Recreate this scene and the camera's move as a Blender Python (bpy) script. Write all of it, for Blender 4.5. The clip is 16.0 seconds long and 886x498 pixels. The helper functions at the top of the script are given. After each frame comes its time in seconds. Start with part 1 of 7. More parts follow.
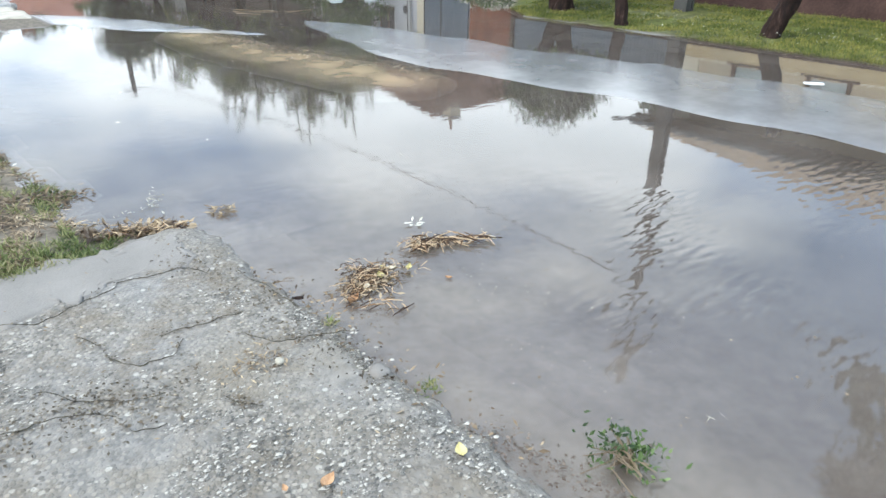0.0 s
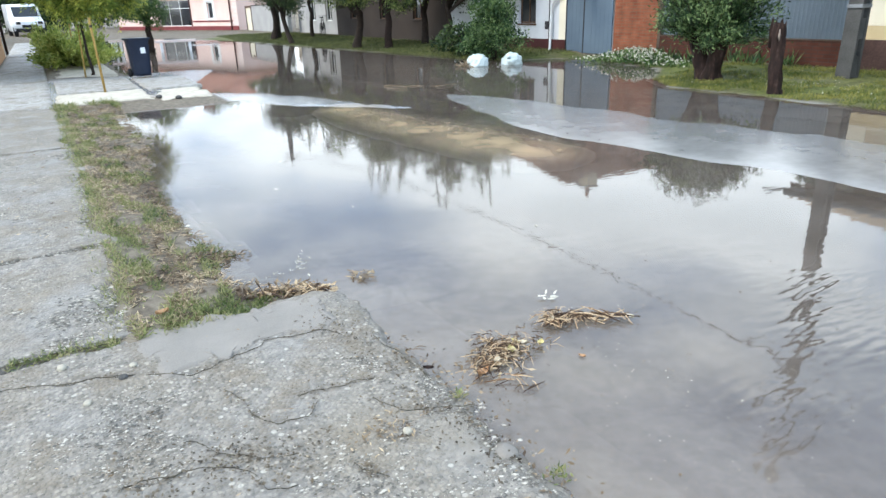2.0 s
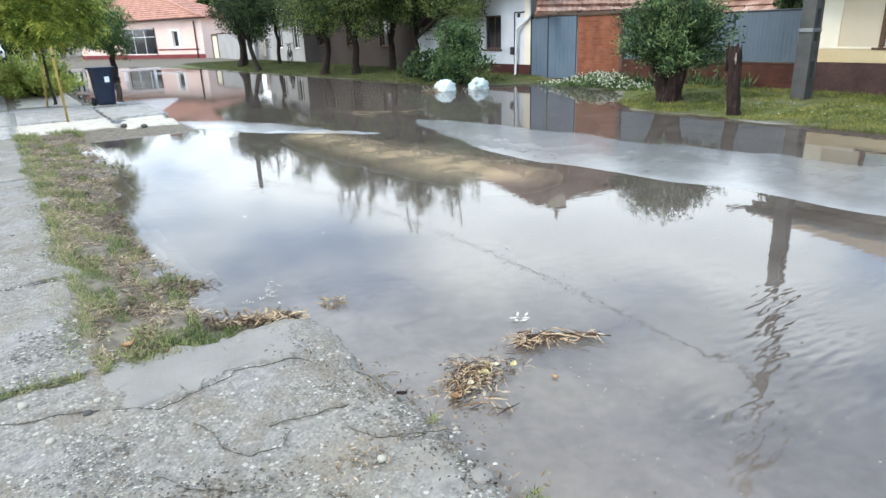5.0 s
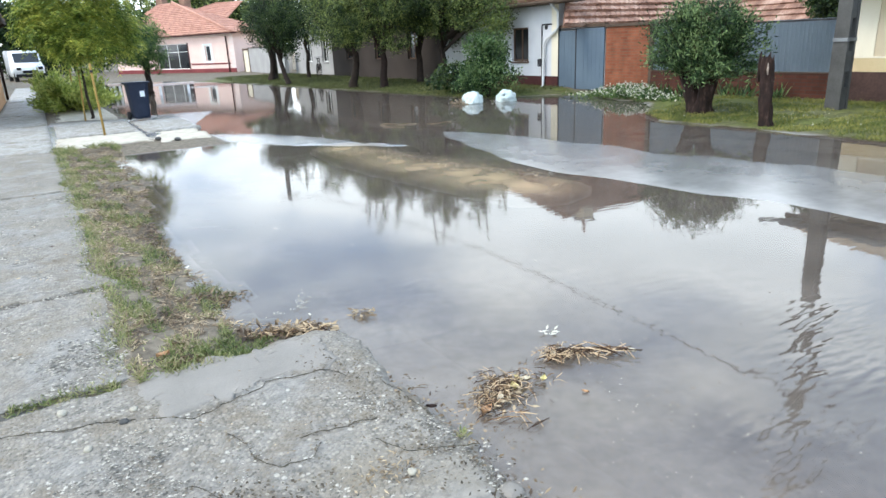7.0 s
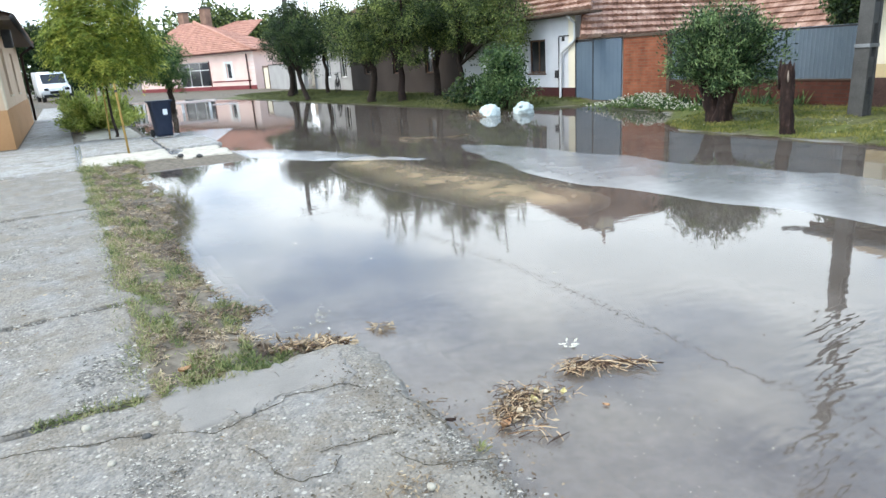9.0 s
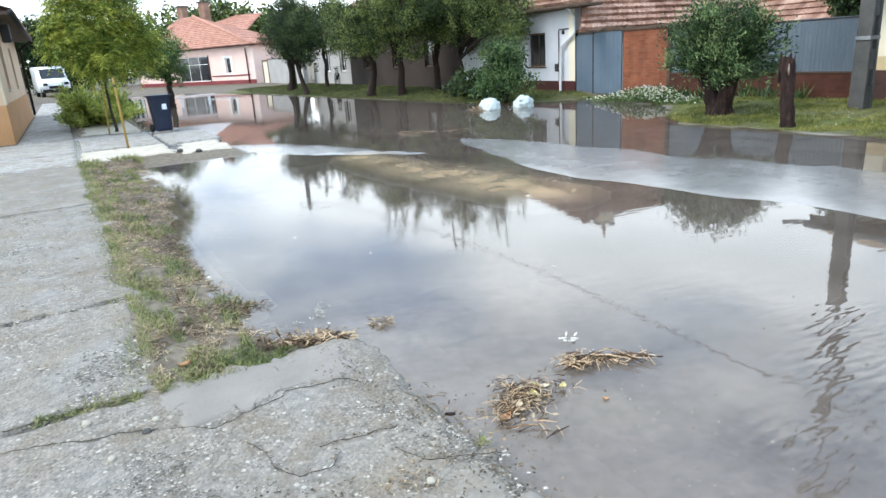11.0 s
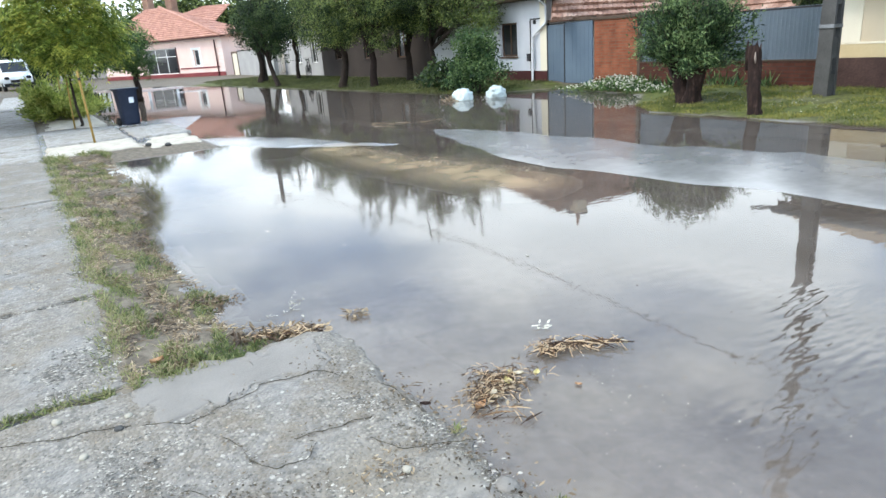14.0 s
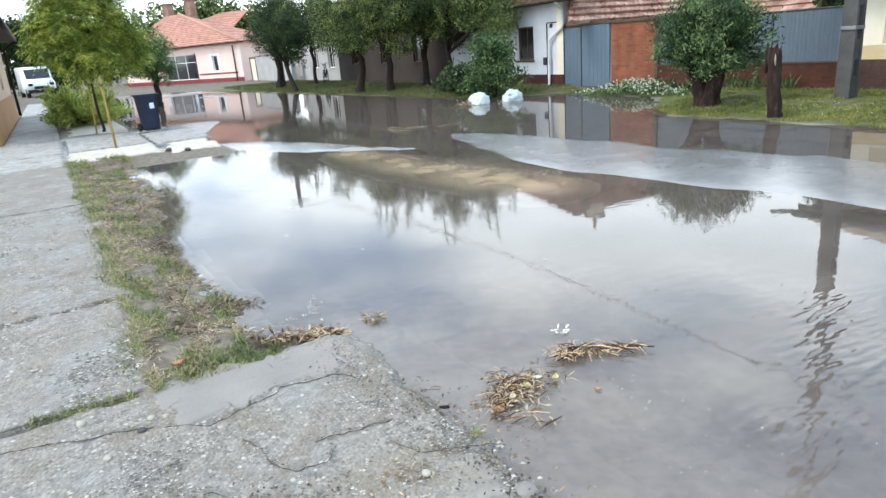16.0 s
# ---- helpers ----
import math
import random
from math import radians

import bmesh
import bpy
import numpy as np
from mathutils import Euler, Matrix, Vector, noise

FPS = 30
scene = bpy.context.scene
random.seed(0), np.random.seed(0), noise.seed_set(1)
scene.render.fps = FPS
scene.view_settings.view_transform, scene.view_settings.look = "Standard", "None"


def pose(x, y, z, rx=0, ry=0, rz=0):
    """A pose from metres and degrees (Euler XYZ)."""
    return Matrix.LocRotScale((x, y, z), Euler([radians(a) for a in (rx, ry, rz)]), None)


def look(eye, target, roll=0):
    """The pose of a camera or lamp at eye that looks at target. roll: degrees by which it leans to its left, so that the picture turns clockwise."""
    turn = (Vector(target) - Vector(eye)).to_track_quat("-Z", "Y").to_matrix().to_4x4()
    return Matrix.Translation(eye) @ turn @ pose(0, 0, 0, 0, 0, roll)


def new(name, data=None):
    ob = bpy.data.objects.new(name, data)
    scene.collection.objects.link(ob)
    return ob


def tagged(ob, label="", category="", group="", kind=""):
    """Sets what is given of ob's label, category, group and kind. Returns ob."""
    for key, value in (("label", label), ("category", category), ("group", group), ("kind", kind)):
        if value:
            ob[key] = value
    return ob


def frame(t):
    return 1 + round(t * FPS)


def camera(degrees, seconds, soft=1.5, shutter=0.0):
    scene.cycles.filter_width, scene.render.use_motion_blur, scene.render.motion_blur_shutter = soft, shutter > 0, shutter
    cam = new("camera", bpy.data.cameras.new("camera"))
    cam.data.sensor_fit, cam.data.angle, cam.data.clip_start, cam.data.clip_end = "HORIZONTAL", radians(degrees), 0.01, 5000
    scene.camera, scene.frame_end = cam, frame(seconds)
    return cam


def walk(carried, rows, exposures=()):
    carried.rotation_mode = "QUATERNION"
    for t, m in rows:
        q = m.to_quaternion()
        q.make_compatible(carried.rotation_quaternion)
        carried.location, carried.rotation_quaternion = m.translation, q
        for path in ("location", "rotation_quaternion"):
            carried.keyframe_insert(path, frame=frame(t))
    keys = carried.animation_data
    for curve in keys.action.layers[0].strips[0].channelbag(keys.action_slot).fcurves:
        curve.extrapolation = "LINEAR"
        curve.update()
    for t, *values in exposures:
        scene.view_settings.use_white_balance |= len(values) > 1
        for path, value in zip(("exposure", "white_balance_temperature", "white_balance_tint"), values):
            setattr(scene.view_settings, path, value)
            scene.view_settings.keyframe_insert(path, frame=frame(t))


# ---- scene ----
cam = camera(69.0, 16.0)
PATH = [
    (0, (0.015, -0.012, 1.522), (0.015, 1.774, 0.622), 0.9),
    (0.2, (0.005, -0.008, 1.526), (-0.084, 1.791, 0.658), 1.06),
    (0.3, (0.001, -0.006, 1.529), (-0.140, 1.794, 0.668), 0.94),
    (0.5, (-0.009, -0.002, 1.533), (-0.224, 1.796, 0.685), -0.0),
    (0.7, (-0.011, 0.001, 1.537), (-0.288, 1.822, 0.757), -0.01),
    (1, (-0.014, 0.006, 1.544), (-0.346, 1.834, 0.803), -0.5),
    (1.2, (-0.010, 0.010, 1.541), (-0.381, 1.827, 0.793), -0.75),
    (1.5, (-0.004, 0.016, 1.536), (-0.397, 1.831, 0.793), -1.2),
    (2, (0.001, 0.016, 1.547), (-0.408, 1.839, 0.835), -1.7),
    (2.5, (0.004, 0.015, 1.544), (-0.377, 1.849, 0.841), -1.6),
    (3, (0.006, 0.017, 1.545), (-0.336, 1.862, 0.851), -1.7),
    (3.5, (0.007, 0.011, 1.551), (-0.328, 1.863, 0.873), -2.0),
    (4, (0.008, 0.014, 1.55), (-0.299, 1.878, 0.893), -1.7),
    (6.5, (-0.004, 0.005, 1.559), (-0.39, 1.863, 0.927), -2.7),
    (7, (-0.009, 0.002, 1.564), (-0.415, 1.863, 0.954), -2.6),
    (7.5, (-0.008, -0.004, 1.571), (-0.438, 1.858, 0.98), -2.9),
    (8, (-0.003, -0.001, 1.566), (-0.446, 1.861, 0.985), -3.1),
    (8.5, (-0.005, 0.007, 1.567), (-0.456, 1.869, 0.994), -3.4),
    (9, (0.0, 0.0, 1.57), (-0.465, 1.859, 1.0), -3.7),
    (11.3, (0.004, 0.006, 1.57), (-0.461, 1.859, 0.98), -3.9),
    (11.5, (0.004, 0.001, 1.565), (-0.438, 1.859, 0.974), -3.7),
    (12, (0.008, -0.003, 1.57), (-0.404, 1.865, 0.988), -3.6),
    (12.5, (0.012, -0.003, 1.573), (-0.384, 1.87, 0.991), -3.7),
    (13, (0.017, -0.01, 1.571), (-0.368, 1.86, 0.976), -3.6),
    (13.5, (0.019, -0.012, 1.572), (-0.37, 1.854, 0.966), -3.7),
    (14, (0.021, -0.002, 1.566), (-0.372, 1.859, 0.948), -4.2),
    (14.5, (0.017, 0.003, 1.571), (-0.391, 1.865, 0.966), -4.6),
    (15, (0.012, -0.004, 1.573), (-0.412, 1.86, 0.987), -4.8),
    (15.5, (0.007, -0.01, 1.573), (-0.422, 1.854, 0.992), -4.6),
    (16, (0.009, -0.011, 1.571), (-0.432, 1.844, 0.968), -4.6),
]
walk(cam, [(t, look(eye, target, roll)) for t, eye, target, roll in PATH])

# ---- light: a bright overcast sky with a soft sun ----
world = bpy.data.worlds.new("sky")
scene.world = world
world.use_nodes = True
wt = world.node_tree
wt.nodes.clear()
w_out = wt.nodes.new("ShaderNodeOutputWorld")
w_bg = wt.nodes.new("ShaderNodeBackground")
w_sky = wt.nodes.new("ShaderNodeTexSky")
w_sky.sky_type = "NISHITA"
w_sky.sun_disc = False
w_sky.sun_elevation = radians(51)
w_sky.sun_rotation = radians(240)
w_sky.dust_density = 3.0
w_co = wt.nodes.new("ShaderNodeTexCoord")
w_map = wt.nodes.new("ShaderNodeMapping")
w_map.inputs["Scale"].default_value = (1.0, 1.0, 2.4)
w_noise = wt.nodes.new("ShaderNodeTexNoise")
w_noise.inputs["Scale"].default_value = 2.3
w_noise.inputs["Detail"].default_value = 5.0
w_noise.inputs["Roughness"].default_value = 0.5
w_ramp = wt.nodes.new("ShaderNodeValToRGB")
w_ramp.color_ramp.elements[0].position = 0.40
w_ramp.color_ramp.elements[0].color = (4.9, 7.4, 11.3, 1)
w_ramp.color_ramp.elements[1].position = 0.58
w_ramp.color_ramp.elements[1].color = (17.4, 19.2, 20.4, 1)
w_mix = wt.nodes.new("ShaderNodeMix")
w_mix.data_type = "RGBA"
w_mix.inputs[0].default_value = 0.88
wt.links.new(w_co.outputs["Generated"], w_map.inputs["Vector"])
wt.links.new(w_map.outputs["Vector"], w_noise.inputs["Vector"])
w_sep = wt.nodes.new("ShaderNodeSeparateXYZ")
w_low = wt.nodes.new("ShaderNodeMapRange")
w_low.inputs["From Min"].default_value, w_low.inputs["From Max"].default_value = 0.10, 0.50
w_low.inputs["To Min"].default_value, w_low.inputs["To Max"].default_value = 0.10, -0.06
w_sum = wt.nodes.new("ShaderNodeMath")
wt.links.new(w_co.outputs["Generated"], w_sep.inputs[0])
wt.links.new(w_sep.outputs["Z"], w_low.inputs["Value"])
wt.links.new(w_noise.outputs["Fac"], w_sum.inputs[0])
wt.links.new(w_low.outputs["Result"], w_sum.inputs[1])
wt.links.new(w_sum.outputs[0], w_ramp.inputs["Fac"])
wt.links.new(w_sky.outputs["Color"], w_mix.inputs[6])
wt.links.new(w_ramp.outputs["Color"], w_mix.inputs[7])
wt.links.new(w_mix.outputs[2], w_bg.inputs["Color"])
w_bg.inputs["Strength"].default_value = 0.115
wt.links.new(w_bg.outputs["Background"], w_out.inputs["Surface"])

sun_data = bpy.data.lights.new("sun", "SUN")
sun_data.energy = 1.5
sun_data.angle = radians(20)
sun_data.color = (1.0, 0.92, 0.8)
sun = new("sun", sun_data)
sun.matrix_world = look((-14, -8, 20), (0, 0, 0))
scene.view_settings.exposure = 0.75

# ---- frame of the street: s runs along it, w across it ----
STREET = pose(0, 0, 0, 0, 0, 43)


def put(ob, s, w, z=0.0, turn=0.0, size=1.0):
    ob.matrix_world = STREET @ pose(w, s, z, 0, 0, turn) @ Matrix.Scale(size, 4)
    return ob


def mesh_from(bm, name):
    me = bpy.data.meshes.new(name)
    bm.to_mesh(me)
    bm.free()
    return me


def part(name, bm, material, parent=None, label="", smooth=False):
    me = bm if isinstance(bm, bpy.types.Mesh) else mesh_from(bm, name)
    if smooth:
        me.polygons.foreach_set("use_smooth", [True] * len(me.polygons))
    ob = new(name, me)
    if material:
        me.materials.append(material)
    if parent:
        ob.parent = parent
    return tagged(ob, label)


def thing(name, label, category, group="", kind=""):
    return tagged(new(name), label, category, group, kind)


def box(bm, x0, x1, y0, y1, z0, z1, bevel=0.0):
    m = Matrix.Translation(((x0 + x1) / 2, (y0 + y1) / 2, (z0 + z1) / 2)) @ Matrix.Diagonal((x1 - x0, y1 - y0, z1 - z0, 1))
    got = bmesh.ops.create_cube(bm, size=1, matrix=m)
    if bevel:
        edges = list({e for v in got["verts"] for e in v.link_edges})
        bmesh.ops.bevel(bm, geom=edges, offset=bevel, segments=2, affect="EDGES", profile=0.5)
    return bm


def boxed(x0, x1, y0, y1, z0, z1, bevel=0.0):
    return box(bmesh.new(), x0, x1, y0, y1, z0, z1, bevel)


def tube(bm, points, radii, sides=8, caps=True):
    """A bent, tapered tube through the points."""
    rings = []
    pts = [Vector(p) for p in points]
    for i, p in enumerate(pts):
        way = (pts[min(i + 1, len(pts) - 1)] - pts[max(i - 1, 0)]).normalized()
        side = way.orthogonal().normalized() if not rings else (side - way * side.dot(way)).normalized()
        up = way.cross(side)
        r = radii[i] if isinstance(radii, (list, tuple)) else radii
        rings.append([bm.verts.new(p + (side * math.cos(a) + up * math.sin(a)) * r) for a in (2 * math.pi * k / sides for k in range(sides))])
    for a, b in zip(rings, rings[1:]):
        for k in range(sides):
            bm.faces.new((a[k], a[(k + 1) % sides], b[(k + 1) % sides], b[k]))
    if caps:
        bm.faces.new(rings[0][::-1])
        bm.faces.new(rings[-1])
    return bm


# ---- materials ----
def material(name, colors, rough=0.8, scale=4.0, fine=40.0, bump=0.2, metal=0.0, detail=6.0, rough_var=0.1, island=0.0, object_random=0.0, spec=0.22, bump_scale=None, coat=0.0):
    """A surface with colour variation at two scales, uneven gloss and fine relief."""
    m = bpy.data.materials.new(name)
    m.use_nodes = True
    t = m.node_tree
    b = t.nodes["Principled BSDF"]
    co = t.nodes.new("ShaderNodeTexCoord")
    n1 = t.nodes.new("ShaderNodeTexNoise")
    n1.inputs["Scale"].default_value = scale
    n1.inputs["Detail"].default_value = detail
    n2 = t.nodes.new("ShaderNodeTexNoise")
    n2.inputs["Scale"].default_value = fine
    n2.inputs["Detail"].default_value = 3.0
    for n in (n1, n2):
        t.links.new(co.outputs["Object"], n.inputs["Vector"])
    mix = t.nodes.new("ShaderNodeMath")
    mix.operation = "MULTIPLY_ADD"
    mix.inputs[1].default_value = 0.35
    t.links.new(n2.outputs["Fac"], mix.inputs[0])
    sc = t.nodes.new("ShaderNodeMath")
    sc.operation = "MULTIPLY"
    sc.inputs[1].default_value = 0.65
    t.links.new(n1.outputs["Fac"], sc.inputs[0])
    t.links.new(sc.outputs[0], mix.inputs[2])
    fac = mix.outputs[0]
    if island or object_random:
        source = t.nodes.new("ShaderNodeNewGeometry" if island else "ShaderNodeObjectInfo")
        add = t.nodes.new("ShaderNodeMath")
        add.operation = "MULTIPLY_ADD"
        add.inputs[1].default_value = island or object_random
        t.links.new(source.outputs["Random Per Island" if island else "Random"], add.inputs[0])
        t.links.new(fac, add.inputs[2])
        sub = t.nodes.new("ShaderNodeMath")
        sub.operation = "SUBTRACT"
        sub.inputs[1].default_value = (island or object_random) / 2
        t.links.new(add.outputs[0], sub.inputs[0])
        fac = sub.outputs[0]
    ramp = t.nodes.new("ShaderNodeValToRGB")
    el = ramp.color_ramp.elements
    el[0].position, el[1].position = 0.32, 0.68
    el[0].color, el[1].color = (*colors[0], 1), (*colors[-1], 1)
    for k, c in enumerate(colors[1:-1]):
        e = el.new(0.32 + 0.36 * (k + 1) / (len(colors) - 1))
        e.color = (*c, 1)
    t.links.new(fac, ramp.inputs["Fac"])
    t.links.new(ramp.outputs["Color"], b.inputs["Base Color"])
    rr = t.nodes.new("ShaderNodeMapRange")
    rr.inputs["To Min"].default_value, rr.inputs["To Max"].default_value = max(rough - rough_var, 0.02), min(rough + rough_var, 1)
    t.links.new(n1.outputs["Fac"], rr.inputs["Value"])
    t.links.new(rr.outputs["Result"], b.inputs["Roughness"])
    b.inputs["Metallic"].default_value = metal
    b.inputs["Specular IOR Level"].default_value = spec
    b.inputs["Coat Weight"].default_value = coat
    if bump:
        bp = t.nodes.new("ShaderNodeBump")
        bp.inputs["Strength"].default_value = bump
        bp.inputs["Distance"].default_value = 0.02
        t.links.new(n2.outputs["Fac"], bp.inputs["Height"])
        t.links.new(bp.outputs["Normal"], b.inputs["Normal"])
    return m


def brick_material(name, c1, c2, mortar, width=0.25, height=0.075):
    """Coursed bricks with recessed mortar, at true size, for walls that stay far off."""
    m = bpy.data.materials.new(name)
    m.use_nodes = True
    t = m.node_tree
    b = t.nodes["Principled BSDF"]
    co = t.nodes.new("ShaderNodeTexCoord")
    sep = t.nodes.new("ShaderNodeSeparateXYZ")
    com = t.nodes.new("ShaderNodeCombineXYZ")
    add = t.nodes.new("ShaderNodeMath")
    br = t.nodes.new("ShaderNodeTexBrick")
    no = t.nodes.new("ShaderNodeTexNoise")
    no.inputs["Scale"].default_value = 3.0
    no.inputs["Detail"].default_value = 8.0
    t.links.new(co.outputs["Object"], sep.inputs[0])
    t.links.new(co.outputs["Object"], no.inputs["Vector"])
    t.links.new(sep.outputs["X"], add.inputs[0])
    t.links.new(sep.outputs["Y"], add.inputs[1])
    t.links.new(add.outputs[0], com.inputs["X"])
    t.links.new(sep.outputs["Z"], com.inputs["Y"])
    t.links.new(com.outputs[0], br.inputs["Vector"])
    br.inputs["Scale"].default_value = 1.0
    br.inputs["Brick Width"].default_value = width
    br.inputs["Row Height"].default_value = height
    br.inputs["Mortar Size"].default_value = 0.008
    br.inputs["Color1"].default_value = (*c1, 1)
    br.inputs["Color2"].default_value = (*c2, 1)
    br.inputs["Mortar"].default_value = (*mortar, 1)
    mx = t.nodes.new("ShaderNodeMix")
    mx.data_type = "RGBA"
    mx.blend_type = "MULTIPLY"
    mx.inputs[0].default_value = 0.75
    rp = t.nodes.new("ShaderNodeValToRGB")
    rp.color_ramp.elements[0].position, rp.color_ramp.elements[1].position = 0.3, 0.7
    rp.color_ramp.elements[0].color = (0.5, 0.48, 0.46, 1)
    t.links.new(no.outputs["Fac"], rp.inputs["Fac"])
    t.links.new(br.outputs["Color"], mx.inputs[6])
    t.links.new(rp.outputs["Color"], mx.inputs[7])
    t.links.new(mx.outputs[2], b.inputs["Base Color"])
    b.inputs["Roughness"].default_value = 0.85
    b.inputs["Specular IOR Level"].default_value = 0.2
    bp = t.nodes.new("ShaderNodeBump")
    bp.invert = True
    bp.inputs["Distance"].default_value = 0.01
    t.links.new(br.outputs["Fac"], bp.inputs["Height"])
    t.links.new(bp.outputs["Normal"], b.inputs["Normal"])
    return m


def leaf_material(name, colors):
    """Leaves that let some light through, each its own shade."""
    m = bpy.data.materials.new(name)
    m.use_nodes = True
    t = m.node_tree
    b = t.nodes["Principled BSDF"]
    geo = t.nodes.new("ShaderNodeNewGeometry")
    ramp = t.nodes.new("ShaderNodeValToRGB")
    el = ramp.color_ramp.elements
    el[0].color, el[1].color = (*colors[0], 1), (*colors[-1], 1)
    for k, c in enumerate(colors[1:-1]):
        el.new((k + 1) / (len(colors) - 1)).color = (*c, 1)
    # Noise puts lit and shaded tufts of a crown into the leaf colour.
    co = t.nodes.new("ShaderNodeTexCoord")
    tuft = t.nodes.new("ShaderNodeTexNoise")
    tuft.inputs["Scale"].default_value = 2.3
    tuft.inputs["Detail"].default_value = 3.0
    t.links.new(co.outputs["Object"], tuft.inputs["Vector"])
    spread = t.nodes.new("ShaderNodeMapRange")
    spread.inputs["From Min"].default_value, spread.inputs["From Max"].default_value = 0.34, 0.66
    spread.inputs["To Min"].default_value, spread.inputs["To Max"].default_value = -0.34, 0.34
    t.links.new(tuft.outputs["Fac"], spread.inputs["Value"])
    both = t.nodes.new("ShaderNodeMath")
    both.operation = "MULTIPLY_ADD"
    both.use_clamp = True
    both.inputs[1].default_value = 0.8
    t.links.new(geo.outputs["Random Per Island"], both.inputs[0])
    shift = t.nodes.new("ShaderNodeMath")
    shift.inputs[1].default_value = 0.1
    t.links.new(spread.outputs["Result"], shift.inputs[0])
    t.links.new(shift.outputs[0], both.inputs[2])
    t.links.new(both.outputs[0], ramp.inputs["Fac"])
    t.links.new(ramp.outputs["Color"], b.inputs["Base Color"])
    b.inputs["Roughness"].default_value = 0.5
    b.inputs["Specular IOR Level"].default_value = 0.25
    tr = t.nodes.new("ShaderNodeBsdfTranslucent")
    t.links.new(ramp.outputs["Color"], tr.inputs["Color"])
    mx = t.nodes.new("ShaderNodeMixShader")
    mx.inputs[0].default_value = 0.27
    t.links.new(b.outputs[0], mx.inputs[1])
    t.links.new(tr.outputs[0], mx.inputs[2])
    t.links.new(mx.outputs[0], t.nodes["Material Output"].inputs["Surface"])
    return m


def aggregate_material(name, paste, stone, wet):
    """Worn concrete: pale cement paste, exposed gravel, damp films that shine."""
    m = bpy.data.materials.new(name)
    m.use_nodes = True
    t = m.node_tree
    b = t.nodes["Principled BSDF"]
    co = t.nodes.new("ShaderNodeTexCoord")
    big = t.nodes.new("ShaderNodeTexNoise")
    big.inputs["Scale"].default_value = 2.2
    big.inputs["Detail"].default_value = 7.0
    mid = t.nodes.new("ShaderNodeTexNoise")
    mid.inputs["Scale"].default_value = 19.0
    mid.inputs["Detail"].default_value = 5.0
    vo = t.nodes.new("ShaderNodeTexVoronoi")
    vo.inputs["Scale"].default_value = 58.0
    vo2 = t.nodes.new("ShaderNodeTexVoronoi")
    vo2.inputs["Scale"].default_value = 34.0
    for n in (big, mid, vo, vo2):
        t.links.new(co.outputs["Object"], n.inputs["Vector"])
    pr = t.nodes.new("ShaderNodeValToRGB")
    pr.color_ramp.elements[0].position, pr.color_ramp.elements[1].position = 0.33, 0.66
    pr.color_ramp.elements[0].color = (*[c * 0.6 for c in paste], 1)
    pr.color_ramp.elements[1].color = (*[c * 1.15 for c in paste], 1)
    t.links.new(mid.outputs["Fac"], pr.inputs["Fac"])
    sr = t.nodes.new("ShaderNodeValToRGB")
    e = sr.color_ramp.elements
    e[0].color = (*[c * 0.42 for c in stone], 1)
    e[1].color = (*[min(c * 1.6, 0.75) for c in stone], 1)
    e.new(0.55).color = (*stone, 1)
    sp = t.nodes.new("ShaderNodeSeparateColor")
    t.links.new(vo.outputs["Color"], sp.inputs[0])
    t.links.new(sp.outputs[0], sr.inputs["Fac"])
    # where gravel shows through the paste
    show = t.nodes.new("ShaderNodeMapRange")
    show.inputs["From Min"].default_value, show.inputs["From Max"].default_value = 0.26, 0.56
    show.inputs["To Max"].default_value = 0.95
    t.links.new(big.outputs["Fac"], show.inputs["Value"])
    rim = t.nodes.new("ShaderNodeMapRange")
    rim.inputs["From Min"].default_value, rim.inputs["From Max"].default_value = 0.62, 0.36
    t.links.new(vo.outputs["Distance"], rim.inputs["Value"])
    mul = t.nodes.new("ShaderNodeMath")
    mul.operation = "MULTIPLY"
    t.links.new(show.outputs["Result"], mul.inputs[0])
    t.links.new(rim.outputs["Result"], mul.inputs[1])
    mx = t.nodes.new("ShaderNodeMix")
    mx.data_type = "RGBA"
    t.links.new(mul.outputs[0], mx.inputs[0])
    t.links.new(pr.outputs["Color"], mx.inputs[6])
    t.links.new(sr.outputs["Color"], mx.inputs[7])
    pick = t.nodes.new("ShaderNodeSeparateColor")
    t.links.new(vo2.outputs["Color"], pick.inputs[0])
    few = t.nodes.new("ShaderNodeMath")
    few.operation = "GREATER_THAN"
    few.inputs[1].default_value = 0.92
    t.links.new(pick.outputs[1], few.inputs[0])
    near = t.nodes.new("ShaderNodeMapRange")
    near.inputs["From Min"].default_value, near.inputs["From Max"].default_value = 0.42, 0.3
    t.links.new(vo2.outputs["Distance"], near.inputs["Value"])
    both = t.nodes.new("ShaderNodeMath")
    both.operation = "MULTIPLY"
    t.links.new(few.outputs[0], both.inputs[0])
    t.links.new(near.outputs["Result"], both.inputs[1])
    mp = t.nodes.new("ShaderNodeMix")
    mp.data_type = "RGBA"
    mp.inputs[7].default_value = (0.36, 0.34, 0.29, 1)
    t.links.new(both.outputs[0], mp.inputs[0])
    t.links.new(mx.outputs[2], mp.inputs[6])
    mx = mp
    # dirt stains
    stain = t.nodes.new("ShaderNodeTexNoise")
    stain.inputs["Scale"].default_value = 5.5
    stain.inputs["Detail"].default_value = 9.0
    stain.inputs["Roughness"].default_value = 0.7
    t.links.new(co.outputs["Object"], stain.inputs["Vector"])
    st = t.nodes.new("ShaderNodeMapRange")
    st.inputs["From Min"].default_value, st.inputs["From Max"].default_value = 0.47, 0.68
    st.inputs["To Max"].default_value = 0.78
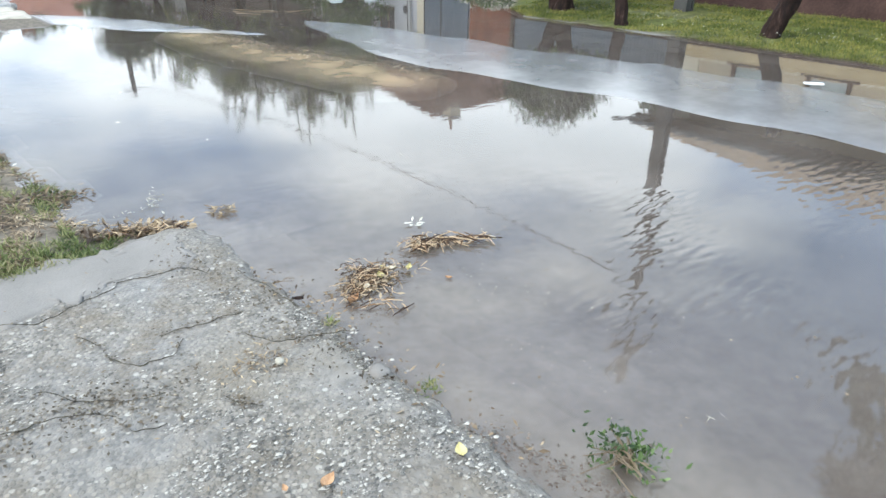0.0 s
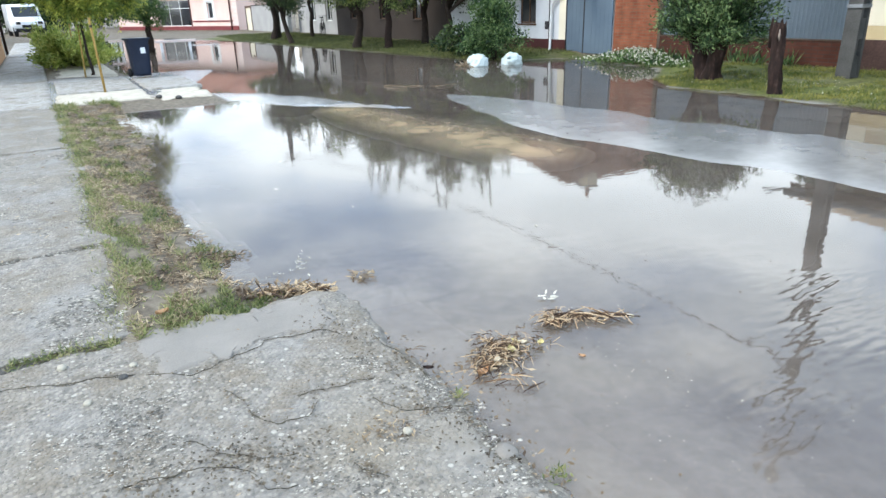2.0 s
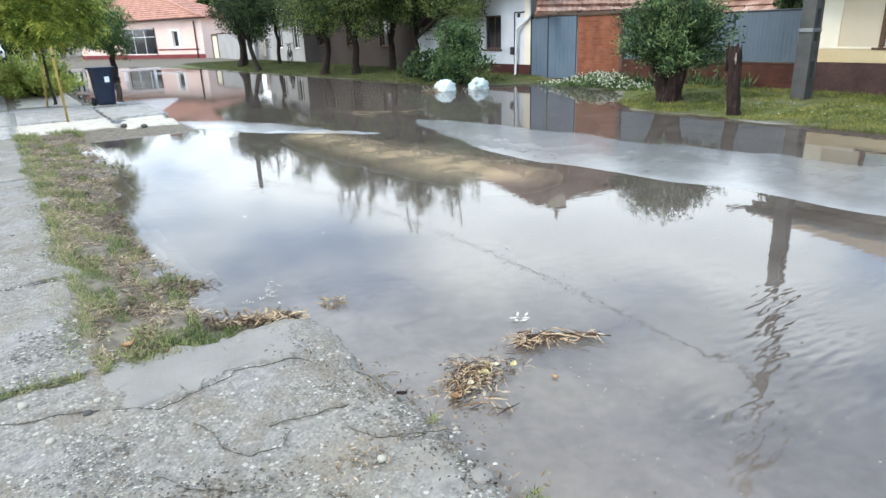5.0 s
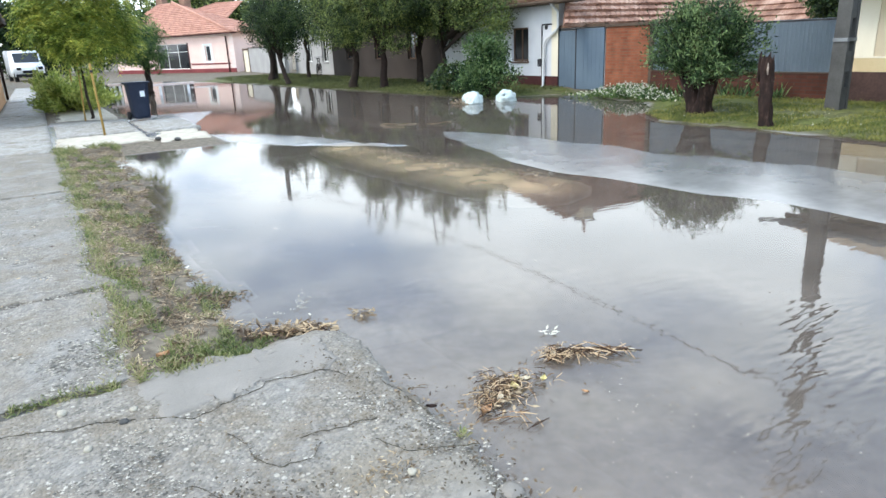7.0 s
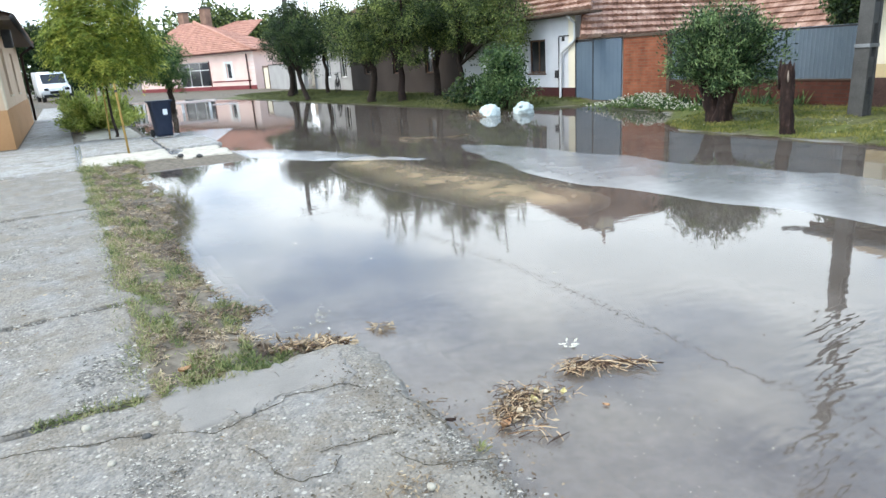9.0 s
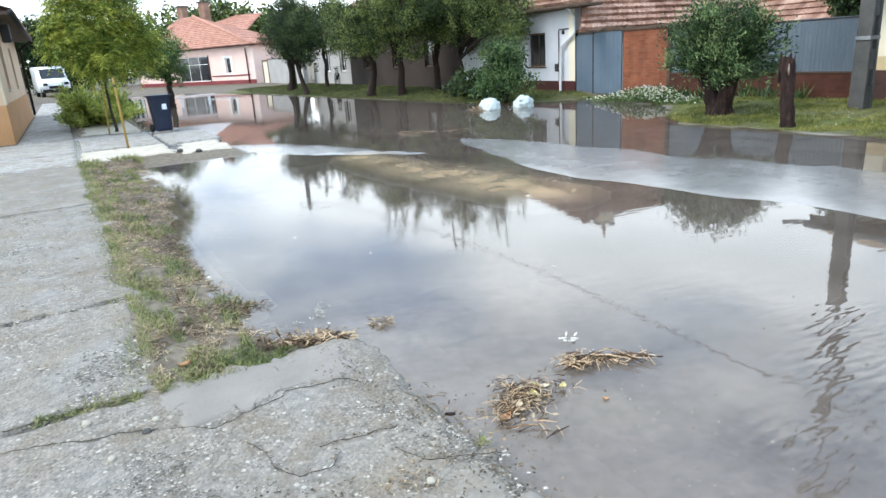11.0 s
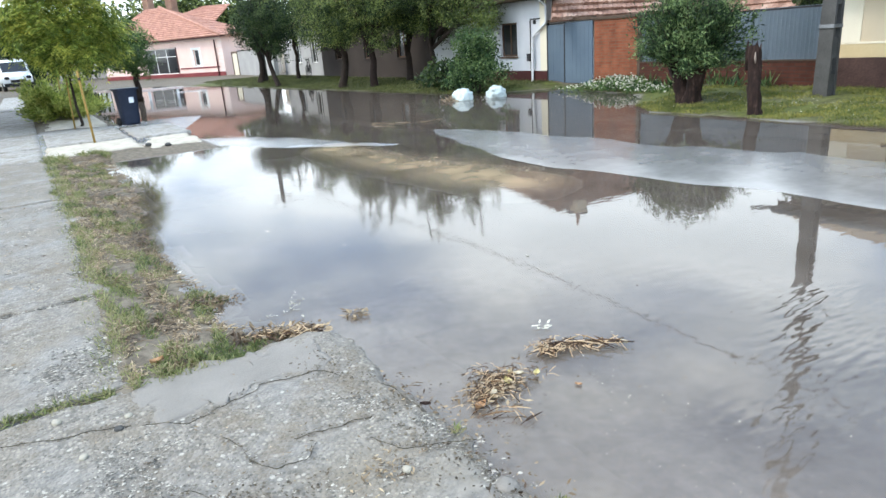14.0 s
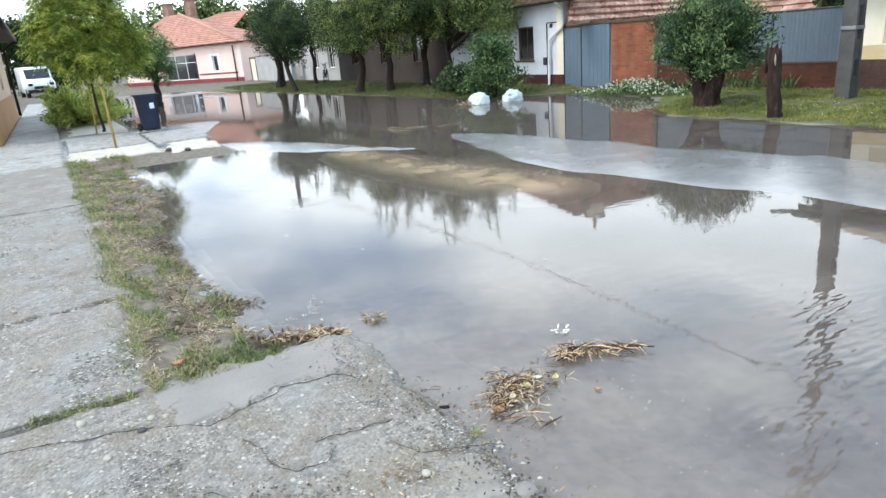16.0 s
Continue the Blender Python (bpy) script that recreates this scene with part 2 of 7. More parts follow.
    t.links.new(stain.outputs["Fac"], st.inputs["Value"])
    mx2 = t.nodes.new("ShaderNodeMix")
    mx2.data_type = "RGBA"
    mx2.inputs[7].default_value = (0.135, 0.107, 0.072, 1)
    t.links.new(st.outputs["Result"], mx2.inputs[0])
    t.links.new(mx.outputs[2], mx2.inputs[6])
    # broad smears of dried mud
    smear = t.nodes.new("ShaderNodeTexNoise")
    smear.inputs["Scale"].default_value = 1.7
    smear.inputs["Detail"].default_value = 10.0
    smear.inputs["Roughness"].default_value = 0.62
    smear.inputs["Distortion"].default_value = 0.5
    t.links.new(co.outputs["Object"], smear.inputs["Vector"])
    sm = t.nodes.new("ShaderNodeMapRange")
    sm.inputs["From Min"].default_value, sm.inputs["From Max"].default_value = 0.52, 0.66
    sm.inputs["To Max"].default_value = 0.6
    t.links.new(smear.outputs["Fac"], sm.inputs["Value"])
    mx3 = t.nodes.new("ShaderNodeMix")
    mx3.data_type = "RGBA"
    mx3.inputs[7].default_value = (0.205, 0.178, 0.135, 1)
    t.links.new(sm.outputs["Result"], mx3.inputs[0])
    t.links.new(mx2.outputs[2], mx3.inputs[6])
    t.links.new(mx3.outputs[2], b.inputs["Base Color"])
    ro = t.nodes.new("ShaderNodeMapRange")
    ro.inputs["From Min"].default_value, ro.inputs["From Max"].default_value = 0.36, 0.56
    ro.inputs["To Min"].default_value, ro.inputs["To Max"].default_value = wet, 0.8
    t.links.new(big.outputs["Fac"], ro.inputs["Value"])
    t.links.new(ro.outputs["Result"], b.inputs["Roughness"])
    hs = t.nodes.new("ShaderNodeMath")
    hs.operation = "MULTIPLY_ADD"
    hs.inputs[1].default_value = 1.2
    t.links.new(mul.outputs[0], hs.inputs[0])
    t.links.new(mid.outputs["Fac"], hs.inputs[2])
    bp = t.nodes.new("ShaderNodeBump")
    bp.inputs["Strength"].default_value = 0.5
    bp.inputs["Distance"].default_value = 0.008
    t.links.new(hs.outputs[0], bp.inputs["Height"])
    t.links.new(bp.outputs["Normal"], b.inputs["Normal"])
    return m


def ground_material():
    """Wet asphalt that turns to muddy soil and to pale sand where the masks say so."""
    m = bpy.data.materials.new("street_ground")
    m.use_nodes = True
    t = m.node_tree
    b = t.nodes["Principled BSDF"]
    co = t.nodes.new("ShaderNodeTexCoord")

    def ramp(scale, a, c, lo=0.35, hi=0.65, detail=8.0):
        n = t.nodes.new("ShaderNodeTexNoise")
        n.inputs["Scale"].default_value = scale
        n.inputs["Detail"].default_value = detail
        n.inputs["Roughness"].default_value = 0.65
        t.links.new(co.outputs["Object"], n.inputs["Vector"])
        r = t.nodes.new("ShaderNodeValToRGB")
        r.color_ramp.elements[0].position, r.color_ramp.elements[1].position = lo, hi
        r.color_ramp.elements[0].color, r.color_ramp.elements[1].color = (*a, 1), (*c, 1)
        t.links.new(n.outputs["Fac"], r.inputs["Fac"])
        return n, r

    def blend(mask, a, c):
        at = t.nodes.new("ShaderNodeAttribute")
        at.attribute_name = mask
        x = t.nodes.new("ShaderNodeMix")
        x.data_type = "RGBA"
        t.links.new(at.outputs["Fac"], x.inputs[0])
        t.links.new(a, x.inputs[6])
        t.links.new(c, x.inputs[7])
        return x.outputs[2], at.outputs["Fac"]

    n1, asphalt = ramp(2.5, (0.135, 0.131, 0.127), (0.172, 0.168, 0.164), detail=4.0)
    n2, soil = ramp(14.0, (0.075, 0.062, 0.046), (0.20, 0.172, 0.132))
    n3, grass = ramp(7.0, (0.04, 0.046, 0.014), (0.12, 0.135, 0.036))
    n4, sand = ramp(11.0, (0.34, 0.31, 0.26), (0.52, 0.49, 0.43))
    c, f_soil = blend("soil", asphalt.outputs["Color"], soil.outputs["Color"])
    c, f_grass = blend("grass", c, grass.outputs["Color"])
    c, f_sand = blend("sand", c, sand.outputs["Color"])
    n5, silt = ramp(9.0, (0.40, 0.368, 0.345), (0.655, 0.615, 0.58), 0.3, 0.7)
    c, f_silt = blend("silt", c, silt.outputs["Color"])
    t.links.new(c, b.inputs["Base Color"])
    r0 = t.nodes.new("ShaderNodeMapRange")
    r0.inputs["From Min"].default_value, r0.inputs["From Max"].default_value = 0.3, 0.7
    r0.inputs["To Min"].default_value, r0.inputs["To Max"].default_value = 0.2, 0.25
    t.links.new(n1.outputs["Fac"], r0.inputs["Value"])
    r1 = t.nodes.new("ShaderNodeMath")
    r1.operation = "MULTIPLY_ADD"
    r1.inputs[1].default_value = 0.5
    t.links.new(f_soil, r1.inputs[0])
    t.links.new(r0.outputs["Result"], r1.inputs[2])
    t.links.new(r1.outputs[0], b.inputs["Roughness"])
    dull = t.nodes.new("ShaderNodeMath")
    dull.operation = "MULTIPLY_ADD"
    dull.inputs[1].default_value, dull.inputs[2].default_value = -0.4, 0.5
    t.links.new(f_soil, dull.inputs[0])
    t.links.new(dull.outputs[0], b.inputs["Specular IOR Level"])
    fine = t.nodes.new("ShaderNodeTexNoise")
    fine.inputs["Scale"].default_value = 90.0
    fine.inputs["Detail"].default_value = 4.0
    t.links.new(co.outputs["Object"], fine.inputs["Vector"])
    bp = t.nodes.new("ShaderNodeBump")
    rough_mud = t.nodes.new("ShaderNodeMath")
    rough_mud.operation = "MULTIPLY_ADD"
    rough_mud.inputs[1].default_value, rough_mud.inputs[2].default_value = 0.4, 0.012
    t.links.new(f_soil, rough_mud.inputs[0])
    t.links.new(rough_mud.outputs[0], bp.inputs["Strength"])
    bp.inputs["Distance"].default_value = 0.004
    t.links.new(fine.outputs["Fac"], bp.inputs["Height"])
    t.links.new(bp.outputs["Normal"], b.inputs["Normal"])
    return m


def water_material():
    """Still, silty flood water: a mirror over a murky body, with ripples where a gust touches it."""
    m = bpy.data.materials.new("flood_water")
    m.use_nodes = True
    t = m.node_tree
    t.nodes.remove(t.nodes["Principled BSDF"])
    out = t.nodes["Material Output"]
    co = t.nodes.new("ShaderNodeTexCoord")
    cloud = t.nodes.new("ShaderNodeTexNoise")
    cloud.inputs["Scale"].default_value = 1.3
    cloud.inputs["Detail"].default_value = 6.0
    t.links.new(co.outputs["Object"], cloud.inputs["Vector"])
    silt = t.nodes.new("ShaderNodeValToRGB")
    silt.color_ramp.elements[0].position, silt.color_ramp.elements[1].position = 0.36, 0.66
    silt.color_ramp.elements[0].color = (0.125, 0.1, 0.081, 1)
    silt.color_ramp.elements[1].color = (0.20, 0.167, 0.14, 1)
    t.links.new(cloud.outputs["Fac"], silt.inputs["Fac"])
    # a plume of stirred-up tan mud along the road's edge
    plume = None
    for w0, s0, size in ((4.0, 9.8, 0.7), (4.0, 9.2, 0.7), (4.05, 8.6, 0.7), (4.1, 8.0, 0.8), (4.2, 7.4, 0.9), (4.3, 6.8, 0.95), (4.35, 6.2, 0.95), (4.45, 5.6, 0.85), (6.5, 12.0, 2.6), (8.6, 15.0, 3.0)):
        d = t.nodes.new("ShaderNodeVectorMath")
        d.operation = "DISTANCE"
        d.inputs[1].default_value = (w0, s0, 0)
        t.links.new(co.outputs["Object"], d.inputs[0])
        k = t.nodes.new("ShaderNodeMapRange")
        k.interpolation_type = "SMOOTHSTEP"
        k.inputs["From Min"].default_value, k.inputs["From Max"].default_value = size, 0.0
        k.inputs["To Max"].default_value = 1.0 if s0 < 10 else 0.15
        t.links.new(d.outputs["Value"], k.inputs["Value"])
        if plume is None:
            plume = k.outputs["Result"]
        else:
            mx = t.nodes.new("ShaderNodeMath")
            mx.operation = "MAXIMUM"
            t.links.new(plume, mx.inputs[0])
            t.links.new(k.outputs["Result"], mx.inputs[1])
            plume = mx.outputs[0]
    swirl = t.nodes.new("ShaderNodeMath")
    swirl.operation = "MULTIPLY"
    drift = t.nodes.new("ShaderNodeTexNoise")
    drift.inputs["Scale"].default_value = 2.6
    drift.inputs["Detail"].default_value = 5.0
    drift.inputs["Distortion"].default_value = 0.6
    t.links.new(co.outputs["Object"], drift.inputs["Vector"])
    dr = t.nodes.new("ShaderNodeMapRange")
    dr.inputs["From Min"].default_value, dr.inputs["From Max"].default_value = 0.3, 0.55
    dr.inputs["To Min"].default_value = 0.25
    t.links.new(drift.outputs["Fac"], dr.inputs["Value"])
    t.links.new(plume, swirl.inputs[0])
    t.links.new(dr.outputs["Result"], swirl.inputs[1])
    muddy = t.nodes.new("ShaderNodeMix")
    muddy.data_type = "RGBA"
    muddy.inputs[7].default_value = (0.40, 0.305, 0.195, 1)
    t.links.new(swirl.outputs[0], muddy.inputs[0])
    t.links.new(silt.outputs["Color"], muddy.inputs[6])
    body = t.nodes.new("ShaderNodeBsdfDiffuse")
    t.links.new(muddy.outputs[2], body.inputs["Color"])
    clear = t.nodes.new("ShaderNodeBsdfTransparent")
    clear.inputs["Color"].default_value = (0.86, 0.84, 0.8, 1)
    under = t.nodes.new("ShaderNodeMixShader")
    thick = t.nodes.new("ShaderNodeMath")
    thick.operation = "MULTIPLY_ADD"
    thick.inputs[1].default_value, thick.inputs[2].default_value = 0.5, 0.45
    t.links.new(swirl.outputs[0], thick.inputs[0])
    t.links.new(thick.outputs[0], under.inputs[0])
    t.links.new(clear.outputs[0], under.inputs[1])
    t.links.new(body.outputs[0], under.inputs[2])
    # ripples
    swell = t.nodes.new("ShaderNodeTexNoise")
    swell.inputs["Scale"].default_value = 1.1
    swell.inputs["Detail"].default_value = 2.0
    t.links.new(co.outputs["Object"], swell.inputs["Vector"])
    chop_map = t.nodes.new("ShaderNodeMapping")
    chop_map.inputs["Rotation"].default_value = (0, 0, radians(35))
    chop_map.inputs["Scale"].default_value = (7.0, 20.0, 8.0)
    chop = t.nodes.new("ShaderNodeTexNoise")
    chop.inputs["Scale"].default_value = 1.0
    chop.inputs["Detail"].default_value = 0.6
    t.links.new(co.outputs["Object"], chop_map.inputs["Vector"])
    t.links.new(chop_map.outputs["Vector"], chop.inputs["Vector"])
    gust = None
    for w0, s0, r0, r1 in ((3.45, 1.72, 0.05, 0.55), (3.0, 1.45, 0.05, 0.45), (2.25, 1.12, 0.05, 0.4), (2.7, 0.7, 0.05, 0.55), (2.5, 0.3, 0.05, 0.5), (4.6, 0.9, 0.1, 1.0)):
        d = t.nodes.new("ShaderNodeVectorMath")
        d.operation = "DISTANCE"
        d.inputs[1].default_value = (w0, s0, 0)
        t.links.new(co.outputs["Object"], d.inputs[0])
        k = t.nodes.new("ShaderNodeMapRange")
        k.interpolation_type = "SMOOTHSTEP"
        k.inputs["From Min"].default_value, k.inputs["From Max"].default_value = r1, r0
        t.links.new(d.outputs["Value"], k.inputs["Value"])
        if gust is None:
            gust = k.outputs["Result"]
        else:
            mx = t.nodes.new("ShaderNodeMath")
            mx.operation = "MAXIMUM"
            t.links.new(gust, mx.inputs[0])
            t.links.new(k.outputs["Result"], mx.inputs[1])
            gust = mx.outputs[0]
    amp = t.nodes.new("ShaderNodeMath")
    amp.operation = "MULTIPLY_ADD"
    amp.inputs[1].default_value = 0.48
    amp.inputs[2].default_value = 0.035
    t.links.new(gust, amp.inputs[0])
    wave = t.nodes.new("ShaderNodeMath")
    wave.operation = "MULTIPLY"
    t.links.new(chop.outputs["Fac"], wave.inputs[0])
    t.links.new(amp.outputs[0], wave.inputs[1])
    tot = t.nodes.new("ShaderNodeMath")
    tot.operation = "MULTIPLY_ADD"
    tot.inputs[1].default_value = 0.05
    t.links.new(swell.outputs["Fac"], tot.inputs[0])
    t.links.new(wave.outputs[0], tot.inputs[2])
    bp = t.nodes.new("ShaderNodeBump")
    bp.inputs["Strength"].default_value = 0.5
    bp.inputs["Distance"].default_value = 0.02
    t.links.new(tot.outputs[0], bp.inputs["Height"])
    gl = t.nodes.new("ShaderNodeBsdfGlossy")
    gl.inputs["Roughness"].default_value = 0.02
    t.links.new(bp.outputs["Normal"], gl.inputs["Normal"])
    fr = t.nodes.new("ShaderNodeFresnel")
    fr.inputs["IOR"].default_value = 1.5
    t.links.new(bp.outputs["Normal"], fr.inputs["Normal"])
    top = t.nodes.new("ShaderNodeMixShader")
    t.links.new(fr.outputs[0], top.inputs[0])
    t.links.new(under.outputs[0], top.inputs[1])
    t.links.new(gl.outputs[0], top.inputs[2])
    t.links.new(top.outputs[0], out.inputs["Surface"])
    return m


def glass_material():
    m = bpy.data.materials.new("window_glass")
    m.use_nodes = True
    b = m.node_tree.nodes["Principled BSDF"]
    b.inputs["Base Color"].default_value = (0.02, 0.022, 0.025, 1)
    b.inputs["Roughness"].default_value = 0.06
    b.inputs["IOR"].default_value = 1.5
    return m


M_ground = ground_material()
M_water = water_material()
M_glass = glass_material()
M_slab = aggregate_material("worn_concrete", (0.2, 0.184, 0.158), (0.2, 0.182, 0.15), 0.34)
# Far grey concrete, its base colour lightened to stand for the sky's sheen.
M_slab_far = aggregate_material("pale_sheen_concrete", (0.34, 0.335, 0.315), (0.33, 0.32, 0.29), 0.62)
M_patch = material("cement_patch", [(0.172, 0.158, 0.138), (0.235, 0.217, 0.192)], rough=0.55, scale=5, fine=120, bump=0.25)
M_white = material("white_plaster", [(0.50, 0.515, 0.545), (0.66, 0.675, 0.70)], rough=0.85, scale=1.4, fine=60, bump=0.12)
M_pink = material("pink_plaster", [(0.76, 0.555, 0.49), (0.83, 0.64, 0.575)], rough=0.85, scale=1.2, fine=50, bump=0.1)
M_pink_trim = material("pale_pink_trim", [(0.74, 0.60, 0.55), (0.82, 0.69, 0.64)], rough=0.8, scale=2, fine=50, bump=0.1)
M_burgundy = material("burgundy_plinth_paint", [(0.045, 0.014, 0.014), (0.08, 0.026, 0.024)], rough=0.6, scale=2.5, fine=40, bump=0.2)
M_plinth_red = material("dark_red_plinth_paint", [(0.16, 0.035, 0.04), (0.24, 0.06, 0.06)], rough=0.7, scale=2.5, fine=40, bump=0.15)
M_beige = material("beige_plaster", [(0.50, 0.42, 0.30), (0.60, 0.52, 0.39)], rough=0.85, scale=1.2, fine=70, bump=0.15)
M_cream = material("cream_plaster", [(0.66, 0.60, 0.47), (0.74, 0.69, 0.56)], rough=0.85, scale=1.6, fine=70, bump=0.1)
M_peach = material("peach_plaster", [(0.50, 0.365, 0.25), (0.60, 0.455, 0.325)], rough=0.85, scale=1.3, fine=70, bump=0.12)
M_pale_grey = material("pale_grey_plaster", [(0.30, 0.295, 0.29), (0.40, 0.395, 0.385)], rough=0.85, scale=1.2, fine=50, bump=0.12)
M_ochre = material("ochre_band_paint", [(0.48, 0.38, 0.22), (0.58, 0.47, 0.29)], rough=0.8, scale=1.6, fine=50, bump=0.1)
# Grey-beige plaster darkened well below its own tone: tree shade put into the colour.
M_shade_plaster = material("shade_darkened_plaster", [(0.038, 0.03, 0.026), (0.068, 0.055, 0.048)], rough=0.9, scale=0.9, fine=40, bump=0.2)
M_orange = material("orange_plaster", [(0.36, 0.19, 0.085), (0.46, 0.265, 0.13)], rough=0.85, scale=1.5, fine=40, bump=0.15)
M_old_brick = brick_material("weathered_red_brick", (0.215, 0.066, 0.033), (0.275, 0.1, 0.052), (0.2, 0.112, 0.072))
M_dark_brick = brick_material("dark_red_brick", (0.07, 0.023, 0.015), (0.098, 0.036, 0.023), (0.06, 0.036, 0.027))
M_plinth_stone = material("brown_stone_plinth", [(0.034, 0.018, 0.015), (0.085, 0.05, 0.042)], rough=0.75, scale=3, fine=25, bump=0.5)
M_gate = material("grey_blue_gate_paint", [(0.085, 0.118, 0.155), (0.115, 0.155, 0.195)], rough=0.5, scale=1.5, fine=60, bump=0.05, metal=0.0)
M_panel = material("galvanised_sheet", [(0.18, 0.225, 0.27), (0.24, 0.29, 0.335)], rough=0.4, scale=1.5, fine=40, bump=0.03, metal=0.25)
M_tile = material("red_clay_tile", [(0.13, 0.07, 0.048), (0.29, 0.165, 0.118), (0.47, 0.33, 0.26)], rough=0.8, scale=2.2, fine=14, bump=0.25, island=0.12)
M_tile_new = material("orange_clay_tile", [(0.36, 0.185, 0.135), (0.52, 0.285, 0.215)], rough=0.75, scale=2, fine=25, bump=0.2, island=0.25)
M_tile_brown = material("brown_clay_tile", [(0.15, 0.085, 0.06), (0.30, 0.19, 0.14)], rough=0.85, scale=2, fine=25, bump=0.25, island=0.35)
M_tile_tan = material("tan_clay_tile", [(0.46, 0.34, 0.23), (0.68, 0.54, 0.40)], rough=0.85, scale=2, fine=25, bump=0.25, island=0.35)
M_soffit = material("dark_soffit_board", [(0.05, 0.035, 0.025), (0.10, 0.07, 0.05)], rough=0.75, scale=4, fine=30, bump=0.2)
M_zinc = material("zinc_gutter", [(0.16, 0.17, 0.18), (0.26, 0.27, 0.28)], rough=0.5, scale=6, fine=60, bump=0.05, metal=0.6)
M_pipe = material("pale_downpipe", [(0.52, 0.53, 0.54), (0.66, 0.67, 0.68)], rough=0.5, scale=6, fine=60, bump=0.05)
M_iron = material("black_iron", [(0.02, 0.02, 0.022), (0.045, 0.045, 0.05)], rough=0.55, scale=8, fine=60, bump=0.1)
M_frame_white = material("white_window_frame", [(0.70, 0.70, 0.68), (0.80, 0.80, 0.78)], rough=0.5, scale=6, fine=60, bump=0.05)
M_frame_brown = material("brown_window_frame", [(0.07, 0.04, 0.025), (0.13, 0.075, 0.045)], rough=0.6, scale=8, fine=50, bump=0.15)
M_shutter = material("pale_blue_shutter", [(0.50, 0.58, 0.60), (0.60, 0.68, 0.70)], rough=0.55, scale=4, fine=40, bump=0.08)
M_concrete_pole = material("grey_pole_concrete", [(0.045, 0.045, 0.043), (0.095, 0.094, 0.09)], rough=0.85, scale=3, fine=50, bump=0.3)
M_bark = material("dark_bark", [(0.014, 0.010, 0.008), (0.045, 0.033, 0.026)], rough=0.95, scale=9, fine=45, bump=0.8)
M_bark_red = material("rotten_red_bark", [(0.010, 0.007, 0.006), (0.04, 0.025, 0.02)], rough=0.95, scale=8, fine=40, bump=0.9)
M_cut_wood = material("grey_cut_wood", [(0.18, 0.14, 0.11), (0.36, 0.30, 0.25)], rough=0.9, scale=10, fine=60, bump=0.5)
M_stake = material("yellow_stake_wood", [(0.22, 0.14, 0.035), (0.35, 0.235, 0.07)], rough=0.7, scale=9, fine=50, bump=0.2)
# Crown leaf ramps hold shaded inner tones and sunlit tips as plain colour.
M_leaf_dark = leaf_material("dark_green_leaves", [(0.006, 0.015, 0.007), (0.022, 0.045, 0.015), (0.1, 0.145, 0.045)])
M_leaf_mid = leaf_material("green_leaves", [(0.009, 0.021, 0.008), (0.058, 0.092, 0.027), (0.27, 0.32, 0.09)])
M_leaf_lime = leaf_material("yellow_green_leaves", [(0.05, 0.09, 0.018), (0.2, 0.27, 0.046), (0.54, 0.53, 0.10)])
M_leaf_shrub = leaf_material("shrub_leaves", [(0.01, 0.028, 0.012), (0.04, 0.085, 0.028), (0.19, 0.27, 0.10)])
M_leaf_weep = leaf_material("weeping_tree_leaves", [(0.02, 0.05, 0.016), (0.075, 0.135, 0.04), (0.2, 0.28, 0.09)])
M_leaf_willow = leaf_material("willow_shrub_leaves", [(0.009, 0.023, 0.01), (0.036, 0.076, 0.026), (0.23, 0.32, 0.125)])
M_juniper = leaf_material("juniper_needles", [(0.14, 0.20, 0.04), (0.30, 0.36, 0.08), (0.48, 0.50, 0.15)])
M_weed = leaf_material("fresh_weed_leaves", [(0.025, 0.05, 0.018), (0.08, 0.135, 0.045), (0.2, 0.27, 0.11)])
M_tuft = leaf_material("fresh_grass_blades", [(0.085, 0.12, 0.04), (0.2, 0.25, 0.08), (0.35, 0.37, 0.15)])
M_blossom = leaf_material("white_blossoms", [(0.42, 0.41, 0.31), (0.66, 0.65, 0.56)])
M_grass = leaf_material("grass_blades", [(0.075, 0.105, 0.04), (0.17, 0.21, 0.07), (0.31, 0.30, 0.14), (0.38, 0.32, 0.21)])
M_verge_grass = leaf_material("verge_grass_blades", [(0.06, 0.085, 0.02), (0.15, 0.17, 0.04), (0.32, 0.29, 0.085)])
# Darker copy of the verge grass, with the trees' shade put into its colour.
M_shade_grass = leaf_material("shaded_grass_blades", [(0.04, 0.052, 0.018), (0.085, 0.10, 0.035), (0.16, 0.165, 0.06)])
M_straw = leaf_material("dry_straw", [(0.10, 0.075, 0.05), (0.25, 0.19, 0.125), (0.42, 0.35, 0.25)])
M_litter = leaf_material("brown_leaf_litter", [(0.055, 0.036, 0.024), (0.22, 0.16, 0.097), (0.50, 0.40, 0.26)])
M_gravel = material("loose_gravel", [(0.1, 0.094, 0.082), (0.14, 0.133, 0.118), (0.165, 0.157, 0.138), (0.185, 0.176, 0.155), (0.21, 0.197, 0.17), (0.25, 0.232, 0.195), (0.42, 0.395, 0.34)], rough=0.75, scale=20, fine=200, bump=0.15, island=0.7)
M_bin = material("dark_blue_plastic", [(0.012, 0.018, 0.035), (0.02, 0.028, 0.05)], rough=0.45, scale=6, fine=80, bump=0.05)
M_label = material("white_sticker", [(0.62, 0.66, 0.72), (0.74, 0.77, 0.80)], rough=0.5, scale=20, fine=90, bump=0.0)
M_sack = material("white_plastic_sack", [(0.34, 0.41, 0.40), (0.60, 0.67, 0.66)], rough=0.35, scale=9, fine=30, bump=0.35)
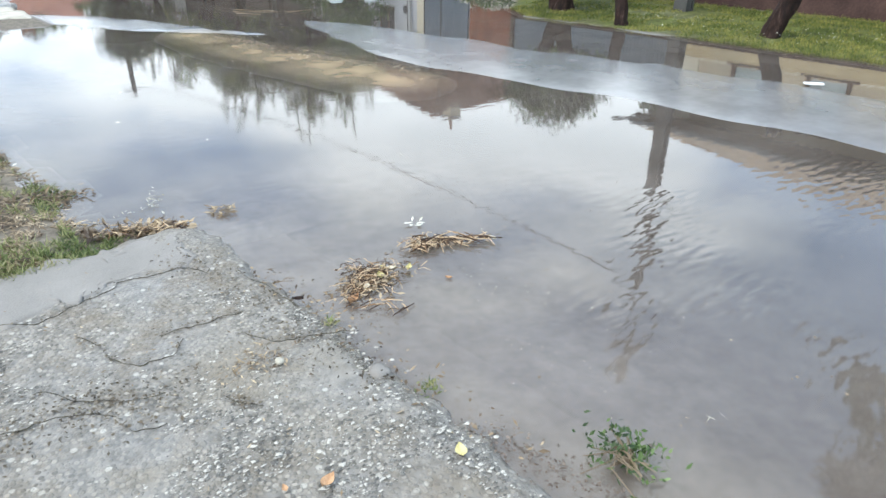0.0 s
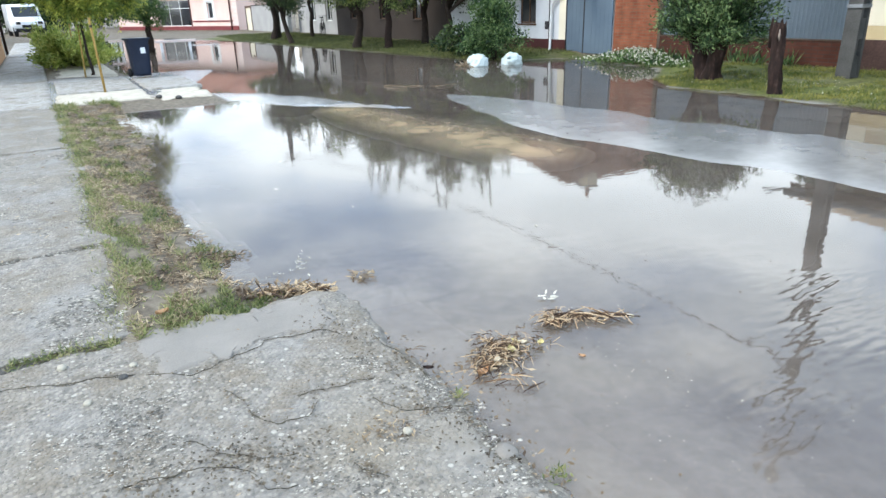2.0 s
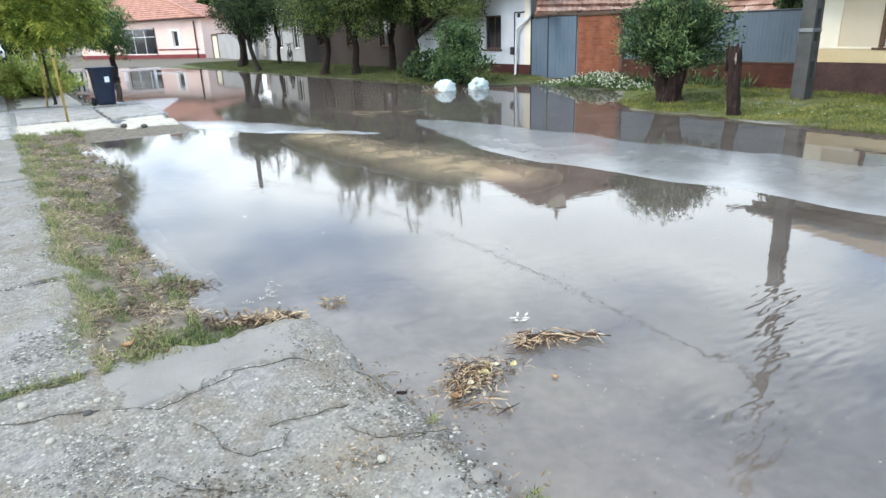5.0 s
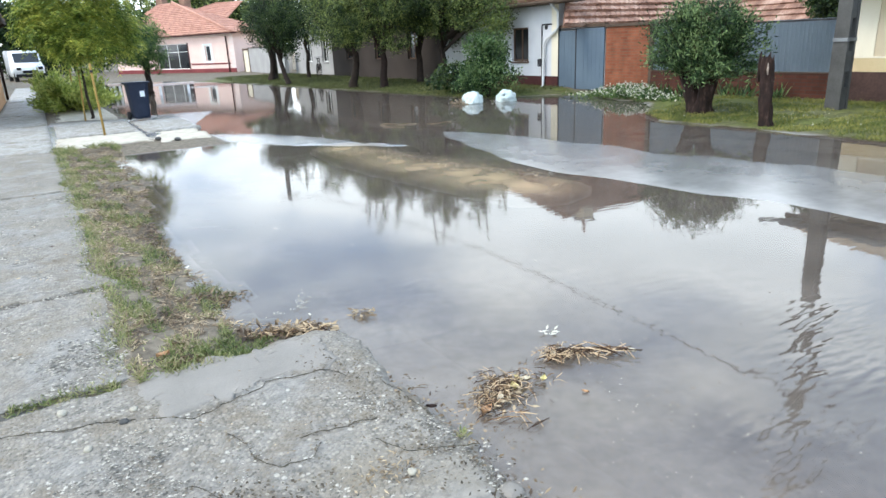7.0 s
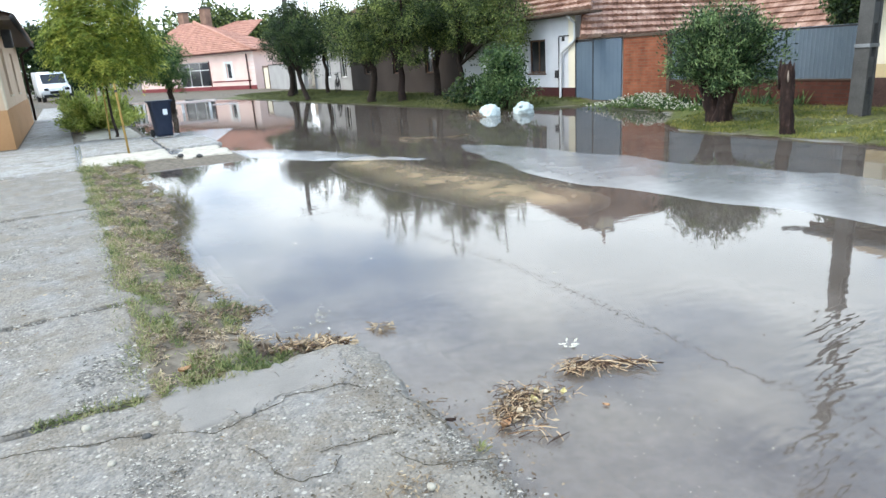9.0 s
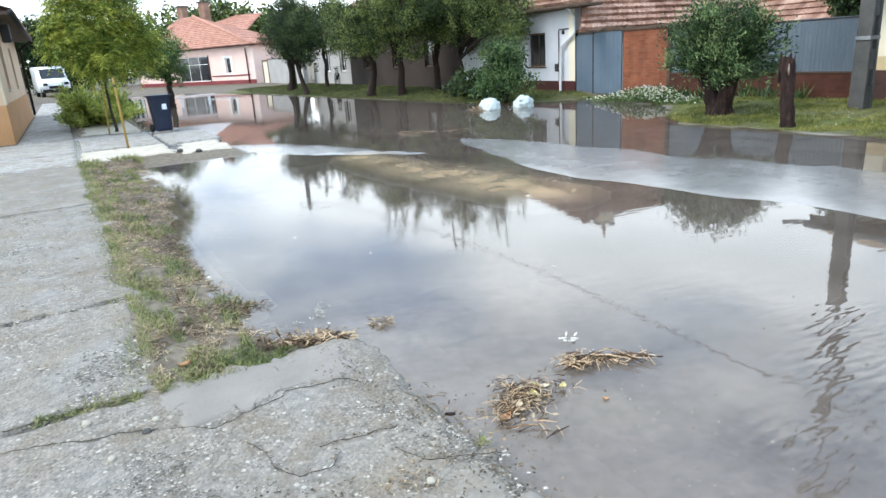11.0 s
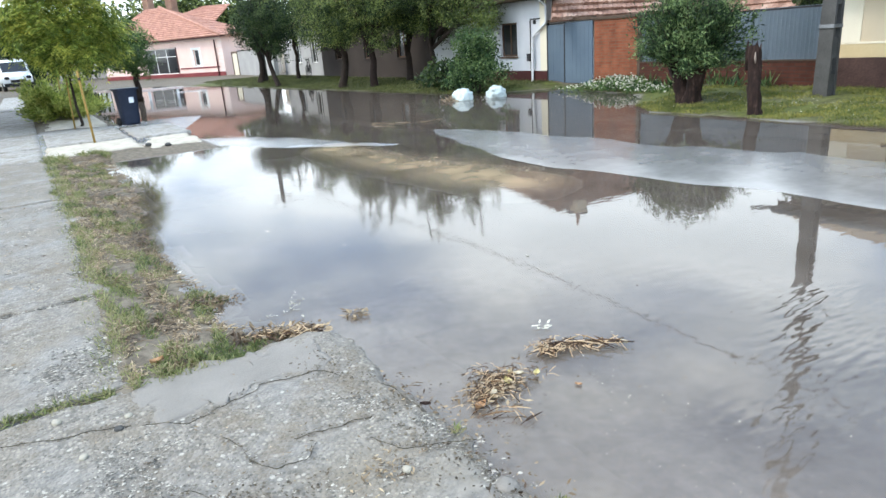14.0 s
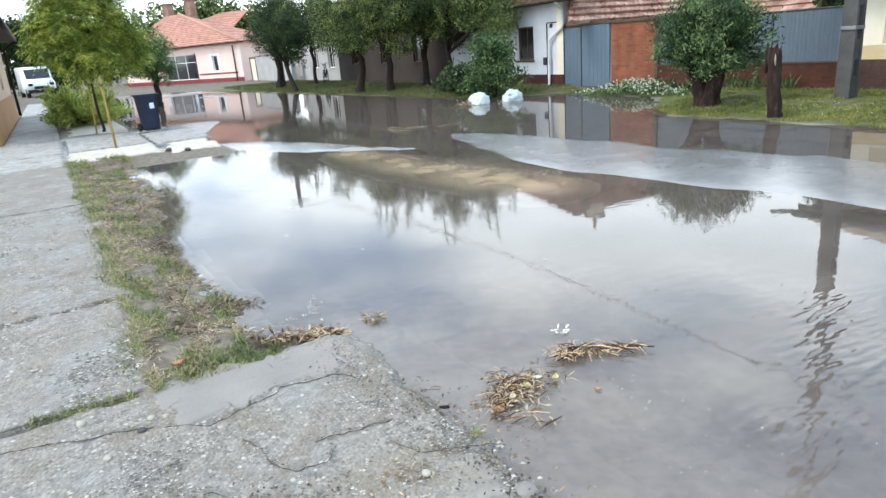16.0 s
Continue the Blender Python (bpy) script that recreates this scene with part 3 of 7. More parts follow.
M_van = material("white_van_paint", [(0.72, 0.74, 0.76), (0.78, 0.80, 0.82)], rough=0.3, scale=2, fine=60, bump=0.0, coat=0.5)
M_rubber = material("black_rubber", [(0.015, 0.015, 0.015), (0.03, 0.03, 0.03)], rough=0.8, scale=10, fine=60, bump=0.1)
M_sand = material("pale_sandy_gravel", [(0.36, 0.325, 0.26), (0.56, 0.52, 0.44)], rough=0.9, scale=6, fine=90, bump=0.6)
M_sponge = material("pale_plastic_scrap", [(0.6, 0.6, 0.58), (0.75, 0.75, 0.73)], rough=0.5, scale=12, fine=60, bump=0.1)
M_orange_leaf = material("orange_dead_leaf", [(0.34, 0.19, 0.095), (0.48, 0.30, 0.17)], rough=0.7, scale=20, fine=90, bump=0.3)
M_yellow_leaf = material("yellow_leaf", [(0.46, 0.39, 0.15), (0.60, 0.53, 0.27)], rough=0.6, scale=20, fine=90, bump=0.2)
M_pale_leaf = material("bleached_leaf", [(0.44, 0.38, 0.27), (0.62, 0.57, 0.45)], rough=0.6, scale=20, fine=90, bump=0.2)
M_pale_stone = material("pale_pebble", [(0.29, 0.27, 0.215), (0.40, 0.375, 0.31)], rough=0.7, scale=20, fine=120, bump=0.2)


# ---- ground and water ----
class Noise2:
    """Smooth value noise on a lattice, for arrays."""

    def __init__(self, seed):
        self.grid = np.random.RandomState(seed).rand(64, 64)

    def __call__(self, x, y, size):
        x, y = np.asarray(x) / size, np.asarray(y) / size
        i, j = np.floor(x).astype(int), np.floor(y).astype(int)
        u, v = x - i, y - j
        u, v = u * u * (3 - 2 * u), v * v * (3 - 2 * v)
        g = self.grid
        a, b = g[i % 64, j % 64], g[(i + 1) % 64, j % 64]
        c, d = g[i % 64, (j + 1) % 64], g[(i + 1) % 64, (j + 1) % 64]
        return (a * (1 - u) + b * u) * (1 - v) + (c * (1 - u) + d * u) * v - 0.5


rough1, rough2 = Noise2(3), Noise2(8)


def ramp01(x, a, b):
    u = np.clip((x - a) / (b - a), 0, 1)
    return u * u * (3 - 2 * u)


def dist_line(s, w, pts):
    """Distance from points to a broken line of (s, w)."""
    best = np.full(np.shape(s), 1e9)
    for (s0, w0), (s1, w1) in zip(pts, pts[1:]):
        ds, dw = s1 - s0, w1 - w0
        k = np.clip(((s - s0) * ds + (w - w0) * dw) / (ds * ds + dw * dw), 0, 1)
        best = np.minimum(best, np.hypot(s - s0 - k * ds, w - w0 - k * dw))
    return best


def shore_near(s):
    """The waterline along the grass strip, as a distance across the street."""
    return np.interp(s, [3.0, 3.6, 3.9, 4.25, 5.0, 5.6, 6.6, 8.4, 12.5, 13.5], [0.95, 0.85, 0.62, 0.82, 0.62, 0.66, 0.62, 0.84, 0.94, 1.6])


def shore_far(s):
    return np.interp(s, [-30, 8.3, 9.4, 10.6, 13.6, 14.6, 15.3, 18, 24, 30, 36, 43], [10.0, 9.85, 10.6, 12.2, 12.7, 12.6, 10.7, 10.5, 10.0, 9.4, 9.0, 7.0])


def height(s, w):
    s, w = np.asarray(s, float), np.asarray(w, float)
    bed = -0.10 + 0.02 * rough1(s, w, 1.7)
    mid, half = np.interp(s, [2, 3, 4.4, 6, 7.7, 9.7], [6.66, 6.68, 6.45, 6.13, 6.17, 6.2]), np.interp(s, [2, 3, 4.4, 6, 7.7, 9.7, 10.6], [0.95, 0.98, 1.05, 0.94, 0.75, 0.3, 0.05])
    crown = 0.015 * (1 - ((w - mid) / half) ** 2) + 0.003 * rough1(s * 0.45, w, 0.9) + 0.011 * rough2(s * 0.35, w * 1.9, 0.3) * ramp01(np.abs(w - mid) / half, 0.45, 0.9) - 0.02 * ramp01(s, 9.6, 10.6)
    d_spit = dist_line(s, w, [(13.2, 2.75), (11.3, 3.75), (9.9, 4.42), (9.3, 4.85)]) / np.interp(s, [9.2, 10, 11.3, 13], [0.08, 0.24, 0.55, 0.5])
    spit = 0.009 - 0.013 * d_spit ** 2 + 0.014 * rough2(s * 0.6, w * 1.6, 0.5) + 0.008 * rough1(s * 0.6, w * 1.6, 0.2)
    shelf = 0.014 - 0.03 * np.maximum.reduce([12.05 - s, s - 13.6, 0.95 - w, w - 2.55, np.zeros(np.shape(s))]) * 3 + 0.006 * rough1(s, w, 0.3)
    bar = -0.014 - 0.10 * dist_line(s, w, [(9.8, 4.1), (8.4, 4.0), (7.2, 4.15), (5.4, 4.4)]) ** 2 + 0.006 * rough1(s * 0.5, w * 1.7, 0.4)
    we = shore_near(s)
    strip = np.where((s > 3.19) & (s < 13.6) & (w > 0.1), 0.045 * (we - w) / np.maximum(we - 0.17, 0.1) + 0.025 * rough2(s * 0.8 + w * 1.9, w * 2.2 - s * 0.35, 0.5) * (w > 0.2) + 0.02 * rough1(s + w, w - s * 0.6, 0.12) * (w > 0.25), -1)
    walk_bed = np.where(w < 0.2, 0.014, -1.0)
    drive_bed = np.where(s < 3.0, -0.005 - 0.075 * np.maximum(w - 1.1, 0) + 0.02 * rough2(s, w, 0.25), -1)
    far_drive = np.where((s > 13.1) & (s < 19.5), np.minimum(0.03, 0.10 * (2.75 - w + 0.35 * (s - 15.5)) * 0.6), -1)
    edge_left = np.interp(s, [18.6, 19.4, 27, 34, 46], [2.2, 1.7, 1.9, 2.4, 3.0])
    left = np.where((s > 18.6) & (w > 0.1), 0.07 * (edge_left - w) + 0.02 * rough1(s, w, 0.6), -1)
    right = 0.07 * (w - shore_far(s)) + 0.03 * rough1(s, w, 0.7) + 0.02 * rough2(s, w, 0.25)
    ends = 0.05 * (s - 45) + 0.03 * rough1(s, w, 3.0)
    island = -0.1 + 0.115 * np.exp(-(np.hypot((s - 34) / 1.8, (w - 6.8) / 1.3) ** 4))
    z = np.maximum.reduce([bed, crown, spit, shelf, bar, np.minimum(strip, 0.055), walk_bed, np.minimum(drive_bed, 0.0), far_drive, np.minimum(left, 0.1), np.minimum(right, 0.13), np.minimum(ends, 0.12), island])
    return np.where((w < -1.95) | (w > 15), 0.03, np.maximum(z, -0.1))


def grid_mesh(name, S, W, Z, masks=()):
    n, k = S.shape
    co = np.stack([W, S, Z], -1).reshape(-1, 3)
    i = np.arange(n * k).reshape(n, k)
    f = np.stack([i[:-1, :-1], i[:-1, 1:], i[1:, 1:], i[1:, :-1]], -1).reshape(-1, 4)
    me = bpy.data.meshes.new(name)
    me.from_pydata(co.tolist(), [], f.tolist())
    me.polygons.foreach_set("use_smooth", [True] * len(me.polygons))
    for mask, values in masks:
        me.attributes.new(mask, "FLOAT", "POINT").data.foreach_set("value", values.astype(np.float32).ravel())
    return me


gs_ = np.concatenate([[-1500, -300, -80, -30, -12, -6, -3], np.arange(-2, 16, 0.08), np.arange(16, 50, 0.4), [52, 60, 80, 140, 400, 1500]])
gw_ = np.concatenate([[-1500, -300, -60, -20, -6, -3], np.arange(-2, 14.6, 0.1), [15.2, 18, 30, 80, 300, 1500]])
S, W = np.meshgrid(gs_, gw_, indexing="ij")
Z = height(S, W)
in_strip = ((S > 2.9) & (S < 13.4) & (W > -0.15) & (W < shore_near(S) + 0.15)).astype(float)
in_bank = ramp01(W - shore_far(S), -0.3, 0.1) + ramp01(S, 43, 45)
in_left = (S > 18.6) * ramp01(np.interp(S, [18.6, 27, 46], [2.2, 1.9, 3.0]) - W, -0.4, 0.0)
rim = (S < 3.2) * (W < 1.6) * ramp01(W, 1.0, 1.1)
shelf_mud = ramp01(np.maximum.reduce([11.95 - S, S - 13.7, 0.85 - W, W - 2.7]), 0.1, -0.02)
soil = np.clip(in_strip + 1.0 * (W < -1.2) + 1.0 * (W > 14) + 1.0 * shelf_mud + in_bank + in_left + 0.75 * rim * (0.5 + rough2(S, W, 0.2)), 0, 1)
grass = np.clip(in_bank * (0.95 + 0.6 * rough1(S, W, 0.6)) * (W < 13.4) * (S < 40) * ramp01(W - shore_far(S), -0.15, 0.15), 0, 1)
sand = np.clip(ramp01(1.0 - dist_line(S, W, [(13.9, 0.5), (13.5, 2.2), (11.8, 3.2), (10.2, 4.2)]), 0.35, 0.7) * (S > 10.0) * (0.75 + 0.7 * rough2(S, W, 0.4)), 0, 1)
sand = sand * (1 - 0.9 * ramp01(W, 2.0, 2.8)) * (1 - shelf_mud)
d_bar = dist_line(S, W, [(9.8, 4.1), (8.4, 4.0), (7.2, 4.15), (5.4, 4.4)])
sand = np.clip(sand + 0.5 * ramp01(0.75 - d_bar + 0.5 * rough1(S, W, 0.5), 0, 0.6), 0, 1)
soil = np.clip(soil + 0.8 * ramp01(0.7 - d_bar, 0, 0.4), 0, 1)
# Last factor cuts silt so the bed's colour deepens the tree's dark reflection.
silt = np.clip(ramp01(4.3 - W + 1.6 * rough1(S, W, 1.3), 0, 2.2) * ramp01(6.5 - S + 2.5 * rough2(S, W, 1.1), 0, 3.5) * (Z < 0.0) * ramp01(W, 0.9, 1.3) * (0.6 + 0.4 * ramp01(S - 0.3 - 0.45 * (W - 1.5), -0.3, 0.5)), 0, 1)
ground = tagged(part("ground", grid_mesh("ground", S, W, Z, (("soil", soil), ("grass", grass), ("sand", sand), ("silt", silt))), M_ground), "wet grey asphalt street with muddy grassy verges", "street", kind="structure")
put(ground, 0, 0)

wbm = bmesh.new()
bmesh.ops.create_grid(wbm, x_segments=8, y_segments=40, size=0.5, matrix=Matrix.Translation((6.8, 10, 0)) @ Matrix.Diagonal((17.5, 78, 1, 1)))
water = tagged(part("water", wbm, M_water), "still grey-brown flood water mirroring sky and houses", "water", kind="structure")
put(water, 0, 0)

# ---- pavement slabs ----
CRACKS = [
    [(2.84, 0.13), (2.73, 0.29), (2.76, 0.48), (2.84, 0.64), (2.82, 0.8), (2.77, 0.96), (2.66, 1.0)],
    [(2.5, 0.37), (2.38, 0.43), (2.26, 0.44), (2.17, 0.5), (2.15, 0.61), (2.2, 0.68)],
    [(2.3, 0.64), (2.28, 0.81), (2.25, 0.96)],
    [(2.12, 0.89), (1.99, 0.94), (1.88, 1.09), (1.82, 1.2)],
    [(1.79, 0.67), (1.71, 0.69), (1.65, 0.74)],
    [(2.23, 0.17), (2.05, 0.33), (1.91, 0.51)],
    [(2.1, -0.05), (2.08, 0.07), (2.01, 0.29), (1.82, 0.36), (1.8, 0.46)],
    [(3.05, -0.55), (2.95, -0.2), (2.86, 0.1)],
]


def slab(name, s0, s1, w0, w1, step, mat, parent, top=0.05, cracks=(), ragged=0.02, rough_top=0.004, seed=0.0, flake=0.0, crumble=0.0, fray=0.0):
    """A worn slab: uneven top, ragged and rounded edges, cracks cut into it, and a skirt down into the ground."""
    a, b = np.linspace(s0, s1, max(int((s1 - s0) / step), 3)), np.linspace(w0, w1, max(int((w1 - w0) / step), 3))
    S, W = np.meshgrid(a, b, indexing="ij")
    S0, W0 = S.copy(), W.copy()
    edge = np.minimum.reduce([S - s0, s1 - S, W - w0, w1 - W])
    wob = np.exp(-edge / 0.12)
    S = S + ragged * 2 * rough1(S0 + seed, W0, 0.17) * wob + ragged * rough2(S0 + seed, W0, 0.05) * wob
    W = W + fray * (1.4 * rough1(S0 + seed, 5.0, 0.55) + 0.8 * rough2(S0, 9.0, 0.16)) * np.exp(-(w1 - W0) / 0.2)
    W = W + ragged * 2 * rough2(S0 + seed, W0 + 7, 0.15) * wob + ragged * rough1(S0 + seed, W0 + 3, 0.05) * wob
    Z = top + rough_top * (2.2 * rough1(S0, W0, 0.6) + 0.45 * rough2(S0, W0, 0.15) + 0.6 * rough1(S0, W0, 0.045) + 0.55 * rough2(S0, W0, 0.026))
    for c in cracks:
        d = dist_line(S0 + 0.05 * rough1(S0, W0, 0.09) + 0.02 * rough2(S0, W0, 0.03), W0 + 0.05 * rough2(S0, W0, 0.09), c)
        Z = Z - 0.007 * np.clip(0.45 + 3 * rough1(S0 + 5, W0, 0.16), 0, 1) * np.exp(-((d / (0.006 + 0.007 * (rough2(S0, W0, 0.1) + 0.5))) ** 2))
    # scabs where the skin of the concrete has come away
    scab = rough1(S0 * 0.9 + seed, W0 * 1.1 + 2, 0.34) + 0.45 * rough2(S0 + seed, W0, 0.11)
    Z = Z - flake * ramp01(scab, 0.10, 0.13) * (0.6 + 0.8 * rough2(S0, W0, 0.03))
    Z = Z - 0.012 * np.exp(-edge / 0.012) - crumble * np.exp(-((w1 - W0) / (0.075 + 0.07 * rough2(S0, W0, 0.28))) ** 2)
    skirt = edge < 1e-6
    Z = np.where(skirt, -0.12, Z)
    ob = part(name, grid_mesh(name, S, W, Z), mat, parent)
    return ob


pavement = tagged(new("pavement"), "worn grey concrete footpath slabs with exposed gravel", "pavement", kind="structure")
put(pavement, 0, 0)
slab("slab", -1.6, 3.24, -1.9, 1.22, 0.0125, M_slab, pavement, 0.042, CRACKS, 0.045, 0.006, flake=0.0055, crumble=0.034)
slab("slab", -6.0, -1.63, -1.9, 1.22, 0.05, M_slab, pavement, 0.042, (), 0.03, 0.0055, 11)
slab("slab", 3.27, 4.8, -1.9, 0.17, 0.016, M_slab, pavement, 0.05, [[(3.9, -0.5), (3.75, -0.1), (3.7, 0.1)]], 0.025, 0.006, 3, 0.005, 0.02, 0.05)
slab("slab", 4.825, 8.9, -1.9, 0.17, 0.02, M_slab, pavement, 0.052, [[(6.9, -1.3), (6.7, -0.6), (6.75, 0.15)]], 0.03, 0.007, 5, 0.006, 0.025, 0.14)
slab("slab", 8.92, 13.1, -1.9, 0.1, 0.03, M_slab, pavement, 0.055, (), 0.03, 0.007, 7, 0.006, 0.025, 0.16)
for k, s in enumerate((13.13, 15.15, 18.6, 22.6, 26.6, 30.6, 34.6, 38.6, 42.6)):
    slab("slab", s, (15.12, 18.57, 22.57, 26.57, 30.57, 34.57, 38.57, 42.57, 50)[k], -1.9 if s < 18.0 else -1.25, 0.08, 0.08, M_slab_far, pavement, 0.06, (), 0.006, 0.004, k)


def crack_dirt(line, seed):
    """Dark uneven ribbon along a crack: soil, moss and the crack's painted shade."""
    r = np.random.RandomState(seed)
    pts = [np.array(p) for p in line]
    path = []
    for a, b in zip(pts, pts[1:]):
        n = max(int(np.hypot(*(b - a)) / 0.012), 2)
        path += [a + (b - a) * k / n for k in range(n)]
    path.append(pts[-1])
    path = np.array(path)
    path[:, 0] += 0.05 * rough1(path[:, 0], path[:, 1], 0.1) + 0.022 * rough2(path[:, 0], path[:, 1], 0.03)
    path[:, 1] += 0.05 * rough2(path[:, 0], path[:, 1], 0.1)
    bm = bmesh.new()
    rows = []
    for k, p in enumerate(path):
        d = path[min(k + 1, len(path) - 1)] - path[max(k - 1, 0)]
        d = np.array([-d[1], d[0]]) / max(np.hypot(*d), 1e-6)
        h = 0.0030 * (0.2 + 1.5 * r.rand()) * 0.7 * np.clip(-1.1 + 9 * float(rough1(p[0] * 3 + seed, p[1] * 3, 0.13)), 0.0, 1.7) * min(1, 0.15 + 4 * min(k, len(path) - 1 - k) / len(path))
        top = 0.044 + 0.0055 * 2.2 * float(rough1(p[0], p[1], 0.6)) + 0.002
        rows.append([bm.verts.new((p[1] + d[1] * q * h, p[0] + d[0] * q * h, top + (0.0005 if q == 0 else -0.003))) for q in (-1, 0, 1)])
    for a, b in zip(rows, rows[1:]):
        for j in (0, 1):
            bm.faces.new((a[j], a[j + 1], b[j + 1], b[j]))
    return bm


# Soil colour kept dark to paint in shade the shallow grooves lack.
M_crack_dark = material("crack_soil_and_shade", [(0.045, 0.041, 0.031), (0.12, 0.108, 0.078)], rough=0.9, scale=20, fine=150, bump=0.6)
for k, c in enumerate(CRACKS + [[(3.26, -1.2), (3.27, -0.5), (3.25, 0.18)], [(2.62, 1.13), (2.4, 1.15), (2.1, 1.15)]]):
    part("crack_dirt", crack_dirt(c, k), M_crack_dark, pavement, "dark soil and painted shade along a crack")
patch_o = slab("cement_patch", 2.83, 3.22, 0.16, 1.1, 0.016, M_patch, pavement, 0.0455, (), 0.11, 0.003, 2)
tagged(patch_o, "smooth grey cement repair patch")

far_drive = tagged(new("driveway"), "grey concrete driveway edged with pale sandy gravel", "driveway", kind="structure")
put(far_drive, 0, 0)
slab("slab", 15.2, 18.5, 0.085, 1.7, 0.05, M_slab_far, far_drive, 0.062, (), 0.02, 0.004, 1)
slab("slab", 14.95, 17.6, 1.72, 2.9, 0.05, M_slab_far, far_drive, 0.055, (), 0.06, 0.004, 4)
tagged(slab("gravel_edging", 13.3, 15.15, 0.06, 1.68, 0.04, M_sand, far_drive, 0.05, (), 0.09, 0.008, 6), "pale sandy gravel strip")
tagged(slab("gravel_edging", 13.1, 14.9, 1.7, 2.75, 0.04, M_sand, far_drive, 0.03, (), 0.12, 0.008, 9), "pale sandy gravel strip")
bed_o = slab("planting_bed", 18.7, 23.6, 0.14, 1.62, 0.06, M_sand, far_drive, 0.1, (), 0.05, 0.012, 8)
tagged(bed_o, "planting bed of pale gravel")


# ---- plants ----
def kites(name, base, axis, side, mat, parent=None, label=""):
    """Many small pointed leaves: base points, long axes and side vectors as arrays."""
    n = len(base)
    v = np.stack([base, base + axis * 0.45 + side, base + axis, base + axis * 0.45 - side], 1).reshape(-1, 3)
    me = bpy.data.meshes.new(name)
    me.vertices.add(4 * n)
    me.vertices.foreach_set("co", v.astype(np.float32).ravel())
    me.loops.add(4 * n)
    me.loops.foreach_set("vertex_index", np.arange(4 * n, dtype=np.int32))
    me.polygons.add(n)
    me.polygons.foreach_set("loop_start", np.arange(0, 4 * n, 4, dtype=np.int32))
    me.update(calc_edges=True)
    return part(name, me, mat, parent, label)


def unit(a):
    return a / np.maximum(np.linalg.norm(a, axis=1, keepdims=True), 1e-6)


def crown(lobes, n, size, mat, parent, rs, droop=0.3, slim=0.32, name="crown", clump=26, spread=0.2, shell=0.45, billow=0):
    """A crown of leaf clumps that fill uneven lobes (x, y, z, rx, ry, rz)."""
    lobes = np.array(lobes, float)
    if billow:
        # break the lobes into many rounded masses with gaps between them
        b = rs.randint(0, len(lobes), billow)
        dirs = unit(rs.normal(size=(billow, 3)) * [1, 1, 0.9] + [0, 0, 0.12])
        mass = np.empty((billow, 6))
        mass[:, :3] = lobes[b, :3] + dirs * (0.6 + 0.48 * rs.rand(billow, 1)) * lobes[b, 3:]
        mass[:, 3:] = lobes[b, 3:].mean(1, keepdims=True) * (0.2 + 0.28 * rs.rand(billow, 1)) * [1.15, 1.15, 0.8]
        core = lobes.copy()
        core[:, 3:] *= 0.72
        lobes = np.concatenate([core, mass])
    vol = (lobes[:, 3] * lobes[:, 4] * lobes[:, 5]) ** 0.75
    m = max(n // clump, 1)
    pick = rs.choice(len(lobes), m, p=vol / vol.sum())
    d = unit(rs.normal(size=(m, 3)))
    r = shell + (1 - shell) * rs.rand(m, 1) ** 0.6
    r *= 1 + 0.16 * rs.normal(size=(m, 1))
    c = lobes[pick, :3] + d * r * lobes[pick, 3:]
    idx = np.repeat(np.arange(m), clump)
    base = c[idx] + rs.normal(size=(m * clump, 3)) * spread
    out = unit(base - lobes[pick[idx], :3])
    axis = unit(out * 0.6 + rs.normal(size=base.shape) * 0.7 + np.array([0, 0, -droop]))
    side = unit(np.cross(axis, rs.normal(size=base.shape)))
    ln = size * (0.6 + 0.8 * rs.rand(len(base), 1))
    return kites(name, base, axis * ln, side * ln * slim, mat, parent)


def limbs(bm, foot, top, radius, ends, rs, sides=8, bend=0.12):
    """A tapered trunk from foot to top, with limbs that fork from it to the given ends."""
    foot, top = Vector(foot), Vector(top)
    pts = [foot + (top - foot) * k + Vector((rs.normal() * bend * radius * 4, rs.normal() * bend * radius * 4, 0)) * (0 < k < 1) for k in (0, 0.06, 0.3, 0.6, 0.85, 1)]
    tube(bm, pts, [radius * f for f in (1.5, 1.12, 0.95, 0.85, 0.78, 0.6)], sides)
    for e in ends:
        e = Vector(e)
        a = foot + (top - foot) * (0.72 + 0.28 * rs.rand())
        mid = (a + e) / 2 + Vector((rs.normal() * 0.1, rs.normal() * 0.1, 0.12))
        tube(bm, [a, mid, e], [radius * 0.5, radius * 0.34, radius * 0.12], 6)
    return bm


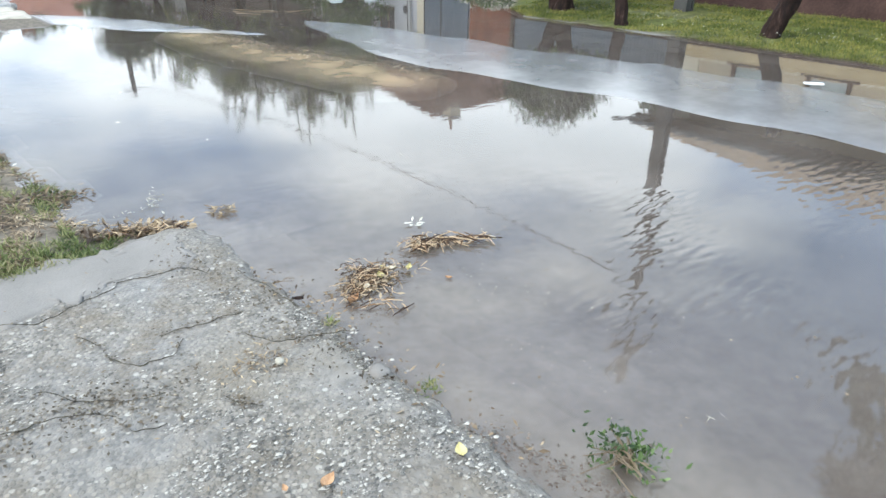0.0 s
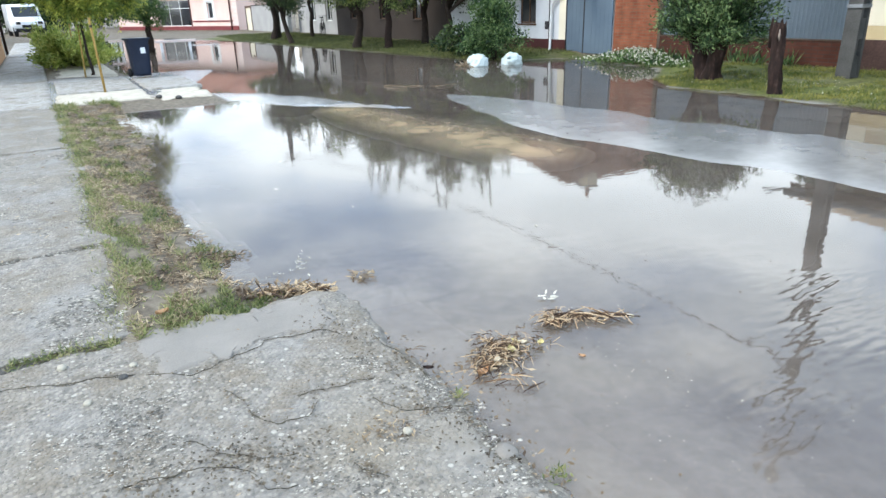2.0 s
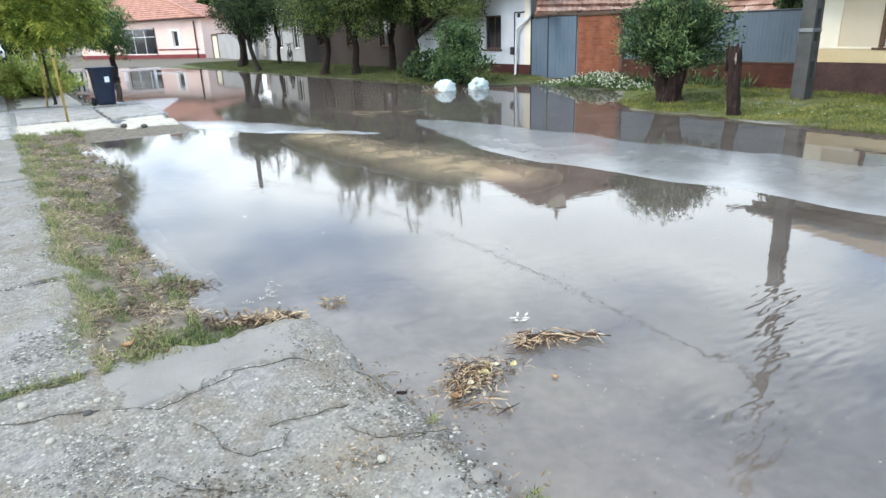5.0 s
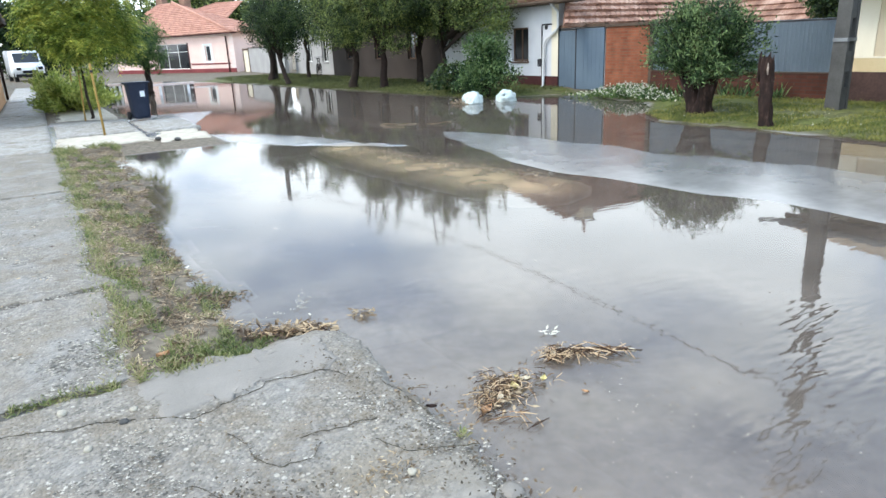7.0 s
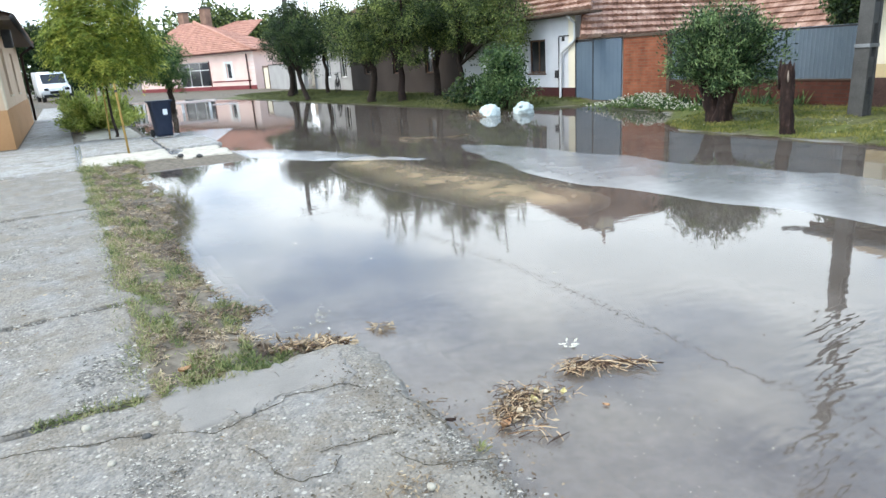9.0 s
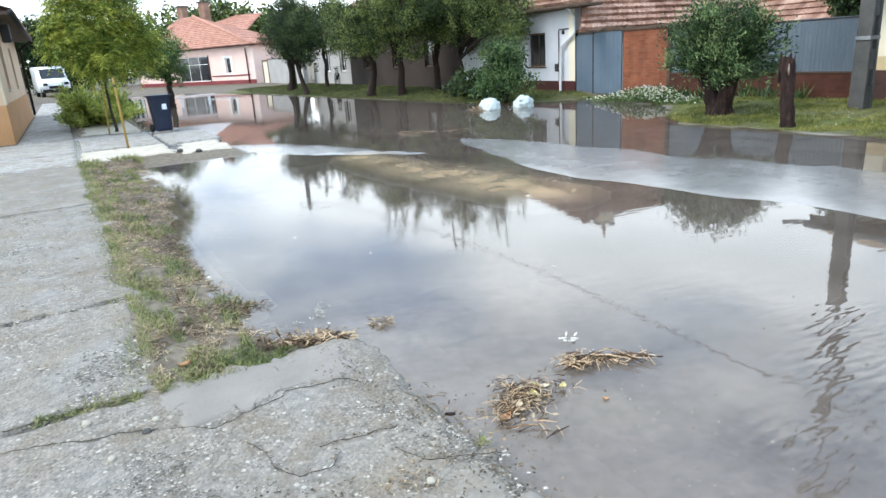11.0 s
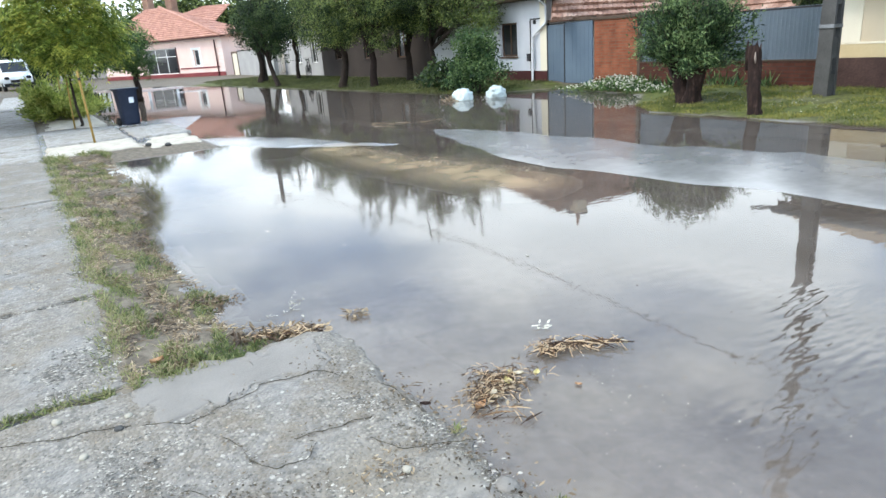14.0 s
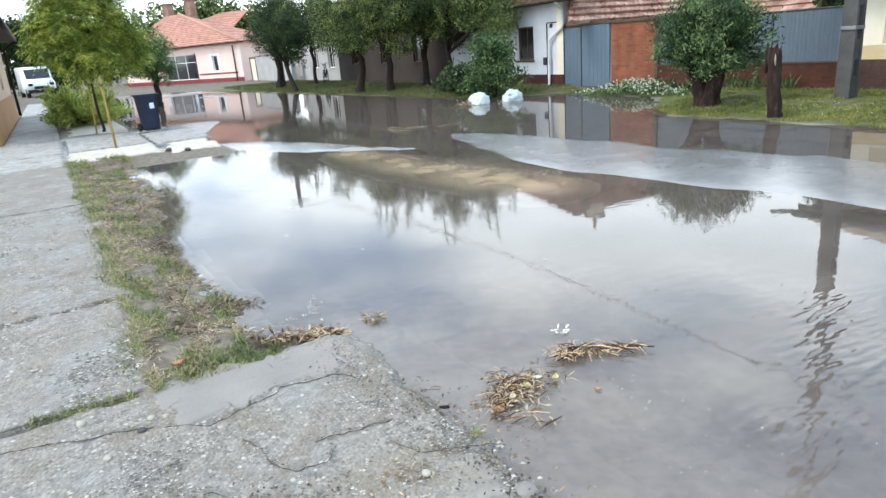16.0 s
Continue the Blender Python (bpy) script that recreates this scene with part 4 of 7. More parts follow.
def tree(s, w, label, group, trunk_top, radius, lobes, n, size, mat, seed, droop=0.3, slim=0.32, spread=0.2, bark=None, lean=(0, 0), foot_z=0.0, clump=26, shoots=10):
    rs = np.random.RandomState(seed)
    z = max(float(height(s, w)), 0.0) + foot_z - 0.05
    root = put(thing("tree", label, "tree", group), s, w, z)
    ends = [(l[0] + rs.normal() * 0.2, l[1] + rs.normal() * 0.2, l[2] + 0.2 * l[5]) for l in lobes for _ in range(3)]
    part("trunk", limbs(bmesh.new(), (0, 0, 0), (lean[0], lean[1], trunk_top), radius, ends, rs), bark or M_bark, root, smooth=True)
    # uneven side masses and a few upright shoots break the outline
    big = max(lobes, key=lambda l: l[3] * l[4] * l[5])
    extra = []
    for _ in range(11):
        d = unit(rs.normal(size=(1, 3)) * [1, 1, 0.55] + [0, 0, 0.25])[0]
        k = 0.28 + 0.2 * rs.rand()
        extra.append((big[0] + d[0] * big[3], big[1] + d[1] * big[4], big[2] + d[2] * big[5] * 1.1, big[3] * k, big[4] * k, big[5] * k))
    crown(list(lobes) + extra, int(n * 1.9), size * 0.74, mat, root, rs, droop, slim, spread=0.1, clump=clump, billow=16 * len(lobes), shell=0.5)
    bm, base, axis = bmesh.new(), [], []
    for _ in range(shoots):
        l = lobes[rs.randint(len(lobes))]
        a = Vector((l[0] + rs.normal() * l[3] * 0.4, l[1] + rs.normal() * l[4] * 0.4, l[2] + l[5] * 0.6))
        e = a + Vector((rs.normal() * 0.15, rs.normal() * 0.15, 0.5 + 0.75 * rs.rand()))
        tube(bm, [a, (a + e) / 2, e], [0.018, 0.012, 0.005], 5)
        for _ in range(70):
            f = rs.rand()
            base.append(list(a.lerp(e, f) + Vector(rs.normal(size=3) * 0.05)))
            axis.append(unit(rs.normal(size=(1, 3)) + [0, 0, 0.4])[0] * size * (0.5 + 0.6 * rs.rand()))
    if shoots:
        tagged(part("shoots", bm, bark or M_bark, root), kind="stuff")
        axis = np.array(axis)
        kites("shoot_leaves", np.array(base), axis, unit(np.cross(axis, rs.normal(size=axis.shape))) * size * 0.25, mat, root)
    return root


VERGE = "trees along the far verge"
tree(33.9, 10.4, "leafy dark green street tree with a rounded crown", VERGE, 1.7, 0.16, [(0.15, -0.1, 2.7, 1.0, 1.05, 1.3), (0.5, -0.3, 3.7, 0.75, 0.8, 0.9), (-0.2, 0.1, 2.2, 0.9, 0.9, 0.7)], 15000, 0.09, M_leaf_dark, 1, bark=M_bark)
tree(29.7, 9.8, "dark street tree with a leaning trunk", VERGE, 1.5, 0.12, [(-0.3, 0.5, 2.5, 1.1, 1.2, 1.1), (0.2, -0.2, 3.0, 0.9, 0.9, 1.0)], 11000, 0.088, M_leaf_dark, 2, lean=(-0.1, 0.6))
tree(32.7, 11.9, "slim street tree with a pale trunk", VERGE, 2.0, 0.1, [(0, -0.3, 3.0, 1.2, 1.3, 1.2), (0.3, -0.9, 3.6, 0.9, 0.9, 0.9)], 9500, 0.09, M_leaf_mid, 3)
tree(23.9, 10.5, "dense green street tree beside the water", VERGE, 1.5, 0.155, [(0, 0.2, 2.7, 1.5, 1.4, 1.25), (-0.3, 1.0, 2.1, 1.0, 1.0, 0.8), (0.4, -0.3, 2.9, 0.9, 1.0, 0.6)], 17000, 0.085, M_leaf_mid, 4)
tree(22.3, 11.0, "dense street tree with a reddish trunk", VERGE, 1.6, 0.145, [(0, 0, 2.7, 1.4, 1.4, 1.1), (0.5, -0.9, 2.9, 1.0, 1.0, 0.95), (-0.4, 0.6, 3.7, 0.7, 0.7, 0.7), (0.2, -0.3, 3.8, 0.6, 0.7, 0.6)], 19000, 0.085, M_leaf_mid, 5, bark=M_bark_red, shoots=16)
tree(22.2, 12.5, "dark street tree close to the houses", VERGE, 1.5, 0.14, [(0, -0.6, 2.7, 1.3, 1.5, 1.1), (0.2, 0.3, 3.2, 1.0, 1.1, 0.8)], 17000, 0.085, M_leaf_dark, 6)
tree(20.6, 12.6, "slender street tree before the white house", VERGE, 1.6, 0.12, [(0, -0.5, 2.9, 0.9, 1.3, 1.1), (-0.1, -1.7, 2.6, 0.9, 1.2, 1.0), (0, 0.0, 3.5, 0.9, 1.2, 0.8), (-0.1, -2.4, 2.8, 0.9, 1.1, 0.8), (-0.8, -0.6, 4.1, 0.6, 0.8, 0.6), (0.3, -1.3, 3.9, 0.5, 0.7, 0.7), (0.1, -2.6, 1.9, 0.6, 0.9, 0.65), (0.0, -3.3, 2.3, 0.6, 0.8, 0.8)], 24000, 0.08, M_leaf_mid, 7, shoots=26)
tree(30.5, 4.0, "small weeping tree with a round drooping crown", "trees along the near verge", 1.3, 0.13, [(-0.2, 0, 2.1, 1.15, 1.1, 0.85), (-0.1, 0, 1.55, 1.3, 1.2, 0.5)], 10000, 0.132, M_leaf_weep, 8, droop=1.2, slim=0.18, foot_z=0.1, shoots=0)
tree(0.2, 11.2, "tall leafy tree on the far verge", VERGE, 3.6, 0.24, [(0, 0, 5.6, 1.3, 1.3, 1.5), (0.2, -0.9, 5.0, 1.1, 1.2, 1.2), (-0.3, -0.4, 6.5, 1.0, 1.1, 0.9)], 30000, 0.15, M_leaf_dark, 9)
tree(9.0, 17.0, "tree crown behind the sheet fence", "garden trees behind the fences", 2.0, 0.2, [(0, 0, 2.3, 0.9, 0.75, 0.75), (0.3, -0.6, 2.1, 0.6, 0.6, 0.6)], 7359, 0.132, M_leaf_dark, 10, shoots=0)


# young tree tied to stakes, with fine feathery leaves
def feather_tree():
    rs = np.random.RandomState(21)
    root = put(thing("tree", "young yellow-green tree with feathery drooping leaves", "tree", "trees along the near verge"), 18.9, 1.0, 0.05)
    lobes = [(0.0, 0, 2.75, 1.0, 1.05, 0.8), (-0.5, 0, 2.35, 0.6, 0.7, 0.65), (0.8, 0.1, 2.3, 0.6, 0.7, 0.7), (0.1, -0.3, 1.95, 0.6, 0.6, 0.4), (0.1, 0, 3.4, 0.95, 0.8, 0.5)]
    ends = [(l[0] + rs.normal() * 0.25, l[1] + rs.normal() * 0.25, l[2] + rs.normal() * 0.2) for l in lobes for _ in range(5)]
    part("trunk", limbs(bmesh.new(), (0, 0, 0), (0.02, 0, 1.9), 0.035, ends, rs, 7), M_bark, root, smooth=True)
    # each frond is a rib with rows of narrow leaflets
    ls = np.array(lobes)
    m = 4200
    pick = rs.choice(len(ls), m)
    d = unit(rs.normal(size=(m, 3)))
    c = ls[pick, :3] + d * (0.35 + 0.65 * rs.rand(m, 1)) * ls[pick, 3:]
    way = unit(d * [1, 1, 0.3] + rs.normal(size=(m, 3)) * 0.3 + [0, 0, 0.1])
    base, axis, side = [], [], []
    for k in range(12):
        f = (k // 2) / 6
        p = c + way * (0.08 + 0.36 * f) + np.array([0, 0, -0.26]) * f * f
        cross = unit(np.cross(way, [0, 0, 1.0])) * (1 if k % 2 else -1)
        a = unit(cross + way * 0.5 + np.array([0, 0, -0.6]) + rs.normal(size=(m, 3)) * 0.15)
        base.append(p)
        axis.append(a * (0.17 - 0.07 * f))
        side.append(unit(np.cross(a, rs.normal(size=(m, 3)) * 0.4 + [0, 0, 1])) * 0.0125)
    kites("crown", np.concatenate(base), np.concatenate(axis), np.concatenate(side), M_leaf_lime, root)


feather_tree()

for s, w, h, lx, r in ((15.0, 0.97, 1.45, -0.02, 0.023), (18.7, 0.84, 1.45, 0.08, 0.02), (22.6, 0.83, 1.45, 0.06, 0.02)):
    stake = put(thing("tree_stake", "round yellow wooden stake standing in the gravel", "stake", "yellow tree stakes"), s, w, 0.02)
    part("pole", tube(bmesh.new(), [(0, 0, 0), (lx * 0.5, 0, h * 0.5), (lx, 0.02, h)], [r, r, r * 0.92], 9), M_stake, stake, smooth=True)
    part("tie", tube(bmesh.new(), [(lx * 0.9, 0, h * 0.88), (lx * 0.92, 0, h * 0.91)], [r * 1.25, r * 1.25], 9), M_iron, stake, "dark rubber tie")


def shrub(s, w, label, lobes, n, size, mat, seed, stems=7, droop=0.1, slim=0.36, reach=0.8, group=""):
    rs = np.random.RandomState(seed)
    root = put(thing("shrub", label, "shrub", group), s, w, max(float(height(s, w)), -0.02) - 0.02)
    bm = bmesh.new()
    for k in range(stems):
        l = lobes[k % len(lobes)]
        e = Vector((l[0] + rs.normal() * l[3] * 0.5, l[1] + rs.normal() * l[4] * 0.5, l[2] + l[5] * 0.5 * rs.rand()))
        tube(bm, [(rs.normal() * 0.06, rs.normal() * 0.06, 0), e * 0.5 + Vector((0, 0, 0.1)), e], [0.03, 0.02, 0.006], 6)
    part("branchwork", bm, M_bark, root, smooth=True)
    crown(lobes, n, size, mat, root, rs, droop, slim, name="foliage", spread=0.09, billow=45)
    return root


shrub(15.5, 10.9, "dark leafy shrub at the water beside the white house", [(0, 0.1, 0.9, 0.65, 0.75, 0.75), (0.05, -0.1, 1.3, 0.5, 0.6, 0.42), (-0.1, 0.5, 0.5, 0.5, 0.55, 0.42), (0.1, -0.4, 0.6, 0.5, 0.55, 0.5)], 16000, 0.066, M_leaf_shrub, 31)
shrub(17.3, 11.2, "low dark brush on the grassy verge", [(0, 0, 0.4, 0.6, 1.1, 0.45), (0.3, 1.0, 0.35, 0.5, 0.9, 0.35)], 1800, 0.12, M_leaf_dark, 32)

# old wood, split and weathered
def old_wood_material():
    """Dark fibrous bark with grey bare streaks that run along the grain."""
    m = bpy.data.materials.new("weathered_old_wood")
    m.use_nodes = True
    t = m.node_tree
    b = t.nodes["Principled BSDF"]
    co = t.nodes.new("ShaderNodeTexCoord")
    mp = t.nodes.new("ShaderNodeMapping")
    mp.inputs["Scale"].default_value = (15, 15, 4.5)
    n = t.nodes.new("ShaderNodeTexNoise")
    n.inputs["Scale"].default_value = 1.0
    n.inputs["Detail"].default_value = 8.0
    n.inputs["Roughness"].default_value = 0.65
    t.links.new(co.outputs["Object"], mp.inputs["Vector"])
    t.links.new(mp.outputs["Vector"], n.inputs["Vector"])
    r = t.nodes.new("ShaderNodeValToRGB")
    e = r.color_ramp.elements
    e[0].position, e[1].position = 0.36, 0.74
    e[0].color, e[1].color = (0.012, 0.008, 0.007, 1), (0.15, 0.115, 0.095, 1)
    e.new(0.54).color = (0.026, 0.015, 0.012, 1)
    e.new(0.64).color = (0.05, 0.031, 0.025, 1)
    t.links.new(n.outputs["Fac"], r.inputs["Fac"])
    t.links.new(r.outputs["Color"], b.inputs["Base Color"])
    b.inputs["Roughness"].default_value = 0.9
    b.inputs["Specular IOR Level"].default_value = 0.2
    bp = t.nodes.new("ShaderNodeBump")
    bp.inputs["Strength"].default_value = 0.8
    bp.inputs["Distance"].default_value = 0.02
    t.links.new(n.outputs["Fac"], bp.inputs["Height"])
    t.links.new(bp.outputs["Normal"], b.inputs["Normal"])
    return m


M_old_wood = old_wood_material()


def snag(points, radii, seed, sides=26, rings=30, jag=0.12, groove=0.2):
    """A broken trunk: fluted, knotted, with a splintered hollow top."""
    pts, n = np.array(points, float), len(points)
    u = np.linspace(0, n - 1, rings)
    axis = np.stack([np.interp(u, range(n), pts[:, k]) for k in range(3)], 1)
    rad = np.interp(u, range(n), radii)
    bm = bmesh.new()
    loops = []
    for i in range(rings):
        loop = []
        for k in range(sides):
            a = 2 * math.pi * k / sides
            d = Vector((math.cos(a), math.sin(a), 0))
            flute = noise.noise(Vector((d.x * 2.6 + seed, d.y * 2.6, i / rings * 0.9))) + 0.6 * noise.noise(Vector((d.x * 6, d.y * 6 + seed, i / rings * 1.6)))
            knot = noise.noise(Vector((d.x * 1.4, d.y * 1.4 + seed, axis[i, 2] * 5)))
            q = rad[i] * (1 + groove * flute + 0.3 * knot)
            top = jag * (i / (rings - 1)) ** 6 * (noise.noise(Vector((d.x * 2.2, d.y * 2.2, seed))) * 1.6 + noise.noise(Vector((d.x * 7, d.y * 7, seed))))
            loop.append(bm.verts.new(Vector(axis[i]) + d * q + Vector((0, 0, top))))
        loops.append(loop)
    inner = [bm.verts.new(Vector(axis[-1]) + (v.co - Vector(axis[-1])) * 0.55 + Vector((0, 0, -0.1))) for v in loops[-1]]
    loops.append(inner)
    for p, q in zip(loops, loops[1:]):
        for k in range(sides):
            bm.faces.new((p[k], p[(k + 1) % sides], q[(k + 1) % sides], q[k]))
    bm.faces.new(inner)
    return bm


# many-stemmed shrub that grows from an old, split stump
rs = np.random.RandomState(33)
bush = put(thing("stump_shrub", "leafy green shrub sprouting from a split old stump", "shrub"), 8.26, 10.78, 0.02)
for k, (dx, dy, h, r) in enumerate(((-0.04, 0.27, 0.74, 0.145), (-0.05, -0.24, 0.8, 0.155), (0.2, 0.0, 0.75, 0.14))):
    part("stump_limb", snag([(dx * 0.15, dy * 0.2, -0.05), (dx * 0.35, dy * 0.35, 0.2), (dx * 0.75, dy * 0.75, h * 0.62), (dx, dy * 1.15, h)], [r * 1.45, r * 1.1, r, r * 0.85], k * 3.7 + 1), M_old_wood, bush, "dark split stump limb with pale torn top", smooth=True)
bm, base, axis = bmesh.new(), [], []
for k in range(120):
    a = rs.rand() * 2 * math.pi
    up = 0.25 + 1.25 * rs.rand() ** 0.75
    ln = (0.72 + 0.35 * rs.rand()) * (0.92 + 0.72 * max(0.0, math.sin(up) - 0.35)) * 1.04
    foot = Vector((math.cos(a) * 0.22, math.sin(a) * 0.28, 0.62 + 0.2 * rs.rand()))
    d = Vector((math.cos(a) * math.cos(up) * 0.8, math.sin(a) * math.cos(up), math.sin(up)))
    e = foot + d * ln + Vector((0, 0, -0.28 * max(0.0, math.cos(up) - 0.3)))
    mid = (foot + e) / 2 + Vector((0, 0, 0.12))
    tube(bm, [foot, mid, e], [0.014, 0.009, 0.003], 5)
    for _ in range(190):
        f = 0.16 + 0.86 * rs.rand()
        p = foot.lerp(mid, f * 2) if f < 0.5 else mid.lerp(e, f * 2 - 1)
        base.append(list(p + Vector(rs.normal(size=3) * (0.045 + 0.07 * rs.rand()))))
        axis.append(unit(np.array([list(d)]) * 0.75 + rs.normal(size=(1, 3)) * 0.75 + [0, 0, -0.1])[0] * (0.055 + 0.055 * rs.rand()))
part("branchwork", bm, M_bark, bush, smooth=True)
axis = np.array(axis)
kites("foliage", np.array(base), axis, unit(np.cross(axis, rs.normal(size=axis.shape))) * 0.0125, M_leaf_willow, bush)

# old trunk post and leaning pollard on the bank
post = put(thing("tree_stump", "tall rotten tree stump on the grassy bank", "stump"), 6.52, 10.17, 0.0)
part("trunk", snag([(0.02, -0.06, -0.05), (0.0, -0.03, 0.1), (0.0, 0.0, 0.45), (0.02, 0.03, 0.85), (0.02, 0.05, 1.1)], [0.135, 0.1, 0.105, 0.09, 0.1], 2.2, jag=0.07, groove=0.26), M_old_wood, post, smooth=True)
part("splinter", tube(bmesh.new(), [(-0.03, 0.13, 0.72), (-0.03, 0.15, 1.0), (-0.04, 0.14, 1.2)], [0.03, 0.035, 0.008], 6), M_old_wood, post, smooth=True)
part("scar", tube(bmesh.new(), [(-0.115, -0.06, 0.84), (-0.125, -0.06, 0.92), (-0.115, -0.05, 1.02)], [0.008, 0.018, 0.006], 6), M_cut_wood, post, "pale bare wood scar", smooth=True)
lean = put(thing("tree_stump", "dark leaning old trunk on the grassy bank", "stump"), 4.15, 10.68, 0.0)
part("trunk", snag([(0, 0.04, -0.08), (0, 0, 0.1), (0.0, -0.14, 0.5), (0.0, -0.3, 0.95), (0.02, -0.4, 1.35)], [0.2, 0.15, 0.135, 0.13, 0.11], 7.4), M_old_wood, lean, smooth=True)

# juniper
rs = np.random.RandomState(41)
jun = put(thing("juniper_bush", "spreading yellow-green juniper in the gravel bed", "bush"), 22.9, 0.78, 0.09, 0, 1.3)
bm = bmesh.new()
tips = []
for k in range(60):
    a, e = rs.rand() * 2 * math.pi, 0.12 + 0.75 * rs.rand()
    l = 0.75 + 0.5 * rs.rand()
    t = Vector((math.cos(a) * math.cos(e) * l * 0.82, math.sin(a) * math.cos(e) * l * 1.7, math.sin(e) * l * 0.95 + 0.05))
    tips.append(t)
    tube(bm, [(0, 0, 0.02), t * 0.5 + Vector((0, 0, 0.08)), t], [0.02, 0.012, 0.004], 5)
part("branchwork", bm, M_bark, jun, smooth=True)
tp = np.array([list(t) for t in tips])
idx = rs.randint(0, len(tp), 14000)
f = 0.3 + 0.74 * rs.rand(14000, 1)
base = tp[idx] * f + rs.normal(size=(14000, 3)) * 0.05
axis = unit(unit(tp[idx]) + rs.normal(size=base.shape) * 0.55 + [0, 0, 0.15])
kites("foliage", base, axis * (0.07 + 0.08 * rs.rand(14000, 1)), unit(np.cross(axis, rs.normal(size=base.shape))) * 0.017, M_juniper, jun)


def blades(name, s, w, z, length, width, mat, rs, label, category, lean=0.5):
    """Grass blades standing at (s, w), one leaf each."""
    base = np.stack([w, s, z], 1)
    axis = unit(np.stack([rs.normal(size=len(s)) * lean, rs.normal(size=len(s)) * lean, np.ones(len(s))], 1)) * (length * (0.5 + rs.rand(len(s))))[:, None]
    side = unit(np.cross(axis, rs.normal(size=axis.shape))) * width
    return put(tagged(kites(name, base, axis, side, mat), label, category, kind="stuff"), 0, 0)


rs = np.random.RandomState(51)
# strip between footpath and water: tufts thicken by the kerb and on a few clumps
n = 60000
s, w = 3.2 + rs.rand(n) ** 1.35 * 10.2, 0.0 + rs.rand(n) * 1.0
a, b = s * 0.8 + w * 1.9, w * 2.2 - s * 0.35
keep = (w < shore_near(s) + 0.03) & (rough1(a, b, 0.42) + 0.7 * rough2(b, a, 0.17) + 0.4 * np.exp(-(w - 0.14) / 0.1) + 0.22 * (s < 3.5) + 0.3 * np.exp(-((s - 4.95) / 0.22) ** 2 - ((w - 0.27) / 0.12) ** 2) + 0.06 * (s > 6) - 0.5 * (w < 0.13) * (s < 4.7) - 0.22 * np.clip((0.15 - w) / 0.15, 0, 1) > 0.16)
s, w = s[keep], w[keep]
blades("grass", s, w, np.where(w < 0.16, np.maximum(height(s, w), 0.03), height(s, w)) - 0.004, 0.025 + 0.03 * rs.rand(len(s)) + 0.05 * (s > 12.6), 0.0032 + 0.0012 * (s[:, None] > 6), M_grass, rs, "short trampled grass along the footpath", "grass", 1.1)
n = 24000
s, w = 3.3 + rs.rand(n) ** 1.4 * 9.8, 0.16 + rs.rand(n) * 0.84
keep = (w < shore_near(s) + 0.05) & (rough2(s * 0.7 - w * 1.7, w * 2 + s * 0.4, 0.3) + 0.5 * rough1(s + w, w - s, 0.11) + 0.2 * (s > 5) > 0.0)
s, w = s[keep], w[keep]
base = np.stack([w, s, height(s, w) + 0.004 + 0.012 * rs.rand(len(s))], 1)
axis = unit(rs.normal(size=base.shape) * [1, 1, 0.16])
put(tagged(kites("plant_litter", base, axis * (0.02 + 0.06 * rs.rand(len(s), 1)), unit(np.cross(axis, rs.normal(size=base.shape) * 0.3 + [0, 0, 1])) * 0.005, M_litter), "brown soggy plant litter on the muddy strip", "litter", kind="stuff"), 0, 0)
# fresh green tufts at the slab corner and along the kerb
for s0, w0, ds, dw, n in ((4.95, 0.27, 0.2, 0.07, 700), (3.36, 0.42, 0.045, 0.17, 650), (4.15, 0.2, 0.22, 0.04, 350), (3.42, 0.72, 0.04, 0.1, 200), (6.3, 0.24, 0.4, 0.07, 400)):
    s, w = s0 + rs.normal(size=n) * ds, w0 + rs.normal(size=n) * dw
    blades("grass_tuft", s, w, np.maximum(height(s, w), 0.0) - 0.002, 0.022, 0.003, M_tuft, rs, "fresh green grass tuft on the muddy strip", "grass", 1.1)
# tuft in the slab joint, and weeds
s, w = 3.27 + rs.normal(size=420) * 0.035, -0.42 + rs.rand(420) * 0.45
blades("joint_grass", s, w, np.full(420, 0.035), 0.035, 0.003, M_grass, rs, "green tuft growing in the slab joint", "grass", 1.2)
# far bank
n = 60000
s, w = -3 + rs.rand(n) * 12.5, 9.75 + rs.rand(n) ** 1.4 * 3.65
keep = (w > shore_far(s) - 0.05) & (rough1(s, w, 0.5) + 0.5 * rough2(s, w, 0.2) > -0.18)
s, w = s[keep], w[keep]
blades("verge_grass", s, w, height(s, w) - 0.01, 0.06, 0.0055, M_verge_grass, rs, "yellow-green flooded grass on the far bank", "grass", 0.7)
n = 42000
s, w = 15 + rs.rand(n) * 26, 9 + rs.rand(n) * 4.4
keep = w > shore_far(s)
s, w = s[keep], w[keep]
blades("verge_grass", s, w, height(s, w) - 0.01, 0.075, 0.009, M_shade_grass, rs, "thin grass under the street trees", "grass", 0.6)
# flowering herbs before the brick wall
flo = put(tagged(new("flower_patch"), "sprawling patch of white-flowering herbs before the gate", "flowers"), 11.9, 12.75, 0.0)
n = 2600
p = rs.normal(size=(n, 3)) * [0.3, 0.75, 0.0] + [0, 0, 0.03]
p[:, 2] += 0.30 * rs.rand(n) * np.exp(-(p[:, 1] / 0.9) ** 2)
axis = unit(rs.normal(size=p.shape) + [0, 0, 0.5])
kites("leaves", p, axis * 0.09, unit(np.cross(axis, rs.normal(size=p.shape))) * 0.02, M_leaf_weep, flo)
n = 900
p = rs.normal(size=(n, 3)) * [0.3, 0.7, 0.0] + [-0.05, 0, 0.1]
